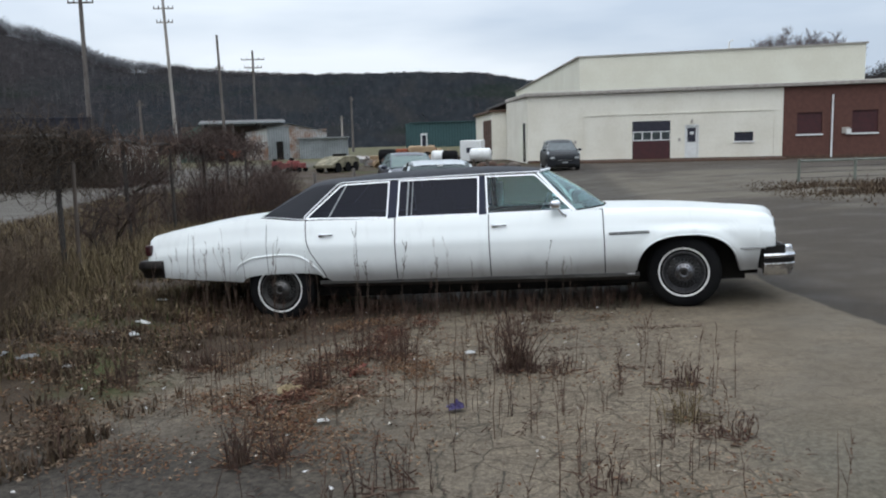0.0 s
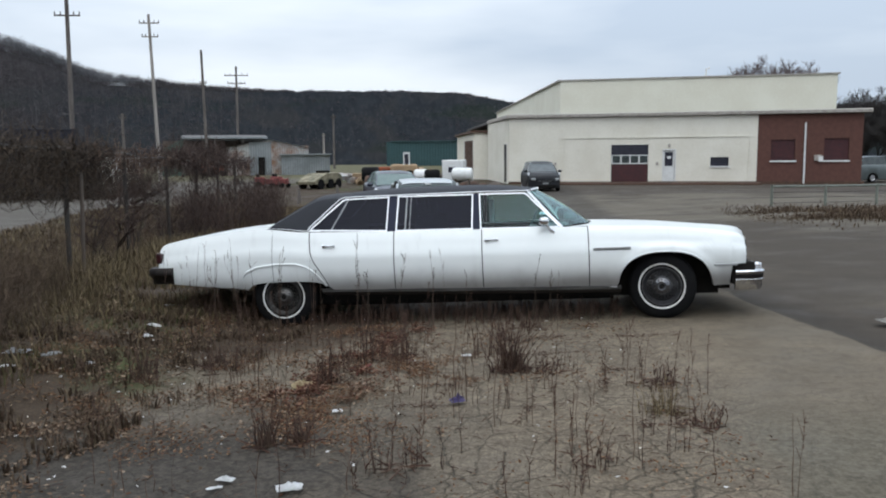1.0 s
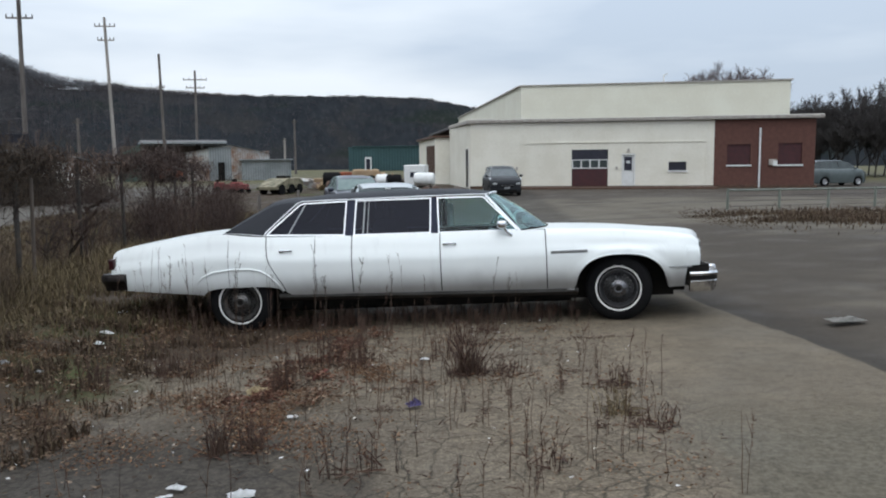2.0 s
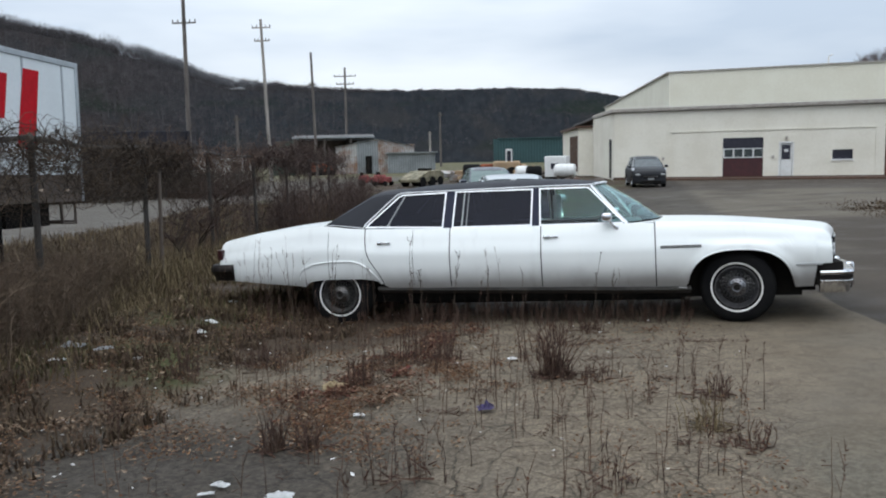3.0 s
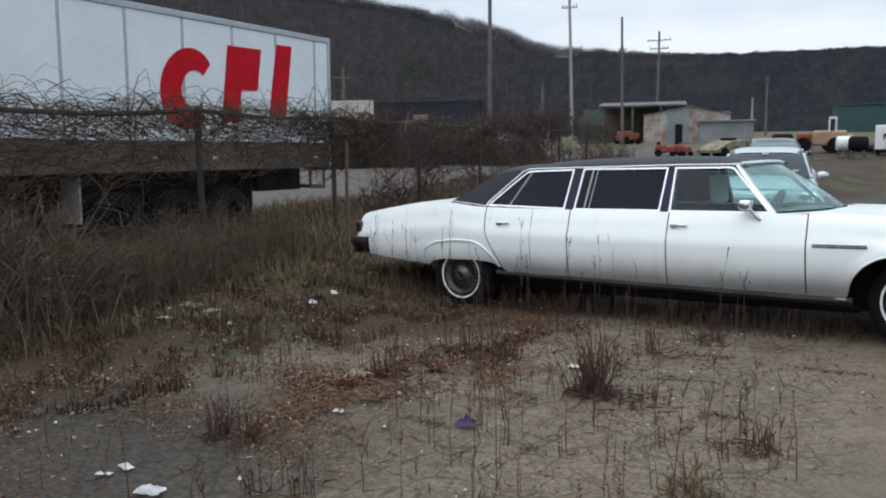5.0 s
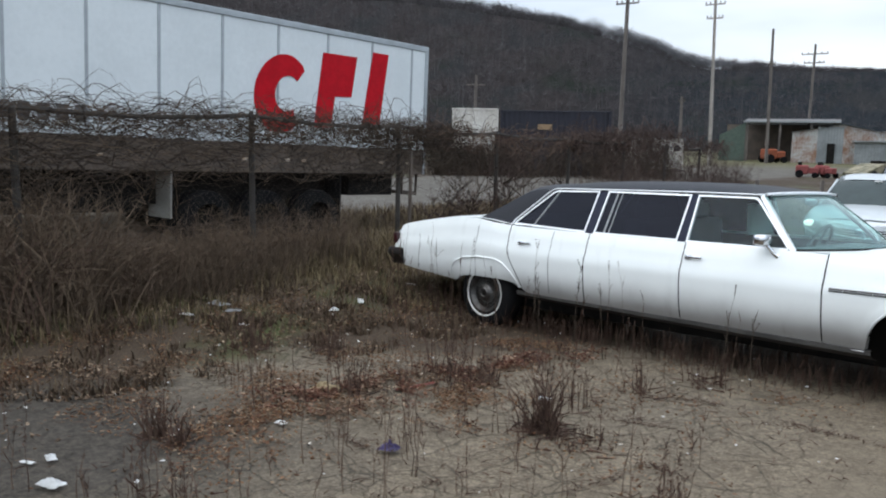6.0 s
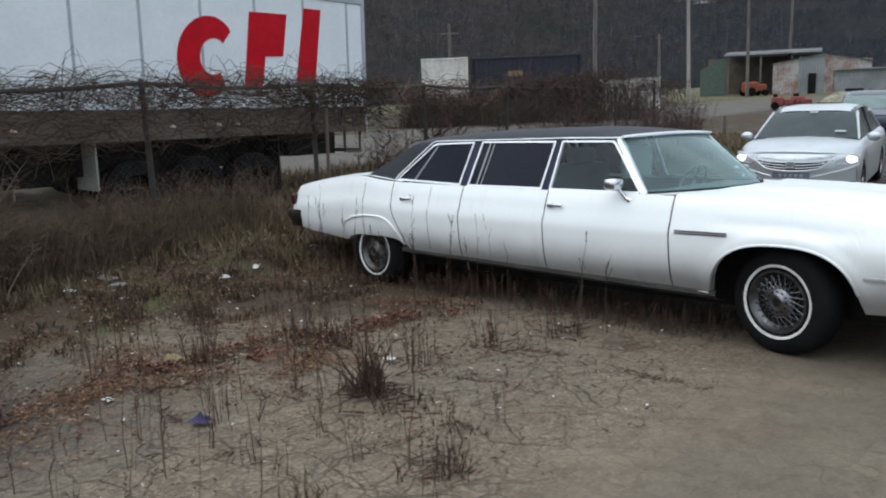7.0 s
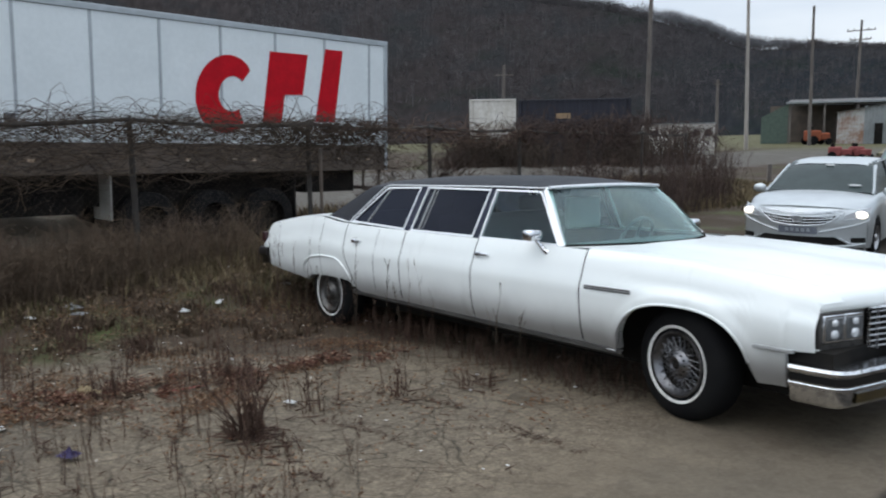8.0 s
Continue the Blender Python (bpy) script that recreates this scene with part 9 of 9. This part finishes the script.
crumple("paper_scrap", -4.62, 5.60, 0.15, 0.10, 0.06, PAPER, "white paper cup crushed in the grass", "litter", 70, 7.2)
crumple("paper_scrap", -4.57, 4.36, 0.13, 0.08, 0.04, PAPER, "white scrap in the grass", "litter", 15, 8.8)
crumple("paper_wad", -1.12, 5.12, 0.17, 0.13, 0.08, YELLOWISH, "yellowed paper wad among leaves", "litter", 15, 9.1)
crumple("purple_wrapper", 0.06, 4.70, 0.11, 0.08, 0.055, PURPLE, "crumpled purple plastic wrapper", "litter", 25, 3.3)
crumple("red_scrap", -0.78, 5.64, 0.34, 0.045, 0.008, REDDISH, "faded red plastic strip among leaves", "litter", 80, 11.0)
crumple("paper_scrap", -3.05, 5.60, 0.10, 0.05, 0.03, PAPER, "white scrap at the grass edge", "litter", 15, 12.0)
crumple("paper_scrap", -0.72, 4.52, 0.07, 0.05, 0.02, PAPER, "small white scrap among leaves", "litter", 15, 13.0)
crumple("cardboard_scrap", 3.90, 7.10, 0.34, 0.18, 0.05, CONCRETE, "flattened pale scrap on the asphalt", "litter", 15, 14.0)
crumple("paper_scrap", 0.02, 6.05, 0.08, 0.05, 0.02, PAPER, "small white scrap near weeds", "litter", 15, 15.0)
crumple("paper_scrap", -3.04, 6.59, 0.09, 0.07, 0.05, PAPER, "crumpled white scrap in the leaf drift", "litter", 50, 16.0)
crumple("paper_scrap", -3.17, 7.01, 0.20, 0.06, 0.04, PAPER, "long pale strip of paper in the leaves", "litter", -35, 17.0)
crumple("paper_scrap", -4.86, 7.95, 0.12, 0.08, 0.06, PAPER, "white scrap in the dry grass", "litter", 25, 18.0)
crumple("paper_scrap", -3.44, 7.92, 0.12, 0.07, 0.04, PAPER, "pale scrap behind the limousine", "litter", 5, 19.0)
crumple("paper_scrap", -3.61, 5.34, 0.14, 0.05, 0.03, PAPER, "flat pale scrap in the grass", "litter", 20, 20.0)
crumple("paper_scrap", -0.81, 2.75, 0.12, 0.07, 0.03, PAPER, "white paper scrap on the dark tar", "litter", 35, 21.0)
